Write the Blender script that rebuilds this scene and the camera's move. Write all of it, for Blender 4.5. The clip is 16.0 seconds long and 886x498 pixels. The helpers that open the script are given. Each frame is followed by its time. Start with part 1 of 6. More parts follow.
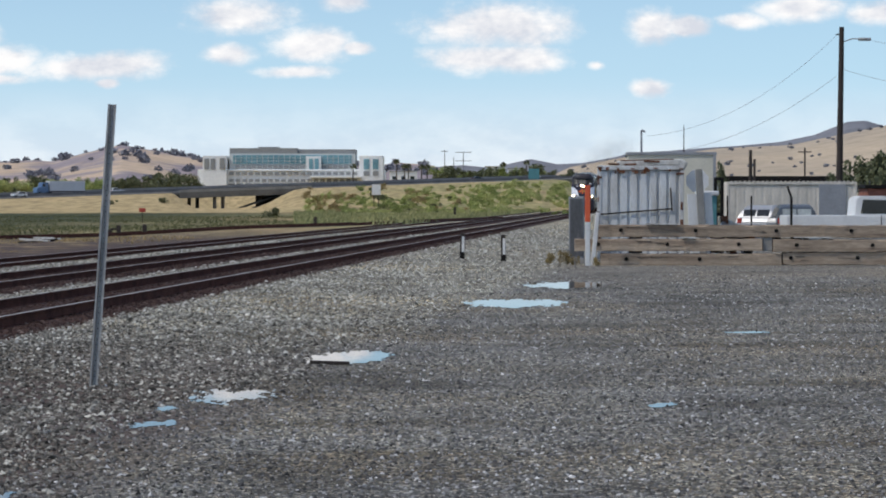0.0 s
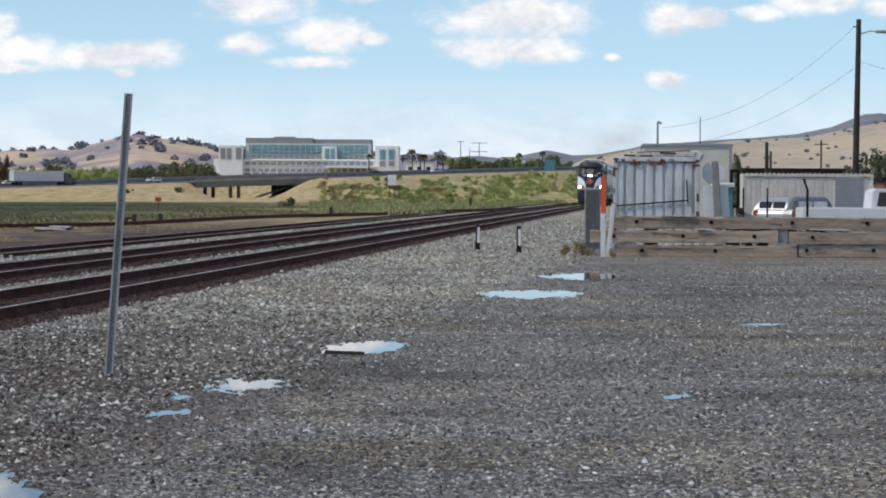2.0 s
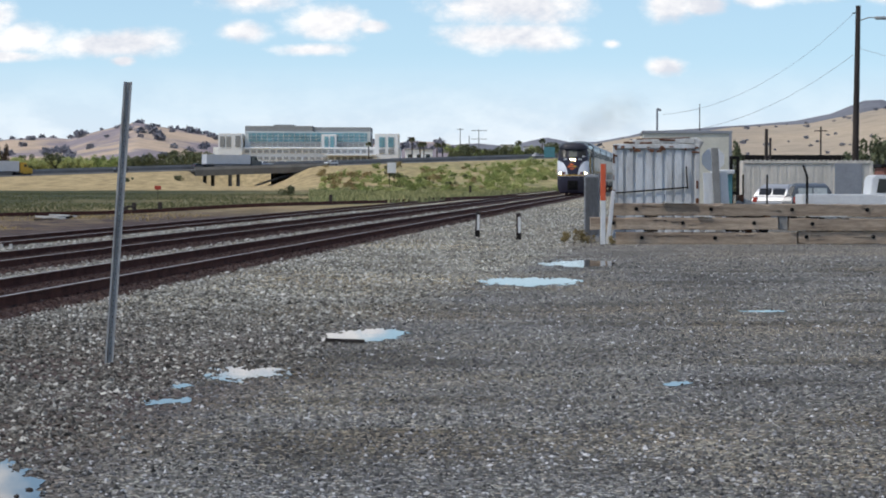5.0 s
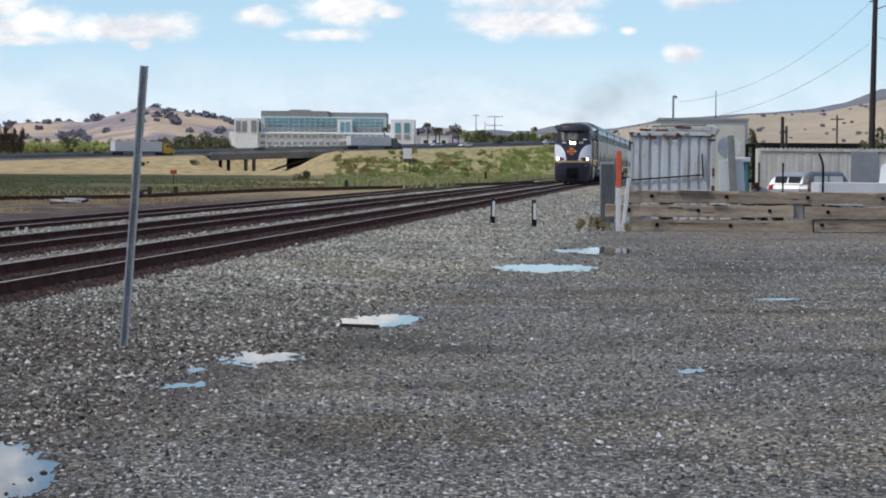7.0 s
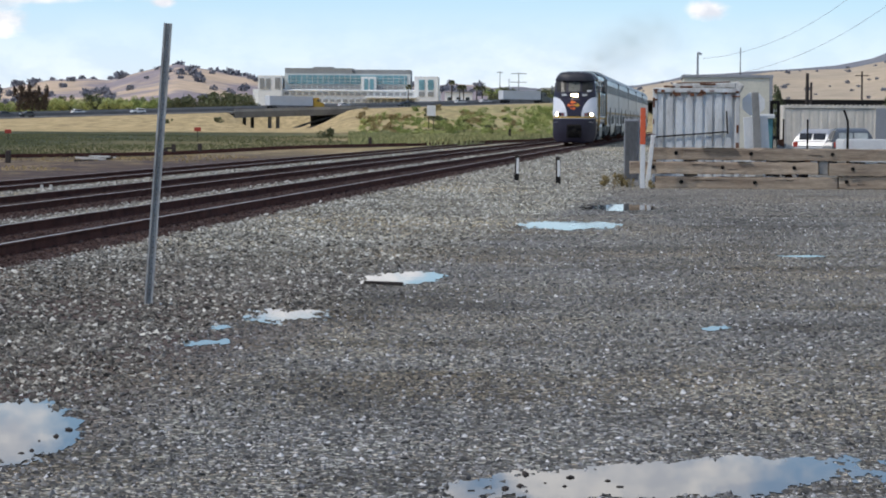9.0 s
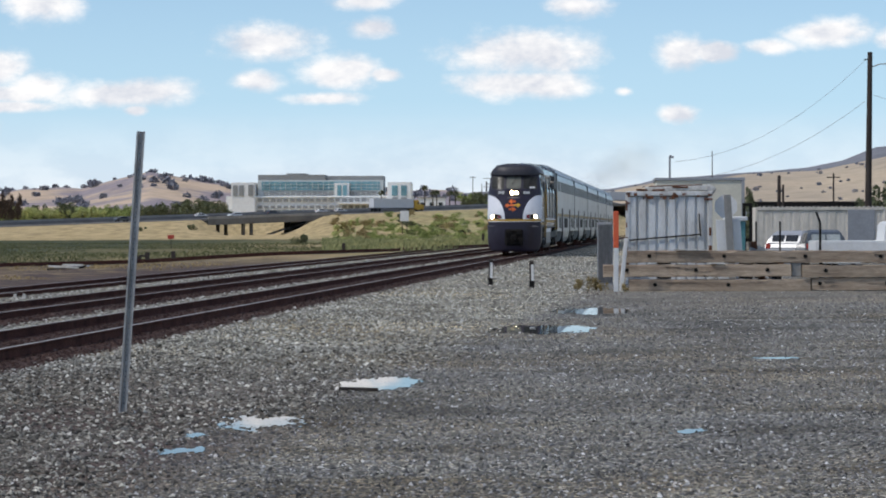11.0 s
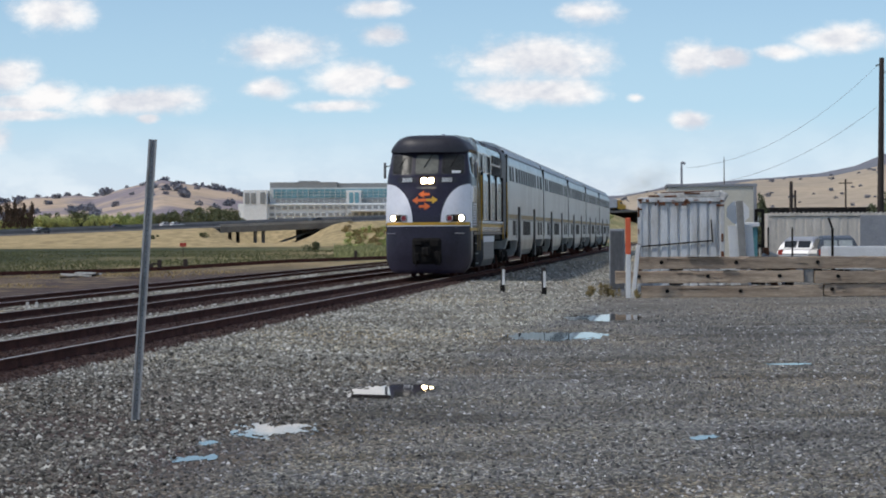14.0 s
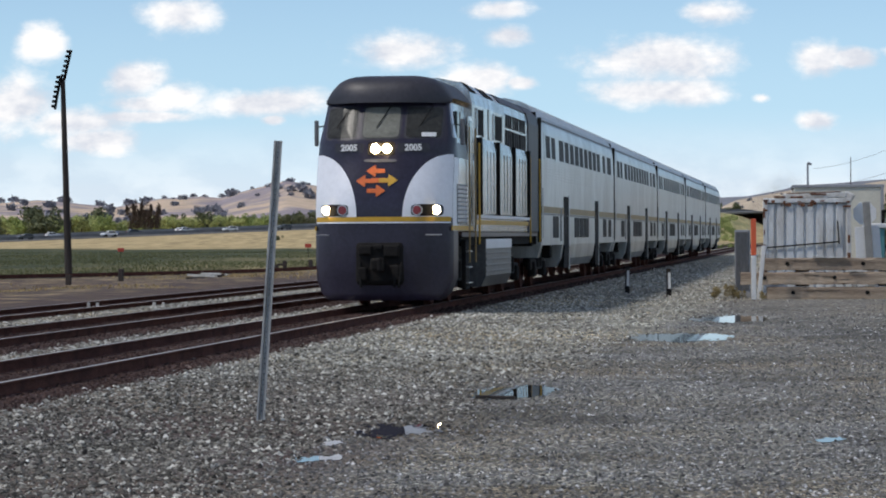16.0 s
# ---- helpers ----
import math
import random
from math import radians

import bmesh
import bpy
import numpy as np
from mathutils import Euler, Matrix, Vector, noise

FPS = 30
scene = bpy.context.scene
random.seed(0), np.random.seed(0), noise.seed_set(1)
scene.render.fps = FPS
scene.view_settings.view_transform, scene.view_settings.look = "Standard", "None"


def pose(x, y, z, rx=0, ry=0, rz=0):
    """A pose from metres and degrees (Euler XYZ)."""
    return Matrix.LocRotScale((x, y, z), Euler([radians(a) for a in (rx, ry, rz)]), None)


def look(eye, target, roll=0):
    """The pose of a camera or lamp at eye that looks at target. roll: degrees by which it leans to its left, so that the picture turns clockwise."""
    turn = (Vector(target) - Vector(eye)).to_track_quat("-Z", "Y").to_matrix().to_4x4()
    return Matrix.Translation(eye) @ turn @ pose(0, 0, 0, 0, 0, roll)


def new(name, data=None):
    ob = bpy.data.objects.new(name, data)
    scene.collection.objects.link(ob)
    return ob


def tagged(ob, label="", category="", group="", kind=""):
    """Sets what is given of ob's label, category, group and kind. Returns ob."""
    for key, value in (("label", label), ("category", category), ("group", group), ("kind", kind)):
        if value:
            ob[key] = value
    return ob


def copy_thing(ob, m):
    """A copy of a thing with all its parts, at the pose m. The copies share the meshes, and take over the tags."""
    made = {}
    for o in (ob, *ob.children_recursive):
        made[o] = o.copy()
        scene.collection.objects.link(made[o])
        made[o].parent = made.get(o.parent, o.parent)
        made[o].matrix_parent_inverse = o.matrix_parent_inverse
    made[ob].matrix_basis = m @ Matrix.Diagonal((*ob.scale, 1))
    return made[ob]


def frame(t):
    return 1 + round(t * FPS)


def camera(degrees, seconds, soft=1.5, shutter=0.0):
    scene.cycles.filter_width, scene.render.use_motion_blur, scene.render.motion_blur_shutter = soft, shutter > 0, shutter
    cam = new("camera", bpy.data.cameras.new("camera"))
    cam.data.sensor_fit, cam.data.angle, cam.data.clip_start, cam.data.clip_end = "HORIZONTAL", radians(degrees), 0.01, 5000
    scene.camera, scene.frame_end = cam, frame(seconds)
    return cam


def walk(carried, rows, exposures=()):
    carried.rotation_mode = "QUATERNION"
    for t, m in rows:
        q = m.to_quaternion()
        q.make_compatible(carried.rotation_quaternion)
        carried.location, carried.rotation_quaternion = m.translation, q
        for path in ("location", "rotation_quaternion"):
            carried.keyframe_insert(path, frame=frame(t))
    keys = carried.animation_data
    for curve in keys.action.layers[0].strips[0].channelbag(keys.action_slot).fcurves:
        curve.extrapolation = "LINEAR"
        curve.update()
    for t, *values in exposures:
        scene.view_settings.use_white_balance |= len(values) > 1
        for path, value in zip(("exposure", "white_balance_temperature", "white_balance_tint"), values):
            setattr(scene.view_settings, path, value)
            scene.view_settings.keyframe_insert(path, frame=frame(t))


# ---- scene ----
EYE = 1.75
cam = camera(19.98, 16.0, soft=1.9)
ROWS = [
    (0, -0.001, -1.106, 0.009),
    (0.5, 0.421, -1.228, -0.039),
    (1, 0.475, -1.278, -0.155),
    (1.5, 0.393, -1.300, -0.403),
    (2, 0.358, -1.321, -0.266),
    (2.5, 0.259, -1.181, -0.294),
    (3, 0.160, -1.238, -0.302),
    (3.5, 0.041, -1.396, -0.263),
    (4, 0.067, -1.507, -0.180),
    (6.5, 0.724, -1.770, -0.185),
    (7, 0.705, -1.925, -0.464),
    (7.4, 1.442, -2.172, -0.361),
    (7.5, 0.851, -2.268, -0.340),
    (8, 0.352, -2.823, -0.328),
    (8.5, 0.951, -3.125, -0.425),
    (9, 1.250, -2.904, -0.400),
    (9.5, 1.213, -2.583, -0.220),
    (10, 1.162, -1.578, -0.217),
    (10.2, 0.833, -1.115, -0.156),
    (12.3, 0.615, -0.319, 0.382),
    (12.5, 0.575, -0.349, 0.418),
    (13, 0.597, -0.433, 0.349),
    (13.5, 0.721, -0.454, 0.311),
    (14, 0.916, -0.348, 0.315),
    (14.5, 1.133, -0.282, 0.474),
    (15, 1.473, -0.253, 0.501),
    (15.5, 2.240, -0.172, 0.302),
    (16, 3.747, -0.311, 0.296),
]
walk(cam, [(t, pose(0, 0, EYE, 90 + pitch, roll, yaw)) for t, yaw, pitch, roll in ROWS],
     exposures=[(0, 0.1), (4, 0.2), (6.5, 0.16), (8, 0.26), (9, 0.28), (10, 0.22), (12.5, 0.06), (15, 0.08), (16, 0.16)])

# ---- sky and sun ----
SUN_ELEV, SUN_AZ = 52.0, 245.0      # azimuth clockwise from straight ahead


def node(tree, kind, **inputs):
    n = tree.nodes.new(kind)
    for key, value in inputs.items():
        if key in n.inputs:
            n.inputs[key].default_value = value
    return n


def math_node(tree, op, a, b=None, clamp=False):
    n = tree.nodes.new("ShaderNodeMath")
    n.operation, n.use_clamp = op, clamp
    for i, v in enumerate((a, b)):
        if v is None:
            continue
        if isinstance(v, (int, float)):
            n.inputs[i].default_value = v
        else:
            tree.links.new(v, n.inputs[i])
    return n.outputs[0]


# cumulus banks: bearing, height, half width, half height, all as tangents
CLOUDS = [(418, 27, 98, 34), (150, 118, 135, 26), (25, 105, 60, 26), (190, 148, 24, 10), (408, 96, 45, 20),
          (545, 80, 72, 30), (525, 128, 66, 12), (632, 86, 28, 12), (612, 2, 48, 20), (880, 48, 132, 42),
          (870, 104, 126, 27), (1055, 116, 17, 9), (1148, 52, 48, 30), (1216, 48, 42, 18), (1315, 38, 42, 15),
          (1410, 14, 78, 28), (1148, 156, 34, 18), (974, -34, 55, 22), (594, -44, 60, 18), (30, -46, 75, 36),
          (-60, 74, 62, 32), (-225, 6, 42, 34), (-125, 184, 86, 28), (-275, 116, 75, 52), (1560, 25, 60, 22),
          (-20, 118, 85, 18), (-165, 150, 105, 26), (-60, 140, 120, 12), (1010, -285, 300, 85), (-130, -215, 110, 75), (700, -330, 200, 60)]


def make_world():
    w = bpy.data.worlds.new("sky")
    scene.world = w
    w.use_nodes = True
    t = w.node_tree
    t.nodes.clear()
    link = t.links.new
    sky = t.nodes.new("ShaderNodeTexSky")
    sky.sky_type, sky.sun_disc = "NISHITA", False
    sky.sun_elevation, sky.sun_rotation = radians(SUN_ELEV), radians(SUN_AZ)
    sky.air_density, sky.dust_density, sky.ozone_density = 1.0, 0.0, 5.0
    sky.altitude = 1500.0
    co = t.nodes.new("ShaderNodeTexCoord")
    sep = t.nodes.new("ShaderNodeSeparateXYZ")
    link(co.outputs["Generated"], sep.inputs[0])
    # ahead of the camera: tangent plane
    yy = math_node(t, "MAXIMUM", sep.outputs[1], 0.05)
    u, h = math_node(t, "DIVIDE", sep.outputs[0], yy), math_node(t, "DIVIDE", sep.outputs[2], yy)
    plane = t.nodes.new("ShaderNodeCombineXYZ")
    link(u, plane.inputs[0]), link(h, plane.inputs[1])
    big = node(t, "ShaderNodeTexNoise", Scale=46.0, Detail=8.0, Roughness=0.62)
    stretch = node(t, "ShaderNodeMapping", Scale=(0.8, 1.25, 1.0))
    link(plane.outputs[0], stretch.inputs[0]), link(stretch.outputs[0], big.inputs["Vector"])
    best, under = None, None
    for cx, cy, rx, ry in CLOUDS:
        m = node(t, "ShaderNodeMapping", Location=((cx - 784) / 4450, (355 - cy) / 4450, 0), Scale=(rx / 4450, ry / 4450, 1))
        m.vector_type = "TEXTURE"
        link(plane.outputs[0], m.inputs[0])
        ln = t.nodes.new("ShaderNodeVectorMath")
        ln.operation = "LENGTH"
        link(m.outputs[0], ln.inputs[0])
        best = ln.outputs["Value"] if best is None else math_node(t, "MINIMUM", best, ln.outputs["Value"])
    puff = math_node(t, "SUBTRACT", big.outputs[0], 0.5)
    edge = math_node(t, "ADD", math_node(t, "SUBTRACT", 1.22, best), math_node(t, "MULTIPLY", puff, 2.2))
    ramp = node(t, "ShaderNodeMapRange")
    ramp.interpolation_type = "SMOOTHSTEP"
    link(edge, ramp.inputs[0])
    ramp.inputs[1].default_value, ramp.inputs[2].default_value = -0.10, 0.80
    ahead = math_node(t, "GREATER_THAN", sep.outputs[1], 0.2)
    near = math_node(t, "MULTIPLY", ramp.outputs[0], ahead)
    # the rest of the sky: broken cumulus on a flat layer
    zz = math_node(t, "ADD", math_node(t, "MAXIMUM", sep.outputs[2], 0.0), 0.12)
    layer = t.nodes.new("ShaderNodeCombineXYZ")
    link(math_node(t, "DIVIDE", sep.outputs[0], zz), layer.inputs[0])
    link(math_node(t, "DIVIDE", sep.outputs[1], zz), layer.inputs[1])
    far = node(t, "ShaderNodeTexNoise", Scale=1.6, Detail=8.0, Roughness=0.6)
    link(layer.outputs[0], far.inputs["Vector"])
    fr = node(t, "ShaderNodeMapRange")
    link(far.outputs[0], fr.inputs[0])
    fr.inputs[1].default_value, fr.inputs[2].default_value = 0.5, 0.62
    above = node(t, "ShaderNodeMapRange")
    link(sep.outputs[2], above.inputs[0])
    above.inputs[1].default_value, above.inputs[2].default_value = 0.10, 0.2
    rest = math_node(t, "MULTIPLY", fr.outputs[0], above.outputs[0])
    # thin veil low over the horizon
    veil_n = node(t, "ShaderNodeTexNoise", Scale=14.0, Detail=5.0)
    vm = node(t, "ShaderNodeMapping", Scale=(0.7, 4.0, 1.0))
    link(plane.outputs[0], vm.inputs[0]), link(vm.outputs[0], veil_n.inputs["Vector"])
    low = node(t, "ShaderNodeMapRange")
    link(h, low.inputs[0])
    low.inputs[1].default_value, low.inputs[2].default_value = 0.045, 0.0
    low.inputs[3].default_value, low.inputs[4].default_value = 0.0, 1.0
    veil = math_node(t, "MULTIPLY", math_node(t, "MULTIPLY", low.outputs[0], veil_n.outputs[0]), 1.25, True)
    cover = math_node(t, "MAXIMUM", math_node(t, "MAXIMUM", near, rest), veil, True)
    # cloud colour: white heads, lilac grey in the thick parts
    shade = node(t, "ShaderNodeTexNoise", Scale=34.0, Detail=4.0)
    sm = node(t, "ShaderNodeMapping", Location=(0.0, 0.006, 0.0), Scale=(0.8, 1.6, 1.0))
    link(plane.outputs[0], sm.inputs[0]), link(sm.outputs[0], shade.inputs["Vector"])
    # heads catch the light, the thick parts under them lie in shade
    lifted = node(t, "ShaderNodeMapping", Location=(0.0, 0.0075, 0.0), Scale=(0.8, 1.25, 1.0))
    over = node(t, "ShaderNodeTexNoise", Scale=42.0, Detail=4.0, Roughness=0.55)
    link(plane.outputs[0], lifted.inputs[0]), link(lifted.outputs[0], over.inputs["Vector"])
    relief = math_node(t, "MULTIPLY", math_node(t, "SUBTRACT", big.outputs[0], over.outputs[0]), 0.9)
    lit = math_node(t, "ADD", shade.outputs[0], relief)
    tone = t.nodes.new("ShaderNodeValToRGB")
    tone.color_ramp.elements[0].position, tone.color_ramp.elements[0].color = 0.36, (6.5, 6.8, 7.5, 1)
    tone.color_ramp.elements[1].position, tone.color_ramp.elements[1].color = 0.62, (9.4, 9.3, 9.3, 1)
    link(lit, tone.inputs[0])
    haze = t.nodes.new("ShaderNodeMix")
    haze.data_type = "RGBA"
    deep = node(t, "ShaderNodeMapRange")
    link(h, deep.inputs[0])
    deep.inputs[1].default_value, deep.inputs[2].default_value = 0.16, 0.0
    deep.inputs[3].default_value, deep.inputs[4].default_value = 0.0, 0.9
    link(deep.outputs[0], haze.inputs["Factor"])
    link(sky.outputs[0], haze.inputs["A"])
    haze.inputs["B"].default_value = (4.7, 7.0, 8.9, 1)
    pale = t.nodes.new("ShaderNodeMix")
    pale.data_type = "RGBA"
    lower = node(t, "ShaderNodeMapRange")
    link(h, lower.inputs[0])
    lower.inputs[1].default_value, lower.inputs[2].default_value = 0.05, 0.0
    lower.inputs[3].default_value, lower.inputs[4].default_value = 0.0, 0.75
    link(lower.outputs[0], pale.inputs["Factor"])
    link(haze.outputs["Result"], pale.inputs["A"])
    pale.inputs["B"].default_value = (7.2, 8.0, 8.9, 1)
    mix = t.nodes.new("ShaderNodeMix")
    mix.data_type = "RGBA"
    link(cover, mix.inputs["Factor"])
    link(pale.outputs["Result"], mix.inputs["A"])
    link(tone.outputs[0], mix.inputs["B"])
    bg = node(t, "ShaderNodeBackground", Strength=0.1)
    link(mix.outputs["Result"], bg.inputs[0])
    out = t.nodes.new("ShaderNodeOutputWorld")
    link(bg.outputs[0], out.inputs[0])


make_world()
sun = new("sun", bpy.data.lights.new("sun", "SUN"))
sun.data.energy, sun.data.angle, sun.data.color = 2.0, radians(6), (1.0, 0.95, 0.88)
a, e = radians(SUN_AZ), radians(SUN_ELEV)
sun.matrix_world = look((math.sin(a) * math.cos(e), math.cos(a) * math.cos(e), math.sin(e)), (0, 0, 0))


# ---- materials ----
def mat(name, color, rough=0.7, metal=0.0, var=0.25, scale=1.0, fine=20.0, bump=0.15, tint=None, each=0.0, coat=0.0, streak=None, spec=0.5, cut=(0.38, 0.58)):
    """A surface with stains at a large scale and grain at a small one. tint: the colour of the stains; each: change from piece to piece; streak: stretch of the noise; cut: where the stains end."""
    m = bpy.data.materials.new(name)
    m.use_nodes = True
    t = m.node_tree
    link = t.links.new
    p = t.nodes["Principled BSDF"]
    p.inputs["Roughness"].default_value, p.inputs["Metallic"].default_value = rough, metal
    p.inputs["Coat Weight"].default_value = coat
    p.inputs["Specular IOR Level"].default_value = spec
    co = t.nodes.new("ShaderNodeTexCoord")
    mp = node(t, "ShaderNodeMapping", Scale=streak or (1, 1, 1))
    link(co.outputs["Object"], mp.inputs[0])
    big = node(t, "ShaderNodeTexNoise", Scale=scale, Detail=5.0, Roughness=0.6)
    small = node(t, "ShaderNodeTexNoise", Scale=fine, Detail=4.0, Roughness=0.7)
    for n in (big, small):
        link(mp.outputs[0], n.inputs["Vector"])
    dark = tuple(c * (1 - var) for c in color)
    tint = tint or dark
    r = t.nodes.new("ShaderNodeValToRGB")
    r.color_ramp.elements[0].position, r.color_ramp.elements[0].color = cut[0], (*tint, 1)
    r.color_ramp.elements[1].position, r.color_ramp.elements[1].color = cut[1], (*color, 1)
    link(big.outputs[0], r.inputs[0])
    mul = t.nodes.new("ShaderNodeMix")
    mul.data_type, mul.blend_type = "RGBA", "MULTIPLY"
    mul.inputs["Factor"].default_value = 1.0
    g = node(t, "ShaderNodeMapRange")
    link(small.outputs[0], g.inputs[0])
    g.inputs[1].default_value, g.inputs[2].default_value = 0.3, 0.7
    g.inputs[3].default_value, g.inputs[4].default_value = 1 - var, 1 + var * 0.6
    link(r.outputs[0], mul.inputs["A"]), link(g.outputs[0], mul.inputs["B"])
    last = mul.outputs["Result"]
    if each:
        info = t.nodes.new("ShaderNodeObjectInfo")
        geo = t.nodes.new("ShaderNodeNewGeometry")
        both = math_node(t, "FRACT", math_node(t, "ADD", info.outputs["Random"], geo.outputs["Random Per Island"]))
        e1 = node(t, "ShaderNodeMapRange")
        link(both, e1.inputs[0])
        e1.inputs[3].default_value, e1.inputs[4].default_value = 1 - each, 1 + each
        m2 = t.nodes.new("ShaderNodeMix")
        m2.data_type, m2.blend_type = "RGBA", "MULTIPLY"
        m2.inputs["Factor"].default_value = 1.0
        link(last, m2.inputs["A"]), link(e1.outputs[0], m2.inputs["B"])
        last = m2.outputs["Result"]
    link(last, p.inputs["Base Color"])
    if bump:
        b = node(t, "ShaderNodeBump", Strength=bump, Distance=0.02)
        link(small.outputs[0], b.inputs["Height"]), link(b.outputs[0], p.inputs["Normal"])
    return m


def glow(name, color, strength):
    m = bpy.data.materials.new(name)
    m.use_nodes = True
    p = m.node_tree.nodes["Principled BSDF"]
    p.inputs["Base Color"].default_value = (*color, 1)
    p.inputs["Emission Color"].default_value = (*color, 1)
    p.inputs["Emission Strength"].default_value = strength
    return m


def gravel_ground():
    """Packed grey gravel near, dirt by the tracks, field and dry grass further off."""
    m = bpy.data.materials.new("ground_surface")
    m.use_nodes = True
    t = m.node_tree
    link = t.links.new
    p = t.nodes["Principled BSDF"]
    p.inputs["Roughness"].default_value = 0.9
    p.inputs["Specular IOR Level"].default_value = 0.25
    geo = t.nodes.new("ShaderNodeNewGeometry")
    pos = geo.outputs["Position"]
    chips = node(t, "ShaderNodeTexVoronoi", Scale=40.0)
    big = node(t, "ShaderNodeTexNoise", Scale=0.35, Detail=6.0, Roughness=0.6)
    wide = node(t, "ShaderNodeTexNoise", Scale=0.02, Detail=6.0, Roughness=0.6)
    grain = node(t, "ShaderNodeTexNoise", Scale=18.0, Detail=5.0, Roughness=0.7)
    tuft = node(t, "ShaderNodeTexNoise", Scale=0.6, Detail=6.0, Roughness=0.7)
    for n in (chips, big, wide, grain, tuft):
        link(pos, n.inputs["Vector"])

    def ramp(src, *stops):
        r = t.nodes.new("ShaderNodeValToRGB")
        while len(r.color_ramp.elements) < len(stops):
            r.color_ramp.elements.new(0.5)
        for el, (q, c) in zip(r.color_ramp.elements, stops):
            el.position, el.color = q, (*c, 1)
        link(src, r.inputs[0])
        return r.outputs[0]

    def mix(f, a1, b1, how="MIX"):
        n = t.nodes.new("ShaderNodeMix")
        n.data_type, n.blend_type = "RGBA", how
        for key, v in (("Factor", f), ("A", a1), ("B", b1)):
            if isinstance(v, (int, float)):
                n.inputs[key].default_value = v
            else:
                link(v, n.inputs[key])
        return n.outputs["Result"]

    split = t.nodes.new("ShaderNodeSeparateColor")
    link(chips.outputs["Color"], split.inputs[0])
    stone = ramp(split.outputs[0], (0.0, (0.045, 0.044, 0.043)), (0.5, (0.125, 0.124, 0.121)), (0.78, (0.25, 0.247, 0.24)), (1.0, (0.66, 0.65, 0.63)))
    kinds = ramp(split.outputs[1], (0.0, (1.12, 0.98, 0.80)), (0.35, (1.0, 1.0, 1.0)), (0.7, (1.0, 1.03, 0.92)), (1.0, (0.92, 0.98, 1.10)))
    stone = mix(1.0, stone, kinds, "MULTIPLY")
    patch_n = node(t, "ShaderNodeTexNoise", Scale=0.13, Detail=5.0, Roughness=0.6)
    link(pos, patch_n.inputs["Vector"])
    stone = mix(1.0, stone, ramp(patch_n.outputs[0], (0.38, (1.10, 1.0, 0.84)), (0.5, (1.0, 1.0, 0.98)), (0.62, (0.97, 1.0, 1.05))), "MULTIPLY")
    ruts_map = node(t, "ShaderNodeMapping", Scale=(0.16, 0.85, 1.0), Rotation=(0, 0, 0.12))
    link(pos, ruts_map.inputs[0])
    ruts = node(t, "ShaderNodeTexNoise", Scale=1.0, Detail=6.0, Roughness=0.6)
    link(ruts_map.outputs[0], ruts.inputs["Vector"])
    stone = mix(1.0, stone, ramp(ruts.outputs[0], (0.36, (0.66, 0.61, 0.52)), (0.47, (0.98, 0.97, 0.95)), (0.6, (1.05, 1.05, 1.05)), (0.7, (1.22, 1.2, 1.14))), "MULTIPLY")
    damp = ramp(big.outputs[0], (0.36, (0.55, 0.52, 0.47)), (0.5, (1.0, 0.98, 0.95)), (0.66, (1.15, 1.12, 1.04)))
    gravel = mix(1.0, stone, damp, "MULTIPLY")
    dirt = ramp(grain.outputs[0], (0.3, (0.052, 0.035, 0.031)), (0.7, (0.115, 0.081, 0.070)))
    lanes = node(t, "ShaderNodeMapping", Scale=(0.5, 0.06, 1.0))
    link(pos, lanes.inputs[0])
    sward = node(t, "ShaderNodeTexNoise", Scale=1.0, Detail=7.0, Roughness=0.65)
    link(lanes.outputs[0], sward.inputs["Vector"])
    grass = ramp(sward.outputs[0], (0.3, (0.030, 0.038, 0.014)), (0.48, (0.050, 0.060, 0.022)), (0.58, (0.085, 0.085, 0.036)), (0.72, (0.17, 0.14, 0.07)))
    straw = ramp(sward.outputs[0], (0.3, (0.26, 0.20, 0.10)), (0.48, (0.45, 0.34, 0.17)), (0.62, (0.60, 0.46, 0.24)))
    bush = ramp(sward.outputs[0], (0.35, (0.18, 0.18, 0.075)), (0.55, (0.32, 0.30, 0.13)), (0.7, (0.50, 0.42, 0.21)))
    # distance left of the tracks and ahead
    sep = t.nodes.new("ShaderNodeSeparateXYZ")
    link(pos, sep.inputs[0])
    off = math_node(t, "SUBTRACT", math_node(t, "MULTIPLY", sep.outputs[1], math.sin(TRACK)), math_node(t, "MULTIPLY", sep.outputs[0], math.cos(TRACK)))
    jig = math_node(t, "MULTIPLY", math_node(t, "SUBTRACT", big.outputs[0], 0.5), 8.0)

    def step(src, lo, hi):
        n = node(t, "ShaderNodeMapRange")
        link(src, n.inputs[0])
        n.inputs[1].default_value, n.inputs[2].default_value = lo, hi
        return n.outputs[0]

    left = step(math_node(t, "ADD", off, math_node(t, "MULTIPLY", jig, 0.3)), 16.0, 16.8)
    # the field begins beyond the spur
    edge = math_node(t, "ADD", math_node(t, "ADD", off, math_node(t, "MULTIPLY", sep.outputs[1], 0.3)), math_node(t, "MULTIPLY", jig, 0.35))
    field = math_node(t, "MULTIPLY", step(edge, 74.6, 77.0), step(off, 15.8, 17.5))
    wjig = math_node(t, "MULTIPLY", math_node(t, "SUBTRACT", wide.outputs[0], 0.5), 160.0)
    dry = step(math_node(t, "ADD", sep.outputs[1], wjig), 400.0, 430.0)
    strip = math_node(t, "MULTIPLY", step(off, 19.5, 23.0), math_node(t, "MULTIPLY", step(tuft.outputs[0], 0.50, 0.64), 0.8))
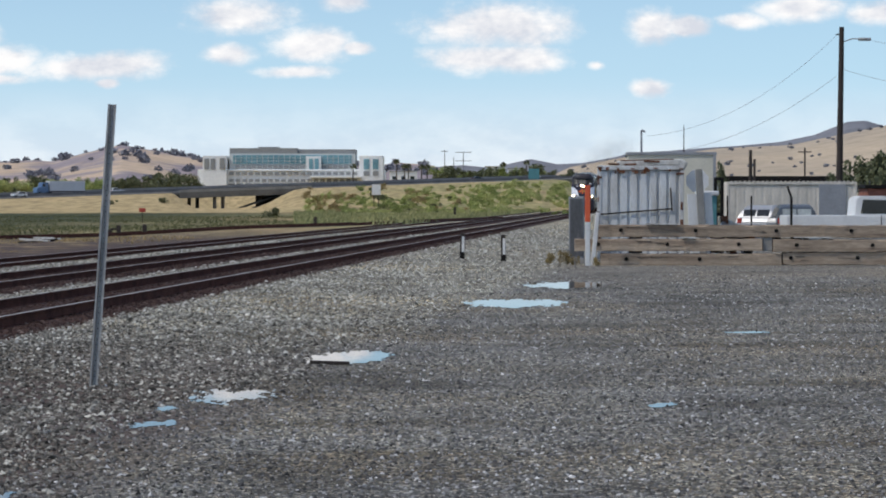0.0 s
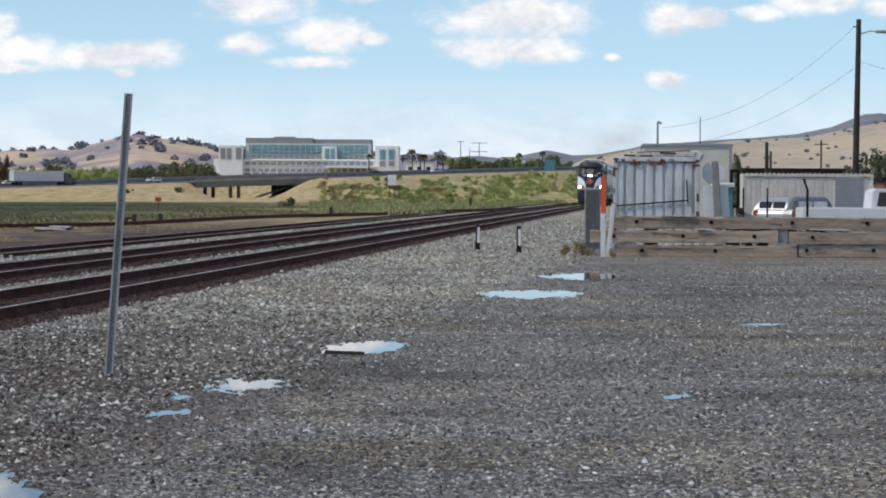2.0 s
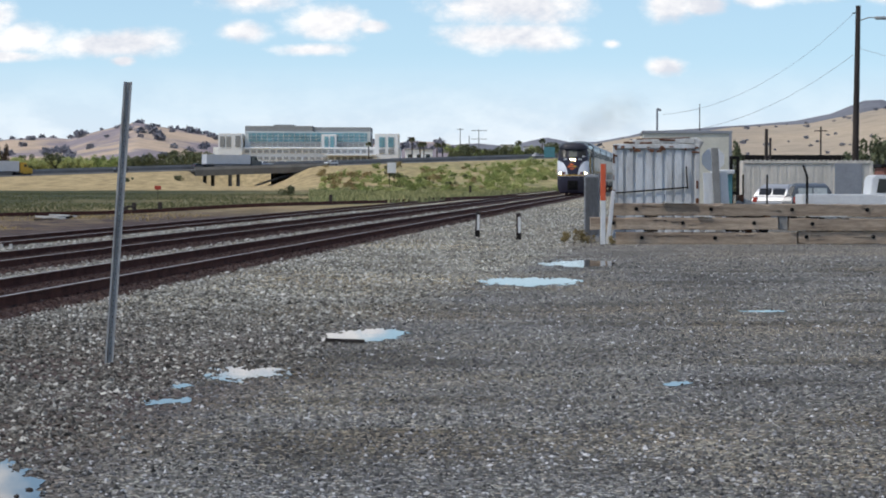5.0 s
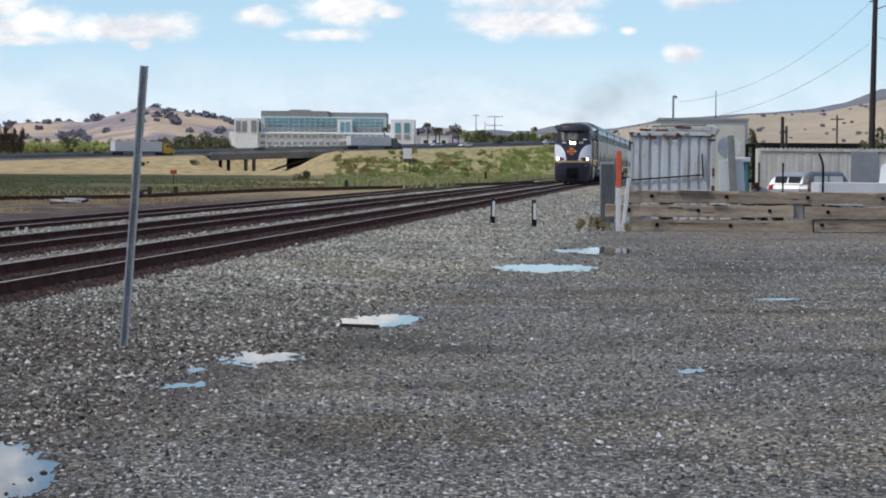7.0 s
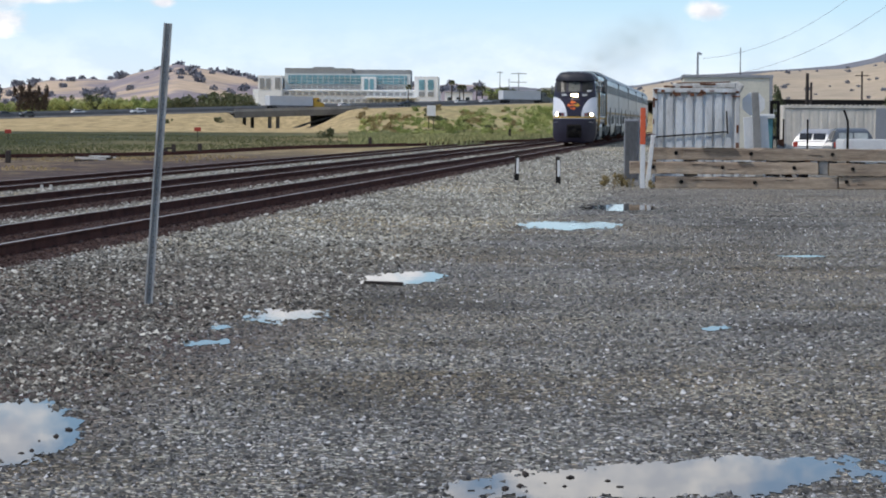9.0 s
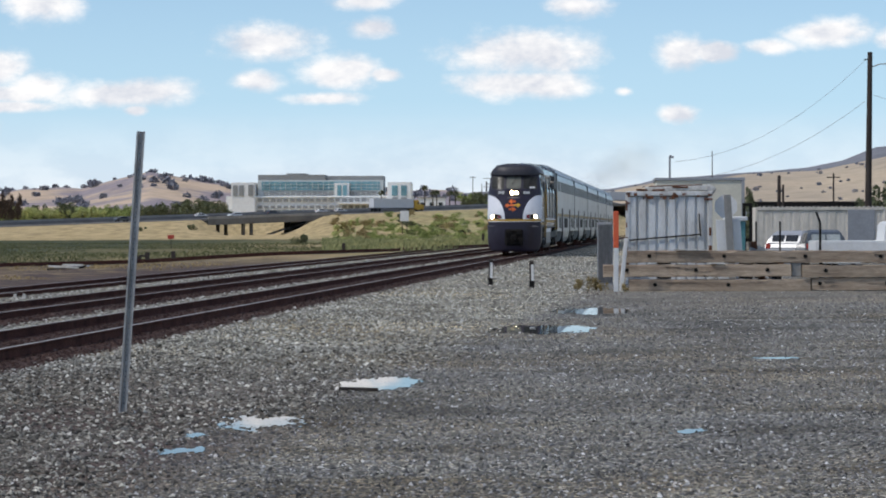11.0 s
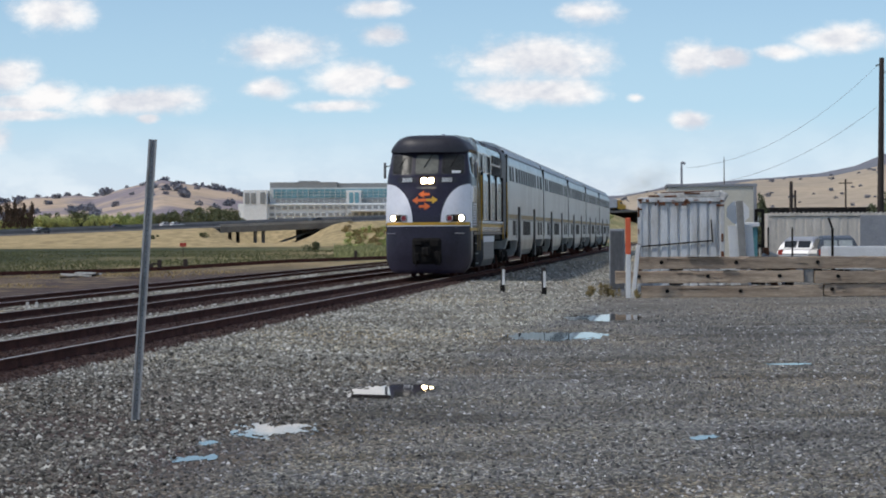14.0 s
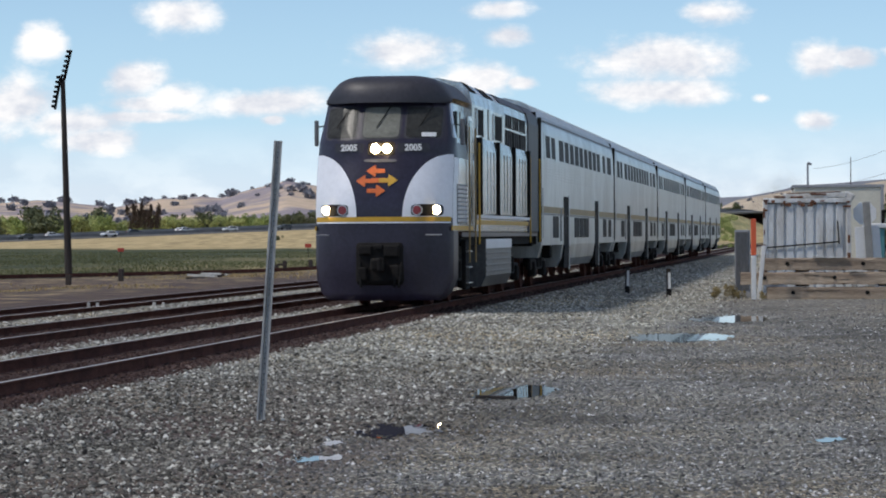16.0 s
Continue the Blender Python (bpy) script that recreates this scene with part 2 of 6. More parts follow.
    stain = math_node(t, "MAXIMUM", step(math_node(t, "ABSOLUTE", math_node(t, "SUBTRACT", off, 9.5)), 1.75, 1.45), step(math_node(t, "ABSOLUTE", math_node(t, "SUBTRACT", off, 13.45)), 2.1, 1.75))
    rusty = ramp(grain.outputs[0], (0.3, (0.034, 0.019, 0.016)), (0.7, (0.075, 0.043, 0.036)))
    # paler only from afar: the brightness of stones at a grazing view, painted in
    pale = math_node(t, "MULTIPLY", step(math_node(t, "ADD", math_node(t, "ADD", off, math_node(t, "MULTIPLY", sep.outputs[1], 0.031)), math_node(t, "MULTIPLY", jig, 0.08)), 4.2, 5.0), step(sep.outputs[1], 24.0, 44.0))
    c = mix(pale, gravel, mix(1.0, gravel, ramp(grain.outputs[0], (0.3, (1.5, 1.47, 1.33)), (0.7, (2.1, 2.06, 1.88))), "MULTIPLY"))
    # soil, plus near ballast darkened for the gaps a steep view shows
    soil = math_node(t, "MULTIPLY", step(off, 3.0, 4.2), math_node(t, "MULTIPLY", step(sep.outputs[1], 34.0, 22.0), step(big.outputs[0], 0.35, 0.55)))
    c = mix(soil, c, dirt)
    c = mix(stain, c, rusty)
    c = mix(left, c, dirt)
    c = mix(strip, c, straw)
    c = mix(field, c, grass)
    c = mix(dry, c, straw)
    beside = step(math_node(t, "ABSOLUTE", math_node(t, "SUBTRACT", off, 8.5)), 8.5, 11.0)
    apron = math_node(t, "MULTIPLY", step(sep.outputs[0], 0.6, 3.0), math_node(t, "MULTIPLY", step(math_node(t, "ADD", sep.outputs[1], jig), 50.0, 60.0), step(sep.outputs[1], 110.0, 80.0)))
    c = mix(math_node(t, "MULTIPLY", apron, 0.32), c, ramp(grain.outputs[0], (0.3, (0.17, 0.15, 0.125)), (0.7, (0.33, 0.30, 0.255))))
    beside = math_node(t, "MULTIPLY", beside, step(math_node(t, "SUBTRACT", sep.outputs[0], math_node(t, "MULTIPLY", sep.outputs[1], 0.075)), 8.0, 0.0))
    right = math_node(t, "MULTIPLY", beside, math_node(t, "MULTIPLY", step(sep.outputs[0], -40.0, 0.0), step(sep.outputs[1], 110.0, 160.0)))
    c = mix(right, c, mix(step(wide.outputs[0], 0.4, 0.6), straw, bush))
    link(c, p.inputs["Base Color"])
    b = node(t, "ShaderNodeBump", Strength=0.5, Distance=0.02)
    link(chips.outputs["Distance"], b.inputs["Height"]), link(b.outputs[0], p.inputs["Normal"])
    return m


# ---- plan of the tracks: they run ahead, turned to the right of the first view ----
TRACK = radians(4.80)
AHEAD = Vector((math.sin(TRACK), math.cos(TRACK), 0))
LEFT = Vector((-math.cos(TRACK), math.sin(TRACK), 0))
RAIL_TOP = 0.20


def on_track(s, off, z=0.0):
    """s metres ahead and off metres left of the camera, along the tracks."""
    v = AHEAD * s + LEFT * off
    return Vector((v.x, v.y, z))


def spot(bearing, far, up=None):
    """A place by the tangent of its bearing, its distance ahead and the tangent of its height over the eye."""
    return Vector((bearing * far, far, 0.0 if up is None else EYE + up * far))


# ---- mesh helpers ----
def thing(name, m, label, category, group="", kind=""):
    ob = new(name)
    ob.matrix_basis = m
    ob.empty_display_size = 0.2
    return tagged(ob, label, category, group, kind)


def part(name, bm, material, parent=None, label="", smooth=False):
    me = bpy.data.meshes.new(name)
    bm.to_mesh(me)
    bm.free()
    for f in me.polygons:
        f.use_smooth = smooth
    for k in (material if isinstance(material, (list, tuple)) else [material]):
        me.materials.append(k)
    ob = new(name, me)
    if parent:
        ob.parent = parent
    if label:
        ob["label"] = label
    return ob


def share(name, me, parent, m):
    ob = new(name, me)
    ob.parent = parent
    ob.matrix_basis = m
    return ob


def add_box(bm, c, s, bevel=0.0, rot=None):
    """A box of size s about c, with bevelled edges."""
    m = Matrix.Translation(c) @ (rot or Matrix.Identity(4)) @ Matrix.Diagonal((*s, 1))
    made = bmesh.ops.create_cube(bm, size=1.0, matrix=m)
    if bevel:
        es = list({e for v in made["verts"] for e in v.link_edges})
        bmesh.ops.bevel(bm, geom=es, offset=bevel, segments=2, affect="EDGES", profile=0.5)
    return bm


def box(c, s, bevel=0.0, rot=None):
    return add_box(bmesh.new(), c, s, bevel, rot)


def add_tube(bm, a1, b1, r1, r2=None, seg=12):
    a1, b1 = Vector(a1), Vector(b1)
    d = b1 - a1
    q = d.to_track_quat("Z", "Y").to_matrix().to_4x4()
    m = Matrix.Translation((a1 + b1) / 2) @ q
    bmesh.ops.create_cone(bm, cap_ends=True, segments=seg, radius1=r1, radius2=r1 if r2 is None else r2, depth=d.length, matrix=m)
    return bm


def tube(a1, b1, r1, r2=None, seg=12):
    return add_tube(bmesh.new(), a1, b1, r1, r2, seg)


def prism(outline, y0, y1):
    """An x-z outline drawn out from y0 to y1."""
    bm = bmesh.new()
    fa = [bm.verts.new((x, y0, z)) for x, z in outline]
    fb = [bm.verts.new((x, y1, z)) for x, z in outline]
    bm.faces.new(fa), bm.faces.new(fb[::-1])
    n = len(outline)
    for i in range(n):
        bm.faces.new((fa[i], fb[i], fb[(i + 1) % n], fa[(i + 1) % n]))
    bmesh.ops.recalc_face_normals(bm, faces=bm.faces)
    return bm


def sheet(fn, nu, nv, thick=0.0):
    """A grid fn(u, v) with u, v from 0 to 1."""
    bm = bmesh.new()
    vs = [[bm.verts.new(fn(i / nu, j / nv)) for j in range(nv + 1)] for i in range(nu + 1)]
    for i in range(nu):
        for j in range(nv):
            bm.faces.new((vs[i][j], vs[i + 1][j], vs[i + 1][j + 1], vs[i][j + 1]))
    if thick:
        bmesh.ops.solidify(bm, geom=bm.faces[:], thickness=thick)
    return bm


def raw_mesh(name, verts, faces, material, parent=None, smooth=False):
    """A mesh from arrays: verts n x 3, faces m x 3."""
    me = bpy.data.meshes.new(name)
    me.vertices.add(len(verts))
    me.vertices.foreach_set("co", np.asarray(verts, dtype=np.float32).ravel())
    k = faces.shape[1]
    me.loops.add(len(faces) * k)
    me.loops.foreach_set("vertex_index", faces.astype(np.int32).ravel())
    me.polygons.add(len(faces))
    me.polygons.foreach_set("loop_start", np.arange(0, len(faces) * k, k, dtype=np.int32))
    me.update(calc_edges=True)
    me.polygons.foreach_set("use_smooth", np.full(len(faces), smooth))
    me.materials.append(material)
    ob = new(name, me)
    if parent:
        ob.parent = parent
    return ob


def smooth01(x):
    x = np.clip(x, 0, 1)
    return x * x * (3 - 2 * x)

# ---- surfaces ----
M_GROUND = gravel_ground()
M_STEEL = mat("rail_steel", (0.11, 0.046, 0.034), 0.9, 0.0, 0.35, 2.0, 40.0, 0.2, spec=0.15)
M_RAILTOP = mat("rail_head", (0.46, 0.42, 0.39), 0.5, 0.3, 0.2, 1.0, 30.0, 0.05)
M_TIE = mat("tie_wood", (0.06, 0.048, 0.042), 0.9, 0, 0.4, 3.0, 25.0, 0.5, each=0.3)
M_GALV = mat("galvanised_steel", (0.46, 0.46, 0.45), 0.55, 0.35, 0.3, 6.0, 60.0, 0.1, streak=(1, 1, 0.2))
M_TIMBER = mat("weathered_timber", (0.49, 0.385, 0.285), 0.9, 0, 0.4, 1.6, 14.0, 0.6, tint=(0.29, 0.215, 0.155), each=0.15, streak=(0.25, 4, 4))
M_RUST = mat("rusty_iron", (0.20, 0.085, 0.045), 0.9, 0, 0.5, 5.0, 30.0, 0.4)
M_BOXPAINT = mat("container_paint", (0.68, 0.70, 0.71), 0.6, 0, 0.2, 1.2, 14.0, 0.1, tint=(0.52, 0.51, 0.49), streak=(2.0, 2.0, 0.35))
M_BEIGE = mat("beige_paint", (0.72, 0.66, 0.57), 0.7, 0, 0.18, 1.0, 12.0, 0.1, streak=(2, 2, 0.4))
M_CREAM = mat("cream_wall", (0.68, 0.65, 0.55), 0.8, 0, 0.12, 0.6, 10.0, 0.1)
M_GREYDOOR = mat("grey_paint", (0.32, 0.33, 0.35), 0.6, 0, 0.15, 1.0, 12.0, 0.1)
M_WHITE = mat("white_paint", (0.78, 0.78, 0.77), 0.4, 0, 0.08, 1.5, 14.0, 0.05)
M_DIRTYWHITE = mat("dirty_white", (0.66, 0.65, 0.62), 0.7, 0, 0.25, 3.0, 14.0, 0.1, tint=(0.45, 0.42, 0.38))
M_ORANGE = mat("orange_plastic", (0.75, 0.13, 0.05), 0.5, 0, 0.12, 3.0, 14.0, 0.05)
M_GLASS = mat("dark_glass", (0.02, 0.024, 0.028), 0.08, 0, 0.2, 1.0, 10.0, 0.0)
M_TYRE = mat("tyre_rubber", (0.02, 0.02, 0.021), 0.85, 0, 0.3, 5.0, 30.0, 0.2)
M_DARK = mat("dark_iron", (0.016, 0.014, 0.013), 0.8, 0.0, 0.4, 3.0, 20.0, 0.3, spec=0.2)
M_POLE = mat("creosoted_wood", (0.055, 0.042, 0.036), 0.9, 0, 0.4, 1.5, 20.0, 0.4, streak=(3, 3, 0.3))
M_WIRE = mat("cable_rubber", (0.30, 0.30, 0.32), 0.8, 0, 0.1, 5.0, 10.0, 0.0)
M_ASPHALT = mat("road_asphalt", (0.20, 0.195, 0.19), 0.9, 0, 0.2, 0.05, 2.0, 0.1)
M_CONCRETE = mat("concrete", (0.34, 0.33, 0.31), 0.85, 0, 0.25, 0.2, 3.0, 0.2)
M_BRIDGE = mat("dark_concrete", (0.19, 0.185, 0.175), 0.85, 0, 0.25, 0.2, 3.0, 0.2)
M_TEAL = mat("teal_paint", (0.10, 0.28, 0.30), 0.6, 0, 0.2, 2.0, 14.0, 0.1)
M_RED = mat("red_paint", (0.45, 0.05, 0.03), 0.6, 0, 0.15, 2.0, 14.0, 0.1)


def grains(name, stops):
    """Loose stones: a tone for each stone."""
    m = bpy.data.materials.new(name)
    m.use_nodes = True
    t = m.node_tree
    p = t.nodes["Principled BSDF"]
    p.inputs["Roughness"].default_value = 0.8
    p.inputs["Specular IOR Level"].default_value = 0.2
    g = t.nodes.new("ShaderNodeNewGeometry")
    r = t.nodes.new("ShaderNodeValToRGB")
    while len(r.color_ramp.elements) < len(stops):
        r.color_ramp.elements.new(0.5)
    for el, (q, c) in zip(r.color_ramp.elements, stops):
        el.position, el.color = q, (*c, 1)
    t.links.new(g.outputs["Random Per Island"], r.inputs[0])
    mul = t.nodes.new("ShaderNodeMix")
    mul.data_type, mul.blend_type = "RGBA", "MULTIPLY"
    mul.inputs["Factor"].default_value = 1.0
    nz = node(t, "ShaderNodeTexNoise", Scale=0.5, Detail=5.0)
    t.links.new(g.outputs["Position"], nz.inputs["Vector"])
    k = node(t, "ShaderNodeMapRange")
    t.links.new(nz.outputs[0], k.inputs[0])
    k.inputs[1].default_value, k.inputs[2].default_value = 0.3, 0.7
    k.inputs[3].default_value, k.inputs[4].default_value = 0.7, 1.25
    t.links.new(r.outputs[0], mul.inputs["A"]), t.links.new(k.outputs[0], mul.inputs["B"])
    t.links.new(mul.outputs["Result"], p.inputs["Base Color"])
    return m


M_GRAVEL = grains("gravel_stone", [(0.0, (0.05, 0.05, 0.05)), (0.5, (0.145, 0.143, 0.141)), (0.85, (0.29, 0.287, 0.283)), (1.0, (0.74, 0.73, 0.72))])
M_SOILED = grains("soiled_stone", [(0.0, (0.035, 0.032, 0.028)), (0.5, (0.135, 0.126, 0.11)), (0.85, (0.31, 0.295, 0.255)), (1.0, (0.66, 0.64, 0.57))])
M_STAINED = grains("rust_stained_stone", [(0.0, (0.024, 0.013, 0.011)), (0.6, (0.062, 0.036, 0.030)), (0.95, (0.10, 0.063, 0.054)), (1.0, (0.17, 0.13, 0.115))])
M_BALLAST = grains("ballast_stone", [(0.0, (0.085, 0.08, 0.07)), (0.4, (0.225, 0.217, 0.19)), (0.8, (0.44, 0.43, 0.38)), (1.0, (0.78, 0.77, 0.72))])

# ---- ground: one sheet to the horizon ----
F0 = 4450.0


def road_far(px):
    return 680.0 + 0.15 * px


def road_up(px):
    return (355.0 - (351.0 - 0.034 * px) - 32.0 * smooth01((px - 1060) / 130.0)) / F0


def ground_z(x, y):
    off = y * math.sin(TRACK) - x * math.cos(TRACK)
    z = 0.05 * smooth01((off - 4.5) / 3.0) * smooth01((20 - off) / 3.0)
    z = z - 0.3 * smooth01((off - 24) / 8.0)
    ys = np.maximum(y, 50.0)
    px = np.clip(784 + F0 * x / ys, -900, 1250)
    far = road_far(px)
    toe = far - 300 - 160 * smooth01((px - 450) / 200.0)
    top = EYE + road_up(px) * far
    rise = smooth01((y - toe) / (far - 12 - toe)) ** 1.2 * smooth01((off - 6) / 26.0)
    gap = smooth01((px - 302) / 44.0) * (1 - smooth01((px - 432) / 105.0)) * (1 - smooth01((y - far - 120) / 60.0))
    rise = rise * (1 - gap)
    z = z + rise * (top - 0.25 - z) - 0.9 * gap * smooth01((y - far + 160) / 60.0)
    return z


def make_ground():
    ys = np.concatenate([np.arange(-60, 100, 2.0), np.arange(100, 380, 8.0), np.arange(380, 1000, 9.0), np.geomspace(1000, 4800, 24)])
    xs = np.concatenate([-np.geomspace(3000, 220, 22)[:-1], np.arange(-220, -40, 4.0), np.arange(-40, 40, 1.0), np.arange(40, 220, 5.0), np.geomspace(220, 3000, 22)])
    gx, gy = np.meshgrid(xs, ys, indexing="ij")
    gz = ground_z(gx, gy)
    n, k = gx.shape
    i = np.arange(n * k).reshape(n, k)
    f = np.stack([i[:-1, :-1], i[1:, :-1], i[1:, 1:], i[:-1, 1:]], -1).reshape(-1, 4)
    ob = raw_mesh("ground", np.stack([gx, gy, gz], -1).reshape(-1, 3), f, M_GROUND, smooth=True)
    tagged(ob, "packed grey gravel yard, brown dirt, green field and dry grass bank", "ground", kind="structure")


make_ground()


def gz_at(x, y):
    return float(ground_z(np.array([float(x)]), np.array([float(y)]))[0])


# ---- puddles: bearing range, distance range, slant, raggedness ----
PUDDLES = [(-0.0571, -0.0195, 26.7, 29.2, 0.9, 0.48), (-0.0998, -0.0695, 21.7, 23.3, 0.2, 0.70), (0.0085, 0.0488, 40.8, 44.6, 0.0, 0.34),
           (0.0335, 0.0635, 49.8, 54.0, 0.4, 0.40), (0.1110, 0.1305, 33.0, 33.5, 0.0, 0.45), (0.0780, 0.0955, 21.2, 21.65, 0.1, 1.05),
           (-0.1140, -0.1035, 20.9, 21.3, 0.0, 1.25), (-0.1250, -0.1080, 19.4, 19.9, 0.3, 1.4), (-0.2300, -0.1640, 12.6, 15.6, 0.1, 0.22),
           (-0.0200, 0.1665, 11.6, 13.05, 0.95, 0.35)]


def ripple(x, y, seed):
    """Smooth noise from crossing waves, about -1 to 1."""
    n = 0
    for k, amp in ((3.1, 0.5), (7.3, 0.35), (16.0, 0.3), (33.0, 0.25)):
        n = n + amp * np.sin(k * x * 1.13 + 1.7 * seed + 1.9 * np.sin(k * 0.63 * y + seed)) * np.cos(k * y * 0.81 + 2.3 * seed + 1.4 * np.sin(k * 0.57 * x - seed))
    return n


def water_depth(x, y, only=None):
    """Above zero where a puddle stands."""
    best = np.full(np.shape(x), -9.0)
    for i, (b0, b1, d0, d1, slant, rag) in enumerate(PUDDLES):
        if only is not None and i != only:
            continue
        d, b = (d0 + d1) / 2, (b0 + b1) / 2
        dx = (x / y - b) / ((b1 - b0) / 2)
        dy = (y - d - slant * dx * 0.5) / ((d1 - d0) / 2)
        f = 1 - np.sqrt(dx ** 2 + dy ** 2) + rag * (ripple(x * 2.6, y * 1.0, i + 1.0) - 0.18)
        best = np.where((np.abs(dx) < 1.25) & (np.abs(dy) < 1.5), np.maximum(best, f), best)
    return best


def in_puddle(x, y):
    return water_depth(x, y) > np.random.normal(0.02, 0.04, len(x))


def make_water():
    m = bpy.data.materials.new("standing_water")
    m.use_nodes = True
    p = m.node_tree.nodes["Principled BSDF"]
    p.inputs["Base Color"].default_value = (0.035, 0.033, 0.03, 1)
    p.inputs["Roughness"].default_value = 0.015
    p.inputs["IOR"].default_value = 1.33
    t = m.node_tree
    nz = node(t, "ShaderNodeTexNoise", Scale=1.5, Detail=3.0)
    g = t.nodes.new("ShaderNodeNewGeometry")
    bp = node(t, "ShaderNodeBump", Strength=0.015, Distance=0.02)
    t.links.new(g.outputs["Position"], nz.inputs["Vector"])
    t.links.new(nz.outputs[0], bp.inputs["Height"]), t.links.new(bp.outputs[0], p.inputs["Normal"])
    for i, (b0, b1, d0, d1, slant, rag) in enumerate(PUDDLES):
        d, b = (d0 + d1) / 2, (b0 + b1) / 2
        z = gz_at(b * d, d) + 0.006
        xs = np.arange((b0 - 0.15 * (b1 - b0)) * d, (b1 + 0.15 * (b1 - b0)) * d, 0.016)
        ys = np.arange(d0 - 0.3 * (d1 - d0), d1 + 0.3 * (d1 - d0), 0.03)
        gx, gy = np.meshgrid(xs, ys, indexing="ij")
        wet = water_depth(gx, gy, i)
        n, k = gx.shape
        idx = np.arange(n * k).reshape(n, k)
        mid = (wet[:-1, :-1] + wet[1:, :-1] + wet[1:, 1:] + wet[:-1, 1:]) / 4
        f = np.stack([idx[:-1, :-1], idx[1:, :-1], idx[1:, 1:], idx[:-1, 1:]], -1)[mid > 0]
        used, inv = np.unique(f, return_inverse=True)
        v = np.stack([gx.ravel()[used], gy.ravel()[used], np.full(len(used), z)], -1)
        ob = raw_mesh("puddle", v, inv.reshape(-1, 4), m)
        tagged(ob, "shallow rain puddle on gravel mirroring the sky", "puddle", group="rain puddles")


make_water()


# ---- loose stones ----
def stones(name, x, y, size, material, label):
    n = len(x)
    base = np.array([(1, 0, 0), (-1, 0, 0), (0, 1, 0), (0, -1, 0), (0, 0, 1), (0, 0, -1)], float)
    tri = np.array([(0, 2, 4), (2, 1, 4), (1, 3, 4), (3, 0, 4), (2, 0, 5), (1, 2, 5), (3, 1, 5), (0, 3, 5)])
    v = base[None] * np.random.uniform(0.6, 1.25, (n, 6, 1)) + np.random.normal(0, 0.22, (n, 6, 3))
    v[:, :, 2] *= 0.7
    a1 = np.random.uniform(0, 2 * math.pi, n)
    c, s = np.cos(a1)[:, None], np.sin(a1)[:, None]
    vx, vy = v[:, :, 0] * c - v[:, :, 1] * s, v[:, :, 0] * s + v[:, :, 1] * c
    v = np.stack([vx, vy, v[:, :, 2]], -1) * size[:, None, None]
    v[:, :, 0] += x[:, None]
    v[:, :, 1] += y[:, None]
    v[:, :, 2] += (ground_z(x, y) + size * 0.15)[:, None]
    f = (tri[None] + 6 * np.arange(n)[:, None, None]).reshape(-1, 3)
    ob = raw_mesh(name, v.reshape(-1, 3), f, material)
    tagged(ob, label, name.replace("_", " "), kind="stuff")


def scatter(n, d0, d1, power):
    q = np.random.uniform(0, 1, n)
    y = (d0 ** power + q * (d1 ** power - d0 ** power)) ** (1 / power)
    return np.random.uniform(-0.27, 0.20, n) * y, y


def make_stones():
    x, y = scatter(130000, 11.0, 80.0, 0.5)
    off = y * math.sin(TRACK) - x * math.cos(TRACK)
    edge = 4.6 - 0.031 * y + 0.3 * np.sin(y * 0.7) + np.random.normal(0, 0.35, len(x))
    bare = (x > 1.2) & (y > np.random.normal(57, 3, len(x))) & (np.random.uniform(0, 1, len(x)) < 0.75)
    keep = (off < edge) & ~in_puddle(x, y) & ~bare
    x, y = x[keep], y[keep]
    stones("gravel", x, y, np.clip(np.random.lognormal(math.log(0.0095), 0.4, len(x)), 0, 0.020) * (1 + y / 120), M_GRAVEL, "loose grey gravel chips over a packed yard")
    x, y = scatter(230000, 14.0, 150.0, 0.4)
    off = y * math.sin(TRACK) - x * math.cos(TRACK)
    edge = 4.6 - 0.031 * y + 0.3 * np.sin(y * 0.7) + np.random.normal(0, 0.35, len(x))
    rails = np.abs(np.abs(off - 9.45) - 0.717) < 0.09
    keep = (off > edge) & (off < 16.5) & ~rails & ~in_puddle(x, y)
    x, y, off = x[keep], y[keep], off[keep]
    size = np.clip(np.random.lognormal(math.log(0.0155), 0.35, len(x)), 0, 0.028) * (1 + y / 110)
    wob = np.random.normal(0, 0.10, len(x))
    # near stones take the soiled tone, which also carries the darker steep view
    soiled = (y < np.random.normal(33, 7, len(x))) & (off < 7.6)
    dark = (np.abs(off - 9.5 + wob) < 1.58) | (np.abs(off - 13.45 + wob) < 1.75) | (off > 16.25)
    stones("soiled_ballast", x[soiled & ~dark], y[soiled & ~dark], size[soiled & ~dark], M_SOILED, "dusty grey-brown ballast mixed with soil, tone darkened near the camera")
    dark2 = dark | soiled
    stones("ballast", x[~dark2], y[~dark2], size[~dark2], M_BALLAST, "pale crushed stone ballast along the railway tracks")
    stones("track_ballast", x[dark], y[dark], size[dark], M_STAINED, "dark rust-stained ballast between the rails")


make_stones()


# ---- railway tracks ----
def rail_mesh(length):
    o = [(-0.075, 0), (0.075, 0), (0.075, 0.012), (0.012, 0.03), (0.010, 0.13), (0.036, 0.14), (0.036, 0.168), (-0.036, 0.168), (-0.036, 0.14), (-0.010, 0.13), (-0.012, 0.03), (-0.075, 0.012)]
    bm = prism(o, 0, length)
    for f in bm.faces:
        f.material_index = 1 if f.normal.z > 0.9 and f.calc_center_median().z > 0.15 else 0
    return bm


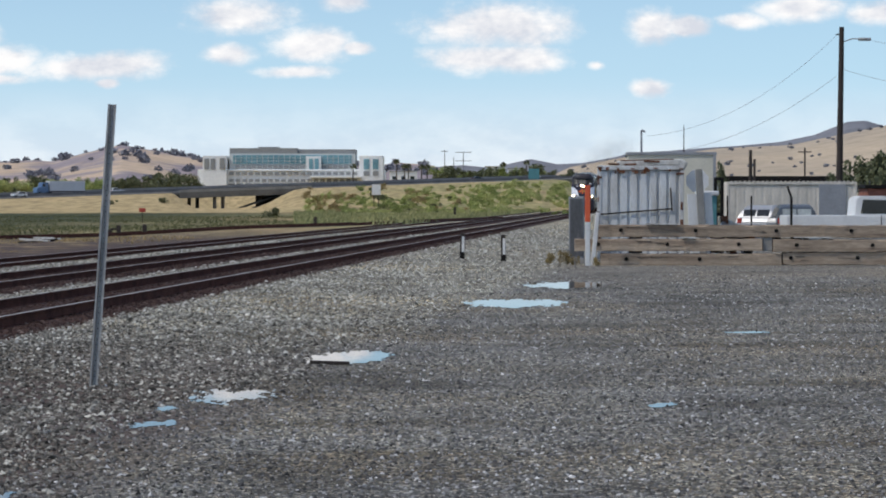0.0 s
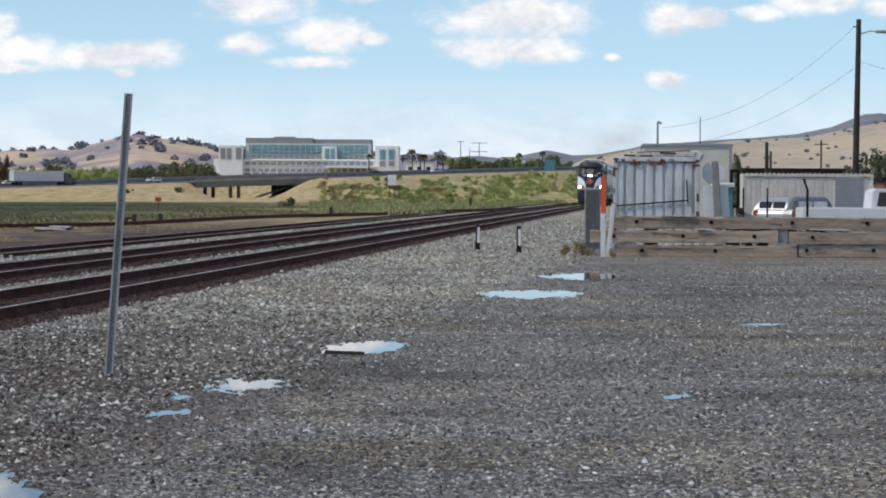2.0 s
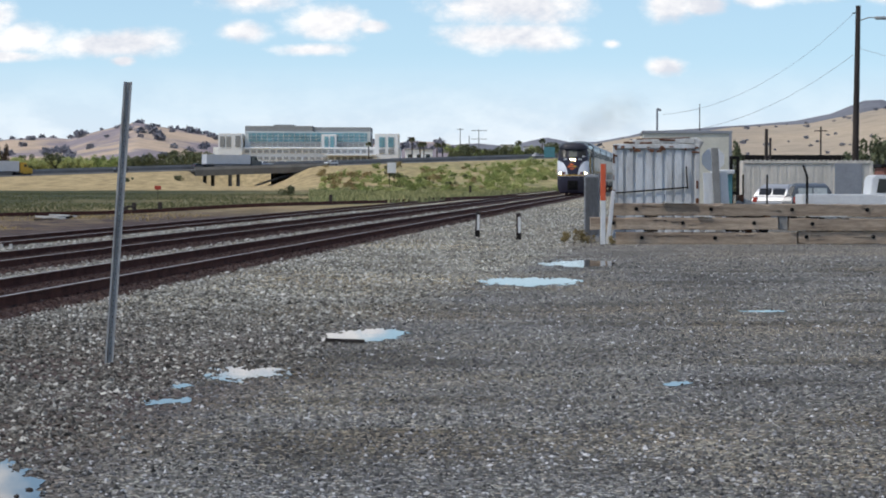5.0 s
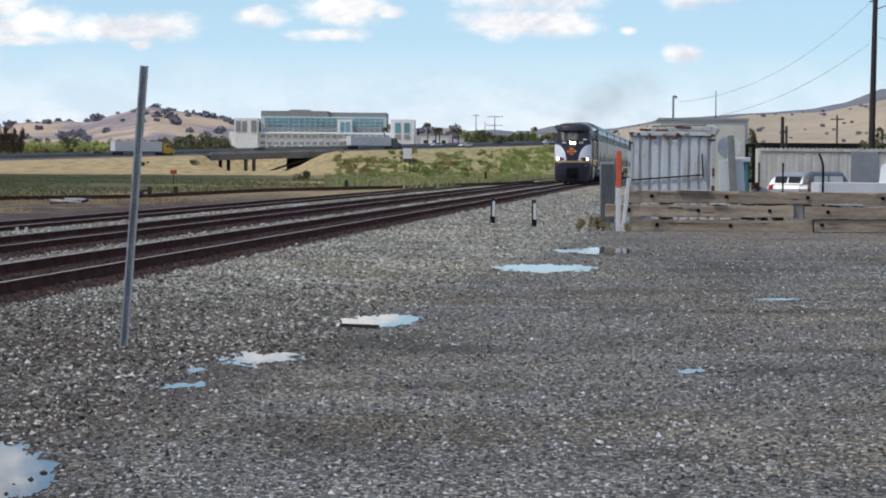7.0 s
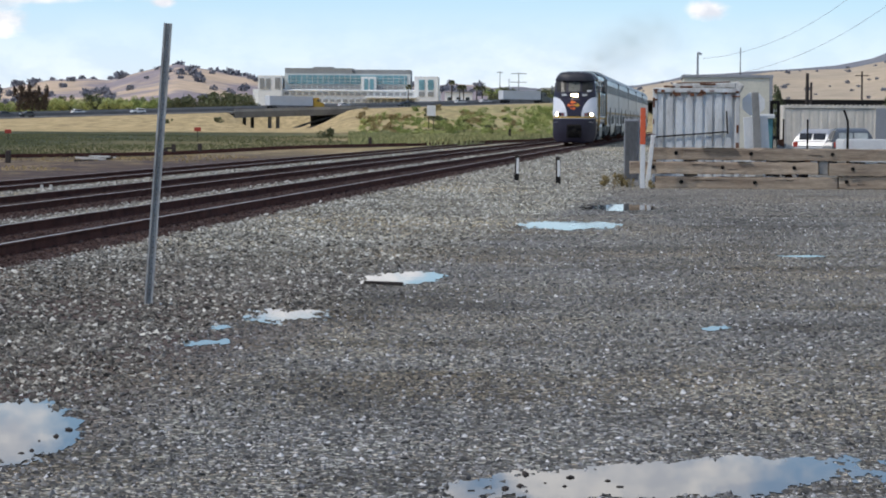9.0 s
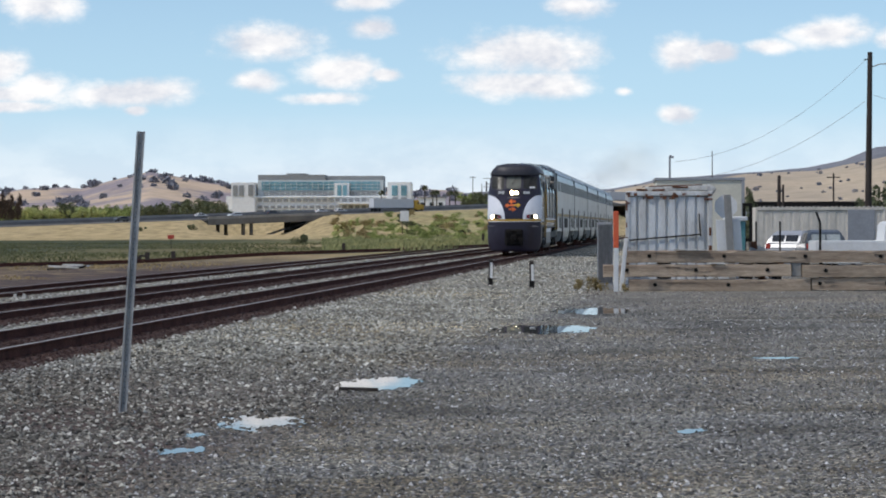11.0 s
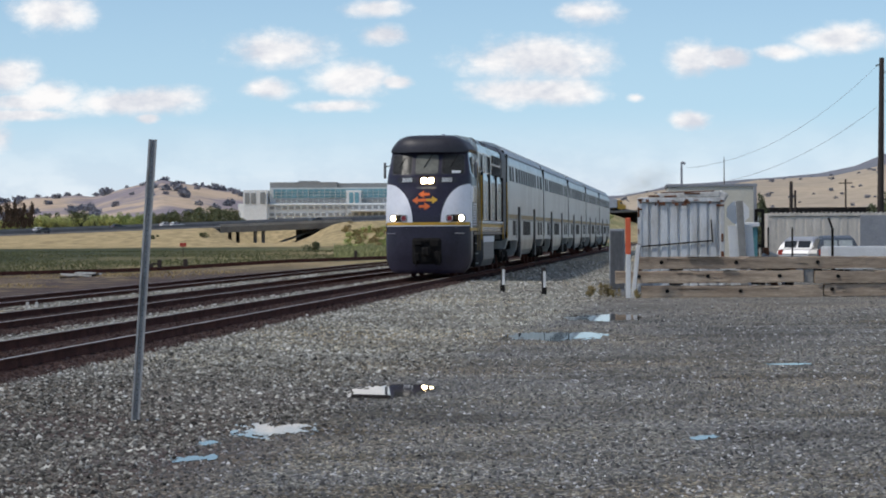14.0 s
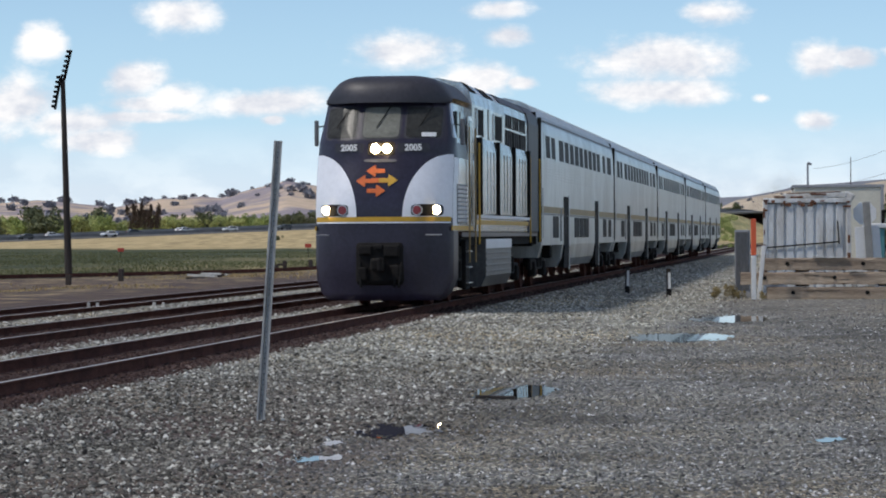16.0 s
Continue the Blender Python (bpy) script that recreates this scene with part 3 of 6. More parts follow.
def make_track(off, lo, hi, top, ties, label):
    tr = thing("railway_track", pose(*on_track(0, off, top - 0.168), 0, 0, -math.degrees(TRACK)), label, "railway track", "tracks", "structure")
    for side in (-0.755, 0.755):
        r = part("rail", rail_mesh(hi - lo), [M_STEEL, M_RAILTOP], tr)
        r.matrix_basis = pose(side, lo, 0)
    me = bpy.data.meshes.new("tie")
    bm = box((0, 0, -0.075), (2.6, 0.23, 0.17), 0.012)
    bm.to_mesh(me)
    bm.free()
    me.materials.append(M_TIE)
    for i in range(ties):
        share("tie", me, tr, pose(random.uniform(-0.03, 0.03), 14 + i * 0.56, random.uniform(-0.01, 0.008), 0, 0, random.uniform(-0.6, 0.6)))
    return tr


make_track(9.45, -60, 700, RAIL_TOP, 250, "rusty steel rails on dark wooden ties in pale ballast")
make_track(13.35, -60, 700, RAIL_TOP - 0.02, 250, "rusty steel rails of the far main track in ballast")
make_track(17.25, 30, 330, 0.15, 190, "old rusty third track half sunk in brown dirt")


def make_spur():
    """An old spur that leaves the far track and bends away across the dirt."""
    knots = [Vector(q) for q in ((15.2, 300.0), (6.4, 237.0), (-8.6, 170.0), (-19.0, 143.0), (-30.0, 124.0), (-46.0, 102.0), (-64.0, 84.0))]
    path = []
    for a1, b1, c1, d1 in zip(knots, knots[1:], knots[2:], knots[3:]):
        for i in range(12):
            u = i / 12
            path.append(0.5 * (2 * b1 + (c1 - a1) * u + (2 * a1 - 5 * b1 + 4 * c1 - d1) * u * u + (3 * b1 - a1 - 3 * c1 + d1) * u ** 3))
    tr = thing("railway_track", pose(0, 0, 0), "old rusty spur rails bending across dirt and dry grass", "railway track", "tracks", "structure")
    for shift in (-0.755, 0.755):
        bm = bmesh.new()
        rings = []
        for i, p in enumerate(path):
            q = path[min(i + 1, len(path) - 1)] - path[max(i - 1, 0)]
            n = Vector((q.y, -q.x)).normalized()
            z = gz_at(p.x, p.y) + 0.02
            rings.append([bm.verts.new((p.x + n.x * (shift + a1), p.y + n.y * (shift + a1), z + h)) for a1, h in ((-0.07, 0), (-0.036, 0.16), (0.036, 0.16), (0.07, 0))])
        for a1, b1 in zip(rings, rings[1:]):
            for i in range(3):
                bm.faces.new((a1[i], a1[i + 1], b1[i + 1], b1[i]))
        bmesh.ops.recalc_face_normals(bm, faces=bm.faces)
        part("rail", bm, M_STEEL, tr)
    me = bpy.data.meshes.new("tie")
    bm = box((0, 0, -0.02), (2.5, 0.23, 0.14), 0.012)
    bm.to_mesh(me)
    bm.free()
    me.materials.append(M_TIE)
    for p, q in zip(path, path[1:]):
        n = int((q - p).length / 0.62)
        for i in range(n):
            c = p.lerp(q, i / n)
            share("tie", me, tr, pose(c.x, c.y, gz_at(c.x, c.y) - 0.02, 0, 0, math.degrees(math.atan2(q.y - p.y, q.x - p.x)) - 90 + random.uniform(-1, 1)))


make_spur()


# ---- the train ----
M_SILVER = mat("silver_paint", (0.58, 0.59, 0.60), 0.24, 0.8, 0.22, 1.2, 8.0, 0.05, streak=(1, 1.6, 0.12), tint=(0.36, 0.34, 0.32))
M_PALE = mat("pale_silver_paint", (0.84, 0.845, 0.88), 0.4, 0.1, 0.06, 0.8, 9.0, 0.03)
M_NAVY = mat("navy_paint", (0.029, 0.024, 0.044), 0.32, 0, 0.25, 1.5, 12.0, 0.05, spec=0.45)
M_ROOF = mat("charcoal_roof_paint", (0.036, 0.034, 0.044), 0.5, 0, 0.25, 1.5, 12.0, 0.05)
M_GOLD = mat("gold_stripe_paint", (0.62, 0.36, 0.035), 0.5, 0, 0.1, 2.0, 10.0, 0.03)
M_GRILLE = mat("grille_metal", (0.17, 0.17, 0.175), 0.5, 0.4, 0.3, 2.0, 14.0, 0.1, streak=(1, 1, 0.3))
M_TANK = mat("tank_paint", (0.15, 0.15, 0.155), 0.4, 0.4, 0.3, 1.0, 10.0, 0.1)
M_LAMP = glow("headlamp_glow", (1.0, 0.74, 0.40), 70.0)
M_UNLIT = mat("unlit_lens", (0.25, 0.03, 0.04), 0.2, 0, 0.1, 5.0, 20.0, 0.0)
M_CHROME = mat("lamp_rim", (0.55, 0.55, 0.57), 0.3, 0.8, 0.1, 5.0, 20.0, 0.0)
M_CAR = mat("stainless_steel", (0.54, 0.56, 0.575), 0.33, 0.8, 0.24, 0.7, 7.0, 0.08, streak=(1, 0.6, 0.25), tint=(0.40, 0.41, 0.42))
M_CARROOF = mat("carriage_roof_paint", (0.56, 0.60, 0.62), 0.45, 0.2, 0.12, 0.8, 9.0, 0.02)
M_BRONZE = mat("muted_gold_stripe", (0.33, 0.23, 0.10), 0.5, 0.2, 0.15, 1.0, 9.0, 0.02)
M_CARGLASS = mat("tinted_window", (0.022, 0.02, 0.024), 0.5, 0, 0.2, 1.0, 10.0, 0.0, spec=0.05)
M_WIND = mat("windshield_glass", (0.055, 0.055, 0.052), 0.25, 0, 0.3, 1.5, 10.0, 0.0, spec=0.08)
M_SHADE = mat("shaded_windshield", (0.20, 0.20, 0.17), 0.3, 0, 0.25, 1.5, 10.0, 0.0, spec=0.2)
M_DECALRED = mat("orange_decal", (0.75, 0.16, 0.03), 0.5, 0, 0.15, 4.0, 20.0, 0.0)
HALF = 1.52


def nose_half(z):
    return HALF - 0.16 * smooth01((z - 3.0) / 1.5)


def nose_y(x, z):
    """How far back the nose lies at x, z; the front is y = 0."""
    if z < 1.85:
        y = 0.10 * max(0.0, (1.0 - z)) ** 1.0
    elif z < 3.5:
        y = 0.34 * float(smooth01((z - 1.85) / 1.65)) ** 1.3
    else:
        y = 0.34 + (z - 3.5) * 0.62
    return y + 0.62 * (abs(x) / HALF) ** 3.2


def patch(x0, x1, z0, z1, out, nx=10, nz=8):
    """A sheet that follows the nose, out metres proud of it; x0 and x1 may be functions of z."""
    def fn(u, v):
        z = z0 + (z1 - z0) * v
        lo = x0(z) if callable(x0) else x0
        hi = x1(z) if callable(x1) else x1
        x = lo + (hi - lo) * u
        return (x, nose_y(x, z) - out, z)
    return sheet(fn, nx, nz)


def round_patch(cx, cz, rx, rz, out, corner=0.25, n=28):
    """A pane with rounded corners on the nose."""
    bm = bmesh.new()
    rings = []
    for k in (1.0, 0.8, 0.6, 0.4, 0.2):
        ring = []
        for i in range(n):
            a1 = 2 * math.pi * i / n
            c, s = math.cos(a1), math.sin(a1)
            x = cx + k * rx * math.copysign(abs(c) ** corner, c)
            z = cz + k * rz * math.copysign(abs(s) ** corner, s)
            ring.append(bm.verts.new((x, nose_y(x, z) - out, z)))
        rings.append(ring)
    for p, q in zip(rings, rings[1:]):
        for i in range(n):
            j = (i + 1) % n
            bm.faces.new((p[i], p[j], q[j], q[i]))
    mid = bm.verts.new((cx, nose_y(cx, cz) - out, cz))
    for i in range(n):
        bm.faces.new((rings[-1][i], rings[-1][(i + 1) % n], mid))
    bmesh.ops.recalc_face_normals(bm, faces=bm.faces)
    return bm


def bogie(parent, y, wheelbase):
    bm = bmesh.new()
    for sx in (-1, 1):
        add_box(bm, (sx * 1.08, 0, 0.62), (0.14, wheelbase + 1.3, 0.30), 0.04)
        for k in (-1, 1):
            add_box(bm, (sx * 1.12, k * wheelbase / 2, 0.50), (0.22, 0.42, 0.40), 0.05)
            add_tube(bm, (sx * 1.1, k * 0.35, 0.55), (sx * 1.1, k * 0.35, 0.95), 0.13)
    add_box(bm, (0, 0, 0.72), (2.1, 0.7, 0.3), 0.05)
    b = part("bogie", bm, M_DARK, parent, "black cast steel wheel truck")
    b.matrix_basis = pose(0, y, 0)
    for k in (-1, 1):
        for sx in (-1, 1):
            bm = tube((sx * 0.66, 0, 0.5), (sx * 0.80, 0, 0.5), 0.5, seg=24)
            add_tube(bm, (sx * 0.64, 0, 0.5), (sx * 0.68, 0, 0.5), 0.53, seg=24)
            add_tube(bm, (sx * 0.80, 0, 0.5), (sx * 0.86, 0, 0.5), 0.16, seg=12)
            w = part("wheel", bm, M_STEEL, b)
            w.matrix_basis = pose(0, k * wheelbase / 2, 0)


def text_part(name, words, size, m, material, parent):
    cu = bpy.data.curves.new(name, "FONT")
    cu.body, cu.size, cu.extrude = words, size, 0.004
    cu.align_x, cu.align_y = "CENTER", "CENTER"
    cu.offset = 0.006
    cu.materials.append(material)
    ob = new(name, cu)
    ob.parent, ob.matrix_basis = parent, m
    return ob


def make_locomotive():
    lo = thing("locomotive", pose(0, 0, 0), "silver and navy diesel passenger locomotive with lit headlights", "locomotive")
    L = 17.6
    # cab front and sides in one shell
    zs = [0.14, 0.3, 0.6, 1.0, 1.4, 1.59, 1.605, 1.85] + [1.85 + 0.165 * i for i in range(1, 11)] + [3.6, 3.8, 4.0, 4.2, 4.36]
    bm = bmesh.new()
    rows = []

    def back(z):
        return 1.45 if z < 1.6 else 4.2

    for z in zs:
        w = nose_half(z) - (0.30 if z < 0.2 else 0.14 if z < 0.4 else 0.01 if z < 0.7 else 0)
        row = []
        for i in range(5):
            row.append(bm.verts.new((-w, back(z) - i * (back(z) - nose_y(w, z) - 0.1) / 5, z)))
        for i in range(33):
            x = -w + 2 * w * i / 32
            row.append(bm.verts.new((x, nose_y(x, z), z)))
        for i in range(5)[::-1]:
            row.append(bm.verts.new((w, back(z) - i * (back(z) - nose_y(w, z) - 0.1) / 5, z)))
        rows.append(row)
    for a1, b1 in zip(rows, rows[1:]):
        for i in range(len(a1) - 1):
            f = bm.faces.new((a1[i], a1[i + 1], b1[i + 1], b1[i]))
            c = f.calc_center_median()
            side = abs(c.x) > nose_half(c.z) - 0.012
            f.material_index = (1 if c.y < 1.3 else 2) if side and 1.6 < c.z < 3.2 else 2 if side and c.z > 3.55 and c.y > 1.3 else 0
    bm.faces.new(rows[0][::-1])
    part("cab_shell", bm, [M_NAVY, M_PALE, M_SILVER], lo, "navy cab nose with silver sides", True)
    # cab roof: a dark cap with a rounded brow
    def brow(u, v):
        x = (u * 2 - 1)
        k = v
        y = 0.60 + 3.5 * k ** 1.9 + 0.75 * abs(x) ** 3 * (1 - k)
        z = 4.33 + 0.61 * (1 - 0.80 * abs(x) ** 5.2) * (1 - (1 - min(1, k * 2.2)) ** 2.2)
        return (x * (1.40 + 0.05 * k), y, z)
    bm = sheet(brow, 32, 18)
    part("cab_roof", bm, M_ROOF, lo, "charcoal rounded cab roof with an overhanging brow", True)
    bm = sheet(lambda u, v: ((u * 2 - 1) * 1.39, nose_y((u * 2 - 1) * 1.39, 4.33) - 0.12 * (1 - v) + 0.02, 4.33 + 0.02 * v), 24, 2, 0.03)
    part("brow_edge", bm, M_ROOF, lo, "", True)
    # pale wings that sweep down the nose
    def wing(z):
        q = min(1.0, max(0.0, (z - 1.87) / 1.36))
        return 0.50 + 0.97 * (1 - math.sqrt(max(0.0, 1 - q * q)))
    for s in (-1, 1):
        bm = patch(lambda z: s * wing(z), lambda z: s * (nose_half(z) - 0.004), 1.87, 3.225, 0.008, 16, 26)
        part("nose_wing", bm, M_PALE, lo, "pale silver painted wing on the nose", True)
    for z0, z1, w in ((1.80, 1.90, 1.49),):
        part("gold_stripe", patch(-w, w, z0, z1, 0.010, 40, 1), M_GOLD, lo, "gold stripe across the nose", True)
        part("white_line", patch(-w, w, z0 - 0.035, z0 - 0.004, 0.010, 40, 1), M_PALE, lo)
    # windshield panes and their rubber frames
    for cx, w in ((-0.94, 0.35), (-0.03, 0.40), (0.89, 0.37)):
        fr = part("windshield", round_patch(cx, 3.91, w + 0.04, 0.37, 0.008, 0.22), M_ROOF, lo, "windshield in a black rubber frame")
        part("pane", round_patch(cx, 3.91, w, 0.33, 0.018, 0.22), M_SHADE if abs(cx) < 0.1 else M_WIND, fr)
        part("wiper", tube((cx + 0.18, nose_y(cx, 4.28) - 0.04, 4.28), (cx - 0.10, nose_y(cx, 3.8) - 0.045, 3.8), 0.012, seg=6), M_DARK, fr)
    part("paper_notice", patch(0.86, 1.16, 3.60, 3.69, 0.024, 6, 2), M_WHITE, lo, "white paper behind the windshield")
    # number boards, headlights and ditch lights
    for cx in (-0.72, 0.70):
        nb = part("number_board", round_patch(cx, 3.36, 0.34, 0.10, 0.012, 0.25), M_ROOF, lo, "black board with white numerals")
        text_part("numerals", "2005", 0.19, pose(cx, nose_y(cx, 3.36) - 0.03, 3.36, 90 - 12, 0, 14 * cx), M_WHITE, nb)
    hl = part("headlight", round_patch(0, 3.34, 0.30, 0.15, 0.012, 0.3), M_DARK, lo, "twin lit headlights in a dark housing")
    for cx in (-0.125, 0.125):
        y = nose_y(cx, 3.34)
        part("lens", tube((cx, y - 0.06, 3.34), (cx, y + 0.05, 3.34), 0.095, seg=20), M_LAMP, hl)
    for s in (-1, 1):
        pod = part("ditch_light", round_patch(s * 1.02, 2.04, 0.33, 0.125, 0.016, 0.45), M_DARK, lo, "lamp pod with one lit and one red lens")
        for cx, lit in ((1.21, True), (0.82, False)):
            x = s * cx
            y = nose_y(x, 2.04)
            part("rim", tube((x, y - 0.05, 2.04), (x, y + 0.06, 2.04), 0.115, seg=20), M_CHROME, pod)
            part("lens", tube((x, y - 0.06, 2.04), (x, y + 0.05, 2.04), 0.092, seg=20), M_LAMP if lit else M_UNLIT, pod)
    # emblem and script on the nose, plain shapes
    em = part("emblem", patch(-0.2, 0.14, 2.62, 2.72, 0.014, 4, 2), M_DECALRED, lo, "orange and gold emblem shapes")
    for cx, cz, way, k in ((-0.08, 2.87, -1, M_DECALRED), (-0.30, 2.66, -1, M_DECALRED), (-0.10, 2.45, 1, M_DECALRED), (0.16, 2.67, 1, M_GOLD)):
        part("emblem_shape", patch(cx - 0.18, cx + 0.18, cz - 0.045, cz + 0.045, 0.020, 6, 2), k, em)
        def slope(z):
            return cx + way * (0.23 - 1.5 * abs(z - cz))
        part("emblem_shape", patch(lambda z: min(slope(z), cx + way * 0.02), lambda z: max(slope(z), cx + way * 0.02), cz - 0.12, cz + 0.12, 0.023, 4, 8), k, em)
    part("script_bar", round_patch(-0.02, 3.09, 0.36, 0.035, 0.014, 0.6), M_GRILLE, lo)
    for s in (-1, 1):
        part("grab_rail", tube((s * 1.2 - 0.2, nose_y(s * 1.0, 1.52) - 0.06, 1.52), (s * 1.2 + 0.12, nose_y(s * 1.3, 1.52) - 0.06, 1.52), 0.014, seg=8), M_CHROME, lo)
    # coupler pocket
    bm = box((0, 0.06, 0.92), (1.06, 0.22, 0.92), 0.10)
    for x, z, w, h in ((-0.3, 1.2, 0.3, 0.2), (0.28, 1.18, 0.34, 0.26), (-0.36, 0.7, 0.2, 0.3), (0.36, 0.72, 0.22, 0.34), (0, 1.26, 0.2, 0.12)):
        add_box(bm, (x, -0.06, z), (w, 0.16, h), 0.04)
    cp = part("coupler_pocket", bm, M_DARK, lo, "dark coupler with hoses")
    bm = box((0, -0.22, 0.90), (0.26, 0.5, 0.28), 0.06)
    add_box(bm, (0.10, -0.48, 0.90), (0.12, 0.22, 0.30), 0.05)
    part("coupler", bm, M_DARK, cp)
    for x in (-0.42, 0.38, 0.5):
        part("hose", tube((x, -0.06, 0.95), (x * 0.9, -0.16, 0.42), 0.03, seg=8), M_DARK, cp)
    # body
    sec = [(-1.48, 1.55), (1.48, 1.55), (1.5, 1.6), (1.5, 4.45), (1.44, 4.72), (1.22, 4.94), (0.7, 5.04), (-0.7, 5.04), (-1.22, 4.94), (-1.44, 4.72), (-1.5, 4.45), (-1.5, 1.6)]
    part("hood", prism(sec, 3.9, L - 0.25), M_SILVER, lo, "silver engine hood")
    for s in (-1, 1):
        part("side_stripe", box((s * 1.508, 9.4, 1.80), (0.02, 15.6, 0.10)), M_GOLD, lo)
        part("side_sill", box((s * 1.46, 9.8, 1.52), (0.05, 15.0, 0.10)), M_NAVY, lo)
        # cab side window, door, mirror and rails
        w = part("cab_window", box((s * 1.43, 2.25, 3.90), (0.07, 1.0, 0.58), 0.02), M_GLASS, lo, "dark cab side window")
        part("window_post", box((s * 1.47, 2.2, 3.90), (0.03, 0.06, 0.58)), M_SILVER, w)
        d = part("cab_door", box((s * 1.50, 3.45, 2.95), (0.04, 0.72, 2.4), 0.015), M_SILVER, lo, "silver cab door")
        part("door_window", box((s * 1.515, 3.45, 3.80), (0.03, 0.42, 0.5), 0.01), M_GLASS, d)
        steps = part("door_step", box((s * 1.40, 3.45, 0.85), (0.10, 0.7, 1.1), 0.02), M_DARK, lo)
        for z in (0.45, 0.8, 1.15):
            part("tread", box((s * 1.47, 3.45, z), (0.10, 0.56, 0.03), 0.006), M_CHROME, steps)
        for y in (3.0, 4.0):
            part("handrail", tube((s * 1.56, y, 0.9), (s * 1.56, y, 3.9), 0.020, seg=8), M_BRONZE, lo)
        mr = part("mirror", box((s * 1.64, 1.35, 3.72), (0.09, 0.10, 0.56), 0.025), M_GRILLE, lo, "grey side mirror")
        part("bracket", tube((s * 1.44, 1.6, 3.9), (s * 1.64, 1.36, 3.85), 0.015, seg=6), M_DARK, mr)
        lv = part("vent_panel", box((s * 1.515, 2.0, 2.18), (0.03, 1.5, 0.86), 0.01), M_GRILLE, lo, "louvred vent panel")
        for i in range(9):
            part("louvre", box((s * 1.535, 2.0, 1.82 + i * 0.09), (0.03, 1.38, 0.05), 0.0, Matrix.Rotation(radians(25 * s), 4, "Y")), M_PALE, lv)
        part("cab_stripe", box((s * 1.512, 2.2, 1.66), (0.02, 3.3, 0.10)), M_GOLD, lo)
        # dark openings high on the hood
        for y, ln in ((5.15, 1.15), (8.45, 1.55)):
            op = part("intake", box((s * 1.502, y, 4.08), (0.03, ln, 0.58), 0.01), M_DARK, lo, "dark square air intake")
            for k in (-0.5, 0.5):
                part("intake_frame", box((s * 1.515, y + k * ln, 4.08), (0.04, 0.07, 0.64), 0.01), M_SILVER, op)
        part("panel_seam", box((s * 1.503, 6.7, 4.0), (0.02, 0.05, 0.9)), M_DARK, lo)
        for i in range(3):
            for k, (z, h) in enumerate(((4.33, 0.34), (3.90, 0.42))):
                op = part("radiator_opening", box((s * (1.495 - 0.02 * (1 - k)), 10.75 + i * 1.5, z), (0.05, 1.36, h), 0.01), M_DARK, lo, "dark radiator opening")
                for q in range(3):
                    part("bar", box((s * 1.522, 10.3 + i * 1.5 + q * 0.45, z), (0.02, 0.03, h)), M_GRILLE, op)
        for i in range(3):
            y0 = 4.95 + i * 3.25
            bm = sheet(lambda u, v: (s * (1.50 + (0.10 * (1 - abs(2 * u - 1) ** 6)) * (1 - max(0.0, v - 0.86) * 5.5)), y0 + 3.0 * u, 2.0 + 1.72 * v), 20, 8)
            dr = part("hood_door", bm, M_SILVER, lo, "bulged silver hood door with an arched top", True)
            for q in (0.9, 1.5, 2.1):
                part("rib", box((s * 1.606, y0 + q, 2.75), (0.02, 0.05, 1.4), 0.005), M_SILVER, dr)
            part("dark_seam", box((s * 1.56, y0 - 0.12, 2.85), (0.11, 0.14, 1.75), 0.01), M_DARK, lo)
        part("dark_seam", box((s * 1.56, 14.62, 2.85), (0.11, 0.2, 1.75), 0.01), M_DARK, lo)
        part("walkway_ledge", box((s * 1.54, 9.7, 1.93), (0.12, 9.9, 0.07), 0.01), M_PALE, lo, "pale ledge under the hood doors")
        for y in (4.6, 15.0, 17.35):
            part("handrail", tube((s * 1.57, y, 1.3), (s * 1.57, y, 3.6), 0.022, seg=8), M_GOLD, lo)
    # dark arched end of the hood
    arch = [(x * 1.018, z if z < 2 else z + 0.03) for x, z in sec]
    part("rear_arch", prism(arch, 14.95, L - 0.22), M_ROOF, lo, "dark rear arch of the hood")
    # roof gear
    for y, ln in ((6.2, 2.4), (10.2, 3.0), (14.2, 2.6)):
        bm = box((0, y, 4.96), (1.7, ln, 0.10), 0.04)
        part("roof_hatch", bm, M_ROOF, lo)
    part("roof_top", prism([(-1.452, 4.74), (1.452, 4.74), (1.235, 4.955), (0.71, 5.055), (-0.71, 5.055), (-1.235, 4.955)], 9.4, 15.0), M_ROOF, lo, "charcoal roof")
    for y, ln in ((4.6, 1.0), (7.4, 1.6)):
        part("roof_vent", box((1.30, y, 4.84), (0.34, ln, 0.06), 0.02, Matrix.Rotation(radians(42), 4, "Y")), M_DARK, lo, "dark roof vent")
    part("horn", tube((0.3, 3.6, 4.95), (0.3, 3.2, 4.97), 0.04, 0.09), M_CHROME, lo)
    part("exhaust", box((0, 8.2, 4.90), (0.5, 0.9, 0.2), 0.03), M_DARK, lo)
    # tank, trucks, rear
    tank = [(-1.35, 0.30), (1.35, 0.30), (1.47, 0.55), (1.47, 1.42), (-1.47, 1.42), (-1.47, 0.55)]
    part("fuel_tank", prism(tank, 6.4, 11.4), M_TANK, lo, "grey fuel tank skirt")
    for s in (-1, 1):
        part("tank_strip", box((s * 1.475, 8.9, 1.30), (0.03, 5.0, 0.22), 0.01), M_PALE, lo, "pale strip along the tank skirt")
        for z in (0.66, 0.80, 0.94, 1.08):
            part("tank_rib", box((s * 1.472, 8.9, z), (0.03, 4.9, 0.045), 0.008), M_TANK, lo)
    bogie(lo, 3.6, 2.74)
    bogie(lo, 13.6, 2.74)
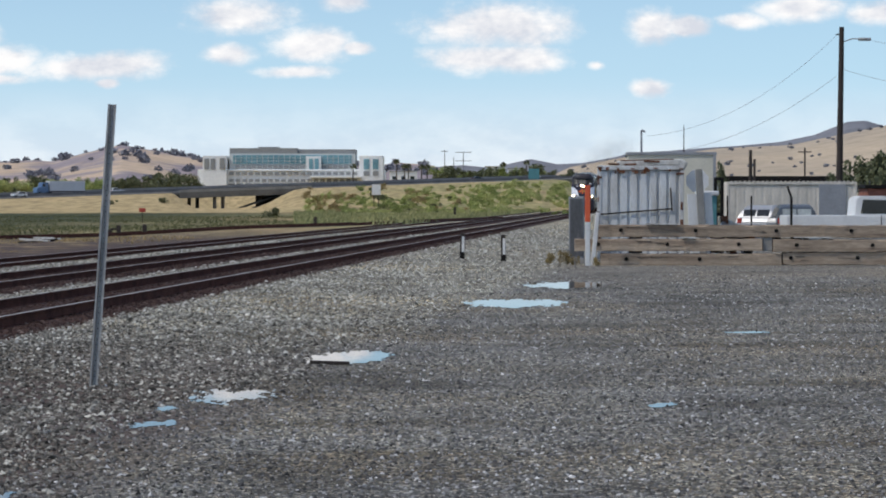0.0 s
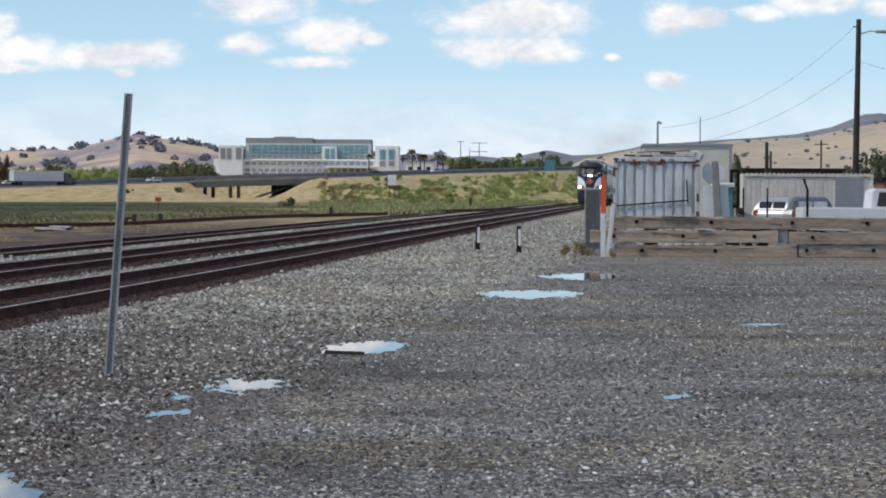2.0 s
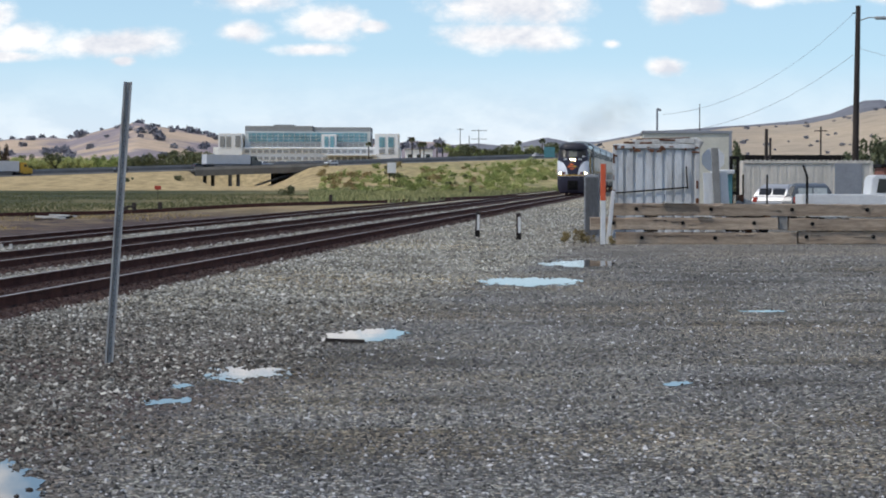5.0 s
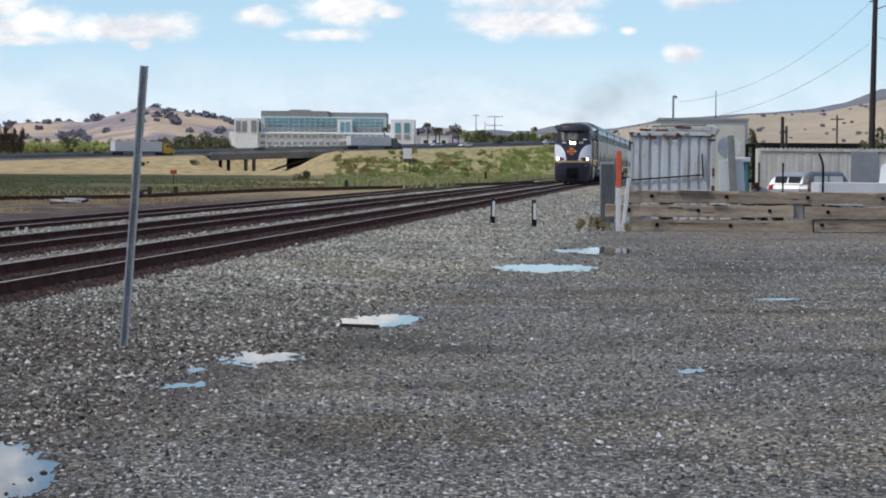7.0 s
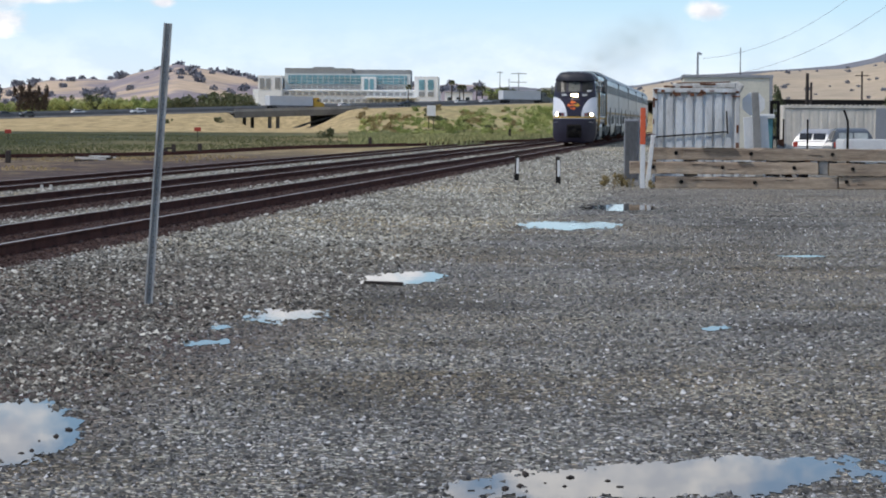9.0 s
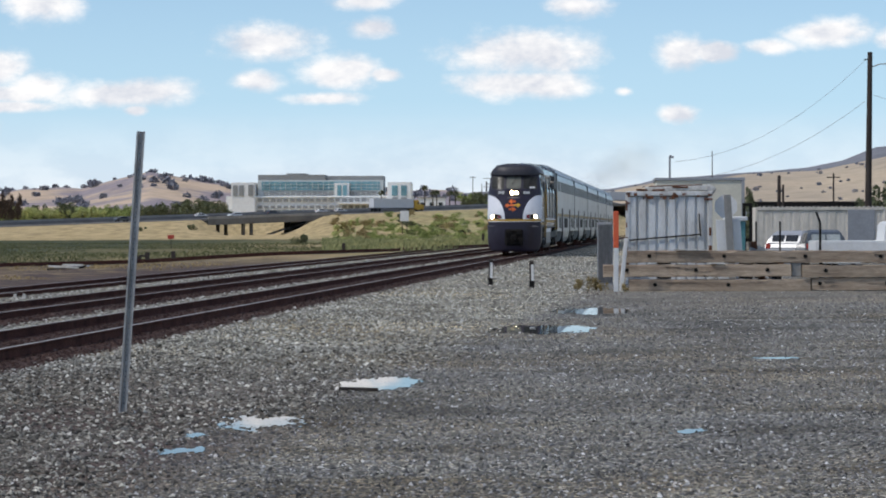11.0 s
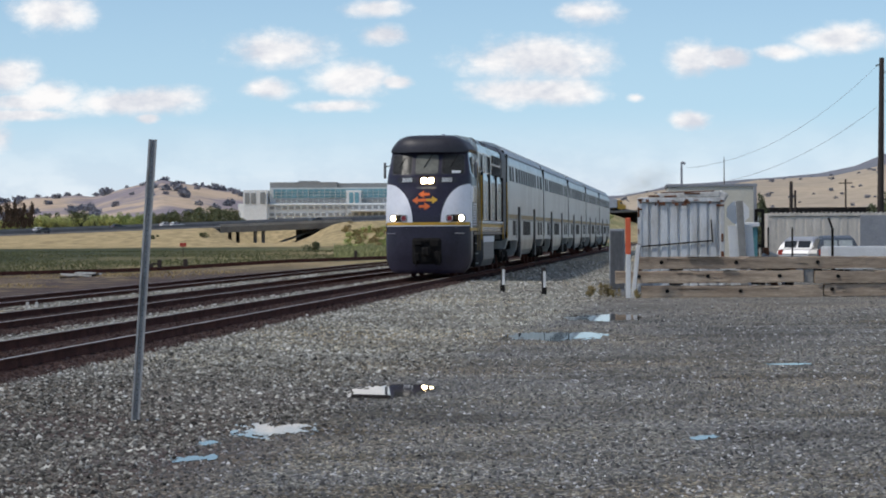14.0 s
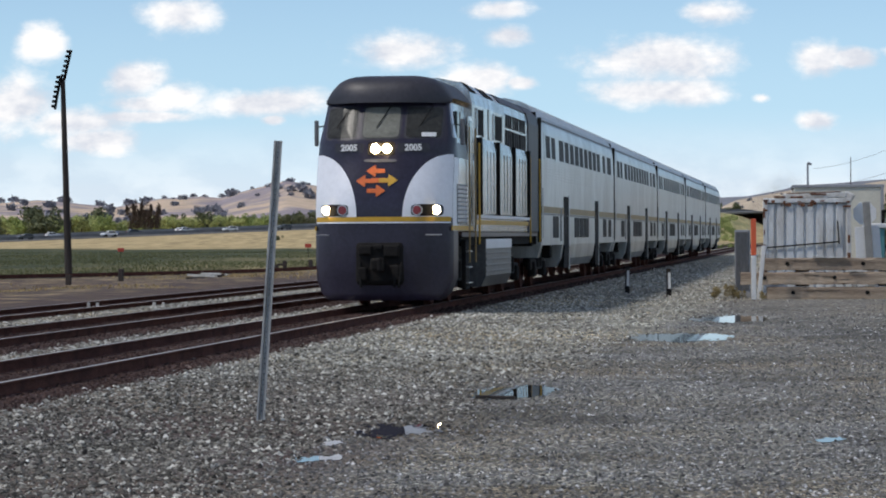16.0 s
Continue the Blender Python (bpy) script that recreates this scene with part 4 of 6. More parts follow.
    part("rear_wall", box((0, L - 0.2, 2.9), (2.7, 0.1, 3.4), 0.03), M_DARK, lo)
    part("underframe", box((0, 9, 1.40), (2.6, 16, 0.26)), M_DARK, lo)
    return lo


def make_car():
    ca = thing("passenger_car", pose(0, 0, 0), "silver bi-level passenger carriage with dark window bands", "train carriage", "carriages of the train")
    L = 25.6
    side = [(1.53, 1.12), (1.53, 3.40), (1.50, 4.08), (1.455, 4.28), (1.37, 4.48), (1.20, 4.68), (0.92, 4.82), (0.5, 4.91)]
    up = [(-x, z) for x, z in side[:1]] + side + [(-x, z) for x, z in side[:0:-1]]
    low = [(-1.30, 0.50), (1.30, 0.50), (1.46, 0.72), (1.525, 1.12), (-1.525, 1.12), (-1.46, 0.72)]
    bm = prism(up, 0, L)
    part("body", bm, M_CAR, ca, "brushed silver body shell")
    part("lower_body", prism(low, 6.0, 19.3), M_CAR, ca, "low-slung silver body between the wheel trucks")
    for y in (0.1, L - 0.7):
        part("skirt_end", prism([(-1.40, 0.80), (1.40, 0.80), (1.5, 1.12), (-1.5, 1.12)], y, y + 0.6), M_CAR, ca)
    part("roof", prism([(-1.40, 4.45), (1.40, 4.45), (1.375, 4.487), (1.205, 4.688), (0.925, 4.828), (0.5, 4.918), (-0.5, 4.918), (-0.925, 4.828), (-1.205, 4.688), (-1.375, 4.487)], 0.05, L - 0.05), M_CARROOF, ca, "pale silver painted roof")
    for k in range(22):
        part("roof_rib", prism([(-1.385, 4.47), (1.385, 4.47), (1.215, 4.695), (0.93, 4.835), (0.5, 4.926), (-0.5, 4.926), (-0.93, 4.835), (-1.215, 4.695)], 0.5 + k * 1.17, 0.54 + k * 1.17), M_CARROOF, ca)
    tilt = 2.5
    for s in (-1, 1):
        lean = Matrix.Rotation(radians(-tilt * s), 4, "Y")
        part("gutter", box((s * 1.43, L / 2, 4.37), (0.05, L - 0.3, 0.035)), M_GRILLE, ca, "dark riveted gutter line")
        for i in range(6):
            part("flute", box((s * 1.535, L / 2, 2.90 + i * 0.075), (0.022, L - 0.3, 0.035)), M_CAR, ca)
        part("stripe", box((s * 1.533, L / 2, 2.05), (0.012, L - 0.1, 0.17)), M_BRONZE, ca, "muted gold stripe")
        part("stripe", box((s * 1.534, L / 2, 1.93), (0.012, L - 0.1, 0.05)), M_NAVY, ca, "thin navy stripe")
        band = part("window_band", box((s * 1.502, L / 2, 3.70), (0.05, L - 2.0, 0.70), 0.01, lean), M_CAR, ca, "silver upper window band")
        for y0, y1, n in ((1.25, 4.1, 2), (5.0, 19.6, 9), (20.5, 21.8, 1), (22.5, 24.4, 1)):
            step = (y1 - y0) / n
            for i in range(n):
                y = y0 + (i + 0.5) * step
                pn = part("pane", box((s * 1.510, y, 3.70), (0.05, step - 0.30, 0.58), 0.012, lean), M_CARGLASS, band)
                part("pillar", box((s * 1.522, y + step / 2 - 0.02, 3.70), (0.05, 0.24, 0.62), 0.01, lean), M_CAR, pn)
        # flush doors and aprons painted dark for recess shade and dark reflections
        for y, wide in ((7.2, 1.5), (18.0, 1.3)):
            d = part("door", box((s * 1.525, y, 1.46), (0.03, wide, 2.0), 0.012), M_DARK, ca, "flush sliding door darkened like a shaded recess")
            part("door_window", box((s * 1.542, y - 0.30, 1.75), (0.02, wide * 0.26, 0.7), 0.01), M_CARGLASS, d)
            part("door_jamb", box((s * 1.535, y + wide / 2 + 0.08, 1.45), (0.04, 0.12, 2.1), 0.01), M_CAR, d)
            part("door_apron", box((s * 1.45, y, 0.78), (0.10, wide, 0.6), 0.02, Matrix.Rotation(radians(14 * s), 4, "Y")), M_DARK, d)
        for y0, y1, n in ((3.2, 5.0, 1), (9.8, 15.0, 3), (20.6, 22.2, 1), (23.0, 24.4, 1)):
            step = (y1 - y0) / n
            for i in range(n):
                part("lower_window", box((s * 1.53, y0 + (i + 0.5) * step, 1.60), (0.03, step - 0.22, 0.58), 0.02), M_CARGLASS, ca)
        part("side_vent", box((s * 1.532, 5.6, 1.66), (0.03, 0.34, 0.9), 0.01), M_GRILLE, ca)
        part("end_edge", box((s * 1.49, 0.06, 2.8), (0.1, 0.14, 3.2)), M_DARK, ca)
        part("handrail", tube((s * 1.56, 0.3, 1.3), (s * 1.56, 0.3, 2.6), 0.018, seg=6), M_CHROME, ca)
    part("end_wall", box((0, 0.0, 2.85), (2.8, 0.12, 3.4), 0.03), M_DARK, ca)
    part("diaphragm", box((0, -0.15, 2.9), (1.3, 0.35, 2.2), 0.05), M_DARK, ca, "black gangway bellows")
    bogie(ca, 2.6, 2.6)
    bogie(ca, L - 2.9, 2.6)
    for y in (5.3, L - 5.9):
        part("underfloor_box", box((0, y, 0.95), (2.5, 0.5, 0.4), 0.03), M_DARK, ca)
    return ca


loco = make_locomotive()
cars = [make_car()]
for i in range(4):
    cars.append(copy_thing(cars[0], pose(0, 0, 0)))
loco.scale.z = 1.03
for ob in cars:
    ob.scale.z = 1.115
NOSE_AT_END, SPEED = 53.6, 17.5


def motions():
    times = [0, 0.1] + [0.5 * i for i in range(1, 32)] + [15.9, 16.0]
    for k, ob in enumerate([loco] + cars):
        back = 0.0 if k == 0 else 17.95 + 25.95 * (k - 1)
        walk(ob, [(t, pose(*on_track(NOSE_AT_END + SPEED * (16 - t) + back, 9.45, RAIL_TOP), 0, 0, -math.degrees(TRACK))) for t in times])
    def lag(t):
        return 0.0 if t < 8 else 38.0 * (t - 8) * min(1.0, (t - 8) / 3)

    walk(smoke, [(t, pose(*on_track(NOSE_AT_END + SPEED * (16 - t) + lag(t), 9.45, RAIL_TOP), 0, 0, -math.degrees(TRACK))) for t in times])
    for ob, place in ROAD_USERS:
        walk(ob, [(t, place(t)) for t in times])

ROAD_USERS = []


# ---- the yard ----
def make_timbers():
    # start and end along the row, height of the underside, bolts
    rows = [(4.25, 9.12, 0.0, (4.94, 6.91)), (9.16, 16.2, 0.0, (9.07 + 0.3, 11.17, 13.4, 15.4)), (3.56, 8.60, 0.385, (4.18, 6.04, 7.96)),
            (8.90, 16.2, 0.39, (9.52, 11.56, 13.7, 15.6)), (4.10, 16.2, 0.775, (4.79, 6.80, 8.98, 11.0, 13.1, 15.2))]
    for i, (x0, x1, z, bolts) in enumerate(rows):
        ob = thing("timber_beam", pose(0, 67.7 + random.uniform(-0.04, 0.04), z, 0, random.uniform(-0.15, 0.15), 0), "large weathered timber beam stacked in a yard barrier", "timber beam", "stacked barrier timbers")
        rng = random.Random(70 + i)
        bm = bmesh.new()
        n = int((x1 - x0) / 0.22)
        rings = []
        for k in range(n + 1):
            x = x0 + (x1 - x0) * k / n
            e1 = [rng.uniform(-0.012, 0.012) for _ in range(8)]
            chip = rng.random() < 0.07
            c = 0.05 if chip else 0.014
            rings.append([bm.verts.new((x, y + e1[q], h + e1[-q])) for q, (y, h) in enumerate(((c, 0.0), (0.36, 0.0), (0.36, 0.325), (c, 0.325), (0.0, 0.325 - c), (0.0, c * 0.6)))])
        for a1, b1 in zip(rings, rings[1:]):
            for q in range(6):
                bm.faces.new((a1[q], a1[(q + 1) % 6], b1[(q + 1) % 6], b1[q]))
        bm.faces.new(rings[0]), bm.faces.new(rings[-1])
        bmesh.ops.recalc_face_normals(bm, faces=bm.faces)
        part("beam", bm, M_TIMBER, ob)
        for x in bolts:
            part("bolt_hole", tube((x, -0.022, 0.18), (x, 0.05, 0.18), 0.055, seg=10), M_DARK, ob)
        for k in range(3):
            x, h = rng.uniform(x0 + 0.4, x1 - 0.9), rng.uniform(0.08, 0.27)
            part("split", box((x, -0.004, h), (rng.uniform(0.2, 0.6), 0.02, 0.006), 0.0, Matrix.Rotation(radians(rng.uniform(-1.5, 1.5)), 4, "Y")), M_DARK, ob)
    for x in (5.2, 7.4, 9.9, 12.5, 15.0):
        for z in (0.345, 0.735):
            ob = part("spacer_block", box((x, 67.9, z + 0.02), (0.35, 0.3, 0.062), 0.004), M_TIE)
            tagged(ob, "thin dark wooden spacer between stacked beams", "wood block", "barrier spacers")
    for x, w, z in ((9.95, 1.0, 0.735), (6.6, 0.38, 0.735), (5.9, 0.9, 1.10), (13.6, 0.7, 0.735)):
        ob = part("batten", box((x, 67.70, z + 0.018), (w, 0.10, 0.032), 0.004), M_DIRTYWHITE)
        tagged(ob, "thin whitewashed batten lying on stacked beams", "batten", "pale battens")
    ob = part("concrete_block", box((8.75, 67.92, 0.57), (0.26, 0.3, 0.37), 0.02), M_CONCRETE)
    tagged(ob, "pale concrete block wedged between timber ends", "block")


def corrugated(w, h, pitch, depth, x0=0.0):
    """A trapezoid-ribbed wall in x-z, facing -y."""
    bm = bmesh.new()
    xs, n = [], int(round(w / pitch))
    for i in range(n):
        a1 = i * pitch
        xs += [(a1, 0), (a1 + pitch * 0.62, 0), (a1 + pitch * 0.67, depth), (a1 + pitch * 0.90, depth)]
    xs.append((n * pitch, 0))
    lo = [bm.verts.new((x0 + x, y, 0)) for x, y in xs]
    hi = [bm.verts.new((x0 + x, y, h)) for x, y in xs]
    for i in range(len(xs) - 1):
        bm.faces.new((lo[i], lo[i + 1], hi[i + 1], hi[i]))
    return bm


def make_container(name, m, w, d, h, pitch, paint, label, ribs=True):
    ob = thing(name, m, label, "shipping container")
    part("body", box((w / 2, d / 2 + 0.07, h / 2), (w - 0.06, d - 0.14, h - 0.06)), paint, ob)
    end = part("ribbed_wall", corrugated(w - 0.24, h - 0.3, (w - 0.24) / round((w - 0.24) / pitch), 0.060 if ribs else 0.014, 0.12), paint, ob)
    end.matrix_basis = pose(0, -0.005, 0.15)
    for x in (0.06, w - 0.06):
        part("corner_post", box((x, 0.04, h / 2), (0.12, 0.14, h), 0.015), paint, ob)
        part("corner_post", box((x, d - 0.04, h / 2), (0.12, 0.14, h), 0.015), paint, ob)
    part("bottom_rail", box((w / 2, 0.0, 0.075), (w, 0.12, 0.15), 0.015), paint, ob)
    part("top_rail", box((w / 2, 0.0, h - 0.06), (w - 0.24, 0.11, 0.12), 0.015), paint, ob)
    part("roof_panel", box((w / 2, d / 2, h - 0.01), (w - 0.1, d - 0.1, 0.05), 0.01), paint, ob)
    return ob


def make_yard():
    c = make_container("shipping_container", pose(4.33, 70.6, 0.10, 0, 0, -4.8), 2.42, 6.06, 2.62, 0.275, M_BOXPAINT, "pale grey shipping container with a rusty top edge")
    for x0, x1, z in ((0.02, 0.5, 2.55), (0.30, 0.62, 2.67), (0.75, 1.1, 2.66), (1.9, 2.40, 2.52), (1.3, 1.75, 2.74), (2.2, 2.42, 2.40), (0.0, 0.13, 2.3)):
        part("rust_flange", box(((x0 + x1) / 2, 0.05, z), (x1 - x0, 0.2, 0.05), 0.01, Matrix.Rotation(radians(random.uniform(-2, 2)), 4, "Y")), M_RUST, c, "bent rusty flange")
    part("bent_top_sheet", box((1.42, 0.06, 2.70), (1.75, 0.18, 0.16), 0.03, Matrix.Rotation(radians(-1.5), 4, "Y")), M_DIRTYWHITE, c, "dented off-white roof edge")
    part("bent_top_sheet", box((2.36, 0.1, 2.66), (0.28, 0.2, 0.26), 0.05, Matrix.Rotation(radians(28), 4, "Y")), M_DIRTYWHITE, c, "bent corner sheet")
    part("rust_flange", box((1.4, 0.05, 2.785), (1.5, 0.16, 0.03), 0.01, Matrix.Rotation(radians(-1.5), 4, "Y")), M_RUST, c)
    rng = random.Random(9)
    for k in range(16):
        x, w = rng.uniform(0.05, 2.3), rng.uniform(0.04, 0.22)
        part("rust_patch", box((x, -0.062, rng.uniform(2.42, 2.60)), (w, 0.012, rng.uniform(0.02, 0.10)), 0.004), M_RUST, c, "flaking rust patch")
    for k in range(9):
        part("rust_patch", box((rng.choice((0.03, 0.06, 2.36)), -0.036, rng.uniform(0.4, 2.5)), (rng.uniform(0.03, 0.09), 0.012, rng.uniform(0.05, 0.3)), 0.004), M_RUST, c)
    part("strap_bar", tube((0.1, -0.05, 1.26), (2.1, -0.05, 1.42), 0.02, seg=8), M_DARK, c)
    part("pipe", tube((2.09, -0.06, 1.36), (2.05, -0.06, 2.0), 0.02, seg=8), M_DARK, c)
    make_container("storage_container", pose(13.2, 117.0, 0.0), 6.06, 2.44, 2.60, 0.42, M_BEIGE, "beige steel storage container with a scalloped top edge", False)
    for k in range(28):
        ob = part("roof_clip", box((13.4 + k * 0.21, 116.96, 2.63), (0.09, 0.06, 0.06), 0.01), M_BEIGE)
        tagged(ob, "small beige clip along a container roof edge", "roof clip", "roof clips")
    ob = part("grey_door", box((18.1, 116.97, 1.35), (1.25, 0.08, 2.3), 0.01), M_GREYDOOR)
    tagged(ob, "plain grey steel door panel on a storage container", "door")
    # tall pale shed behind the containers
    sh = thing("shed", pose(9.55, 130.0, 0, 0, 0, -3), "cream walled shed with a flat dark-trimmed roof", "shed")
    part("wall", box((2.25, 3.0, 2.05), (4.5, 6.0, 4.1), 0.02), M_CREAM, sh)
    part("roof_trim", box((2.25, 3.0, 4.17), (4.64, 6.14, 0.16), 0.02), M_GREYDOOR, sh, "dark grey roof trim")
    part("corner_trim", box((4.46, -0.02, 2.05), (0.16, 0.1, 4.1), 0.01), M_GREYDOOR, sh)
    # leaning slabs, white tank, teal bin
    for x, w, h, lean, k, look_of in ((6.99, 0.27, 1.93, -3, M_WHITE, "white painted board"), (7.22, 0.20, 2.62, -3.5, M_CONCRETE, "tall grey weathered board"), (7.42, 0.30, 1.96, -4, M_WHITE, "white painted board")):
        b = thing("leaning_panel", pose(x, 70.2 if k is M_WHITE else 70.05, 0, 0, lean, 0), look_of + " leaning beside a container", "board", "leaning boards")
        part("board", box((0.06, 0, h / 2), (w, 0.06, h), 0.01), k, b)
    b = thing("octagonal_sign", pose(7.14, 70.6, 0), "octagonal white sign panel behind a leaning board", "sign")
    bm = bmesh.new()
    bmesh.ops.create_cone(bm, cap_ends=True, segments=8, radius1=0.34, radius2=0.34, depth=0.03, matrix=pose(0, 0, 2.30, 90, 0, 0) @ pose(0, 0, 0, 0, 0, 22.5))
    part("panel", bm, M_WHITE, b)
    part("stake", box((0.02, 0.05, 1.1), (0.09, 0.05, 2.2), 0.008), M_TIE, b)
    b = thing("site_cabin", pose(8.35, 79.0, 0), "small teal site cabin with a pale roof", "cabin")
    part("wall", box((0, 0.6, 0.95), (0.5, 1.2, 1.9), 0.02), M_TEAL, b)
    part("roof", box((0, 0.6, 1.98), (0.62, 1.4, 0.14), 0.03), M_WHITE, b)
    for x, z, s in ((8.75, 0.5, 0.6), (9.15, 0.7, 0.5), (9.5, 0.45, 0.5), (9.9, 0.4, 0.4)):
        b = thing("scrap_heap", pose(x, 80.0, 0), "heap of rusty scrap metal and boxes", "scrap", "scrap heaps")
        for i in range(9):
            bm = box((random.uniform(-s, s) * 0.5, random.uniform(-0.3, 0.3), random.uniform(0.1, z * 2)), (random.uniform(0.1, 0.4), 0.3, random.uniform(0.1, 0.4)), 0.01, Matrix.Rotation(random.uniform(-0.5, 0.5), 4, "Y"))
            part("scrap_piece", bm, random.choice([M_RUST, M_DARK, M_DARK, M_DIRTYWHITE, M_GREYDOOR]), b)
    # dark mast with climbing weeds, and a low dark warehouse beyond
    b = thing("loader_mast", pose(8.98, 82.0, 0), "dark steel loader mast standing among scrap", "mast")
    for x in (-0.1, 0.12):
        part("upright", box((x, 0, 1.25), (0.1, 0.12, 2.5), 0.01), M_DARK, b)
    for z in (0.6, 1.3, 2.0, 2.45):
        part("crossbar", box((0.01, 0, z), (0.32, 0.1, 0.1), 0.01), M_DARK, b)
    b = thing("warehouse", pose(41.0, 300.0, 0), "low dark-roofed warehouse behind the yard", "warehouse")
    part("wall", box((0, 6, 2.0), (15.0, 12, 4.0), 0.05), M_GREYDOOR, b)
    part("roof", box((0, 6, 4.3), (15.8, 12.8, 0.7), 0.1), M_DARK, b, "dark flat roof")
    # steel post with a bent top
    f = thing("fence_post", pose(11.15, 80.5, 0), "galvanised fence post with a bent top", "fence post")
    bm = tube((0, 0, 0), (0, 0, 1.85), 0.04)
    add_tube(bm, (0, 0, 1.85), (-0.13, 0, 2.2), 0.035)
    part("pipe", bm, M_DARK, f)
    for x in (10.3, 9.5):
        f = thing("fence_post", pose(x, 84.0, 0), "thin dark fence post in the yard", "fence post")
        part("pipe", tube((0, 0, 0), (0, 0, 1.9), 0.03), M_DARK, f)
    # lineside cabinet and marker posts
    cb = thing("signal_cabinet", pose(3.72, 70.0, 0, 0, 0, -5), "grey metal lineside cabinet", "cabinet")
    part("body", box((0, 0, 0.95), (0.42, 0.4, 1.82), 0.02), M_GREYDOOR, cb)
    part("plinth", box((0, 0, 0.05), (0.46, 0.44, 0.14), 0.01), M_CONCRETE, cb)
    part("door", box((0, -0.205, 1.0), (0.36, 0.02, 1.6), 0.008), M_GRILLE, cb)
    mk = thing("marker_post", pose(3.86, 67.1, 0), "orange-topped white utility marker post", "marker post")
    part("post", box((0, 0, 0.62), (0.13, 0.05, 1.24), 0.015), M_WHITE, mk)
    part("cap", box((0, 0, 1.66), (0.14, 0.06, 0.98), 0.015), M_ORANGE, mk, "faded orange upper half")
    mk = thing("marker_post", pose(4.0, 67.35, 0, 0, 6, 0), "short white marker stake", "marker post")
    part("post", box((0, 0, 0.72), (0.11, 0.05, 1.44), 0.015), M_WHITE, mk)


def make_litter():
    p = thing("scrap_board", pose(-1.20, 26.62, 0.012, 0, 2, 4), "short weathered board lying at a puddle edge", "board")
    part("board", box((0, 0, 0.02), (0.42, 0.07, 0.035), 0.006), M_TIE, p)
    rng = random.Random(21)
    spots = [(-0.168, 13.6), (-0.176, 13.7), (-0.183, 13.5), (-0.171, 14.0), (-0.19, 13.0), (-0.186, 13.1), (0.01, 12.0), (0.02, 12.1), (0.03, 12.3), (0.004, 11.9), (0.028, 12.0), (0.05, 12.0), (0.04, 12.6), (0.012, 12.4), (0.1, 13.2), (0.045, 12.2)]
    for b0, d in spots:
        s = rng.uniform(0.012, 0.028)
        bm = bmesh.new()
        bmesh.ops.create_icosphere(bm, subdivisions=1, radius=1.0)
        for v in bm.verts:
            v.co *= rng.uniform(0.75, 1.2)
        o = part("stone", bm, M_TIE)
        o.matrix_basis = Matrix.LocRotScale((b0 * d, d, s * 0.2), Euler((0, 0, rng.uniform(0, 6))), (s, s * 0.8, s * 0.6))
        tagged(o, "wet dark stone standing in a puddle", "stone", "puddle stones")


def make_signpost():
    """A U-channel steel post with punched holes."""
    p = thing("sign_post", pose(-3.275, 23.55, 0.0, -2, 3.7, 0), "bare leaning galvanised U-channel sign post", "sign post")
    o = [(-0.040, 0.0), (-0.024, 0.0), (-0.016, 0.030), (0.016, 0.030), (0.024, 0.0), (0.040, 0.0), (0.040, 0.005), (0.027, 0.005), (0.019, 0.036), (-0.019, 0.036), (-0.027, 0.005), (-0.040, 0.005)]
    bm = bmesh.new()
    lo = [bm.verts.new((x, y - 0.02, -0.05)) for x, y in o]
    hi = [bm.verts.new((x, y - 0.02, 2.66)) for x, y in o]
    n = len(o)
    for i in range(n):
        bm.faces.new((lo[i], lo[(i + 1) % n], hi[(i + 1) % n], hi[i]))
    bm.faces.new(hi)
    bmesh.ops.recalc_face_normals(bm, faces=bm.faces)
    part("channel", bm, M_GALV, p)
    bm = bmesh.new()
    for i in range(52):
        add_tube(bm, (0, 0.0, 0.1 + i * 0.05), (0, 0.0095, 0.1 + i * 0.05), 0.004, seg=6)
    tagged(part("punched_holes", bm, M_DARK, p), kind="stuff")


def make_stubs():
    for b, d, h, lean in ((0.0076, 74.5, 0.72, 1), (0.0241, 71.5, 0.72, -1)):
        p = spot(b, d)
        s = thing("clearance_stub", pose(p.x, p.y, gz_at(p.x, p.y), 0, lean, 0), "short white-painted rusty steel stub post", "stub post", "lineside stubs")
        part("post", box((0, 0.02, h / 2 + 0.06), (0.13, 0.08, h - 0.12), 0.01), M_POLE, s)
        part("white_plate", box((0.02, -0.026, h / 2 + 0.08), (0.075, 0.012, h - 0.22), 0.003), M_WHITE, s, "white painted face")
        part("cap", box((0, 0, h), (0.12, 0.09, 0.10), 0.01), M_POLE, s, "dark weathered cap")
        part("foot", box((0, 0, 0.10), (0.14, 0.11, 0.22), 0.01), M_DARK, s)


# ---- vehicles in the yard ----
def wheel_part(parent, x, y, r=0.34):
    w = part("wheel", tube((x, y - 0.1, r), (x, y + 0.1, r), r, seg=20), M_TYRE, parent)
    part("rim", tube((x, y - 0.11, r), (x, y - 0.06, r), r * 0.6, seg=16), M_CHROME, w)


def profile_body(outline, y0, y1, bevel=0.03):
    bm = prism(outline, y0, y1)
    bmesh.ops.bevel(bm, geom=[e for e in bm.edges if e.calc_length() > 0.05], offset=bevel, segments=2, affect="EDGES")
    return bm


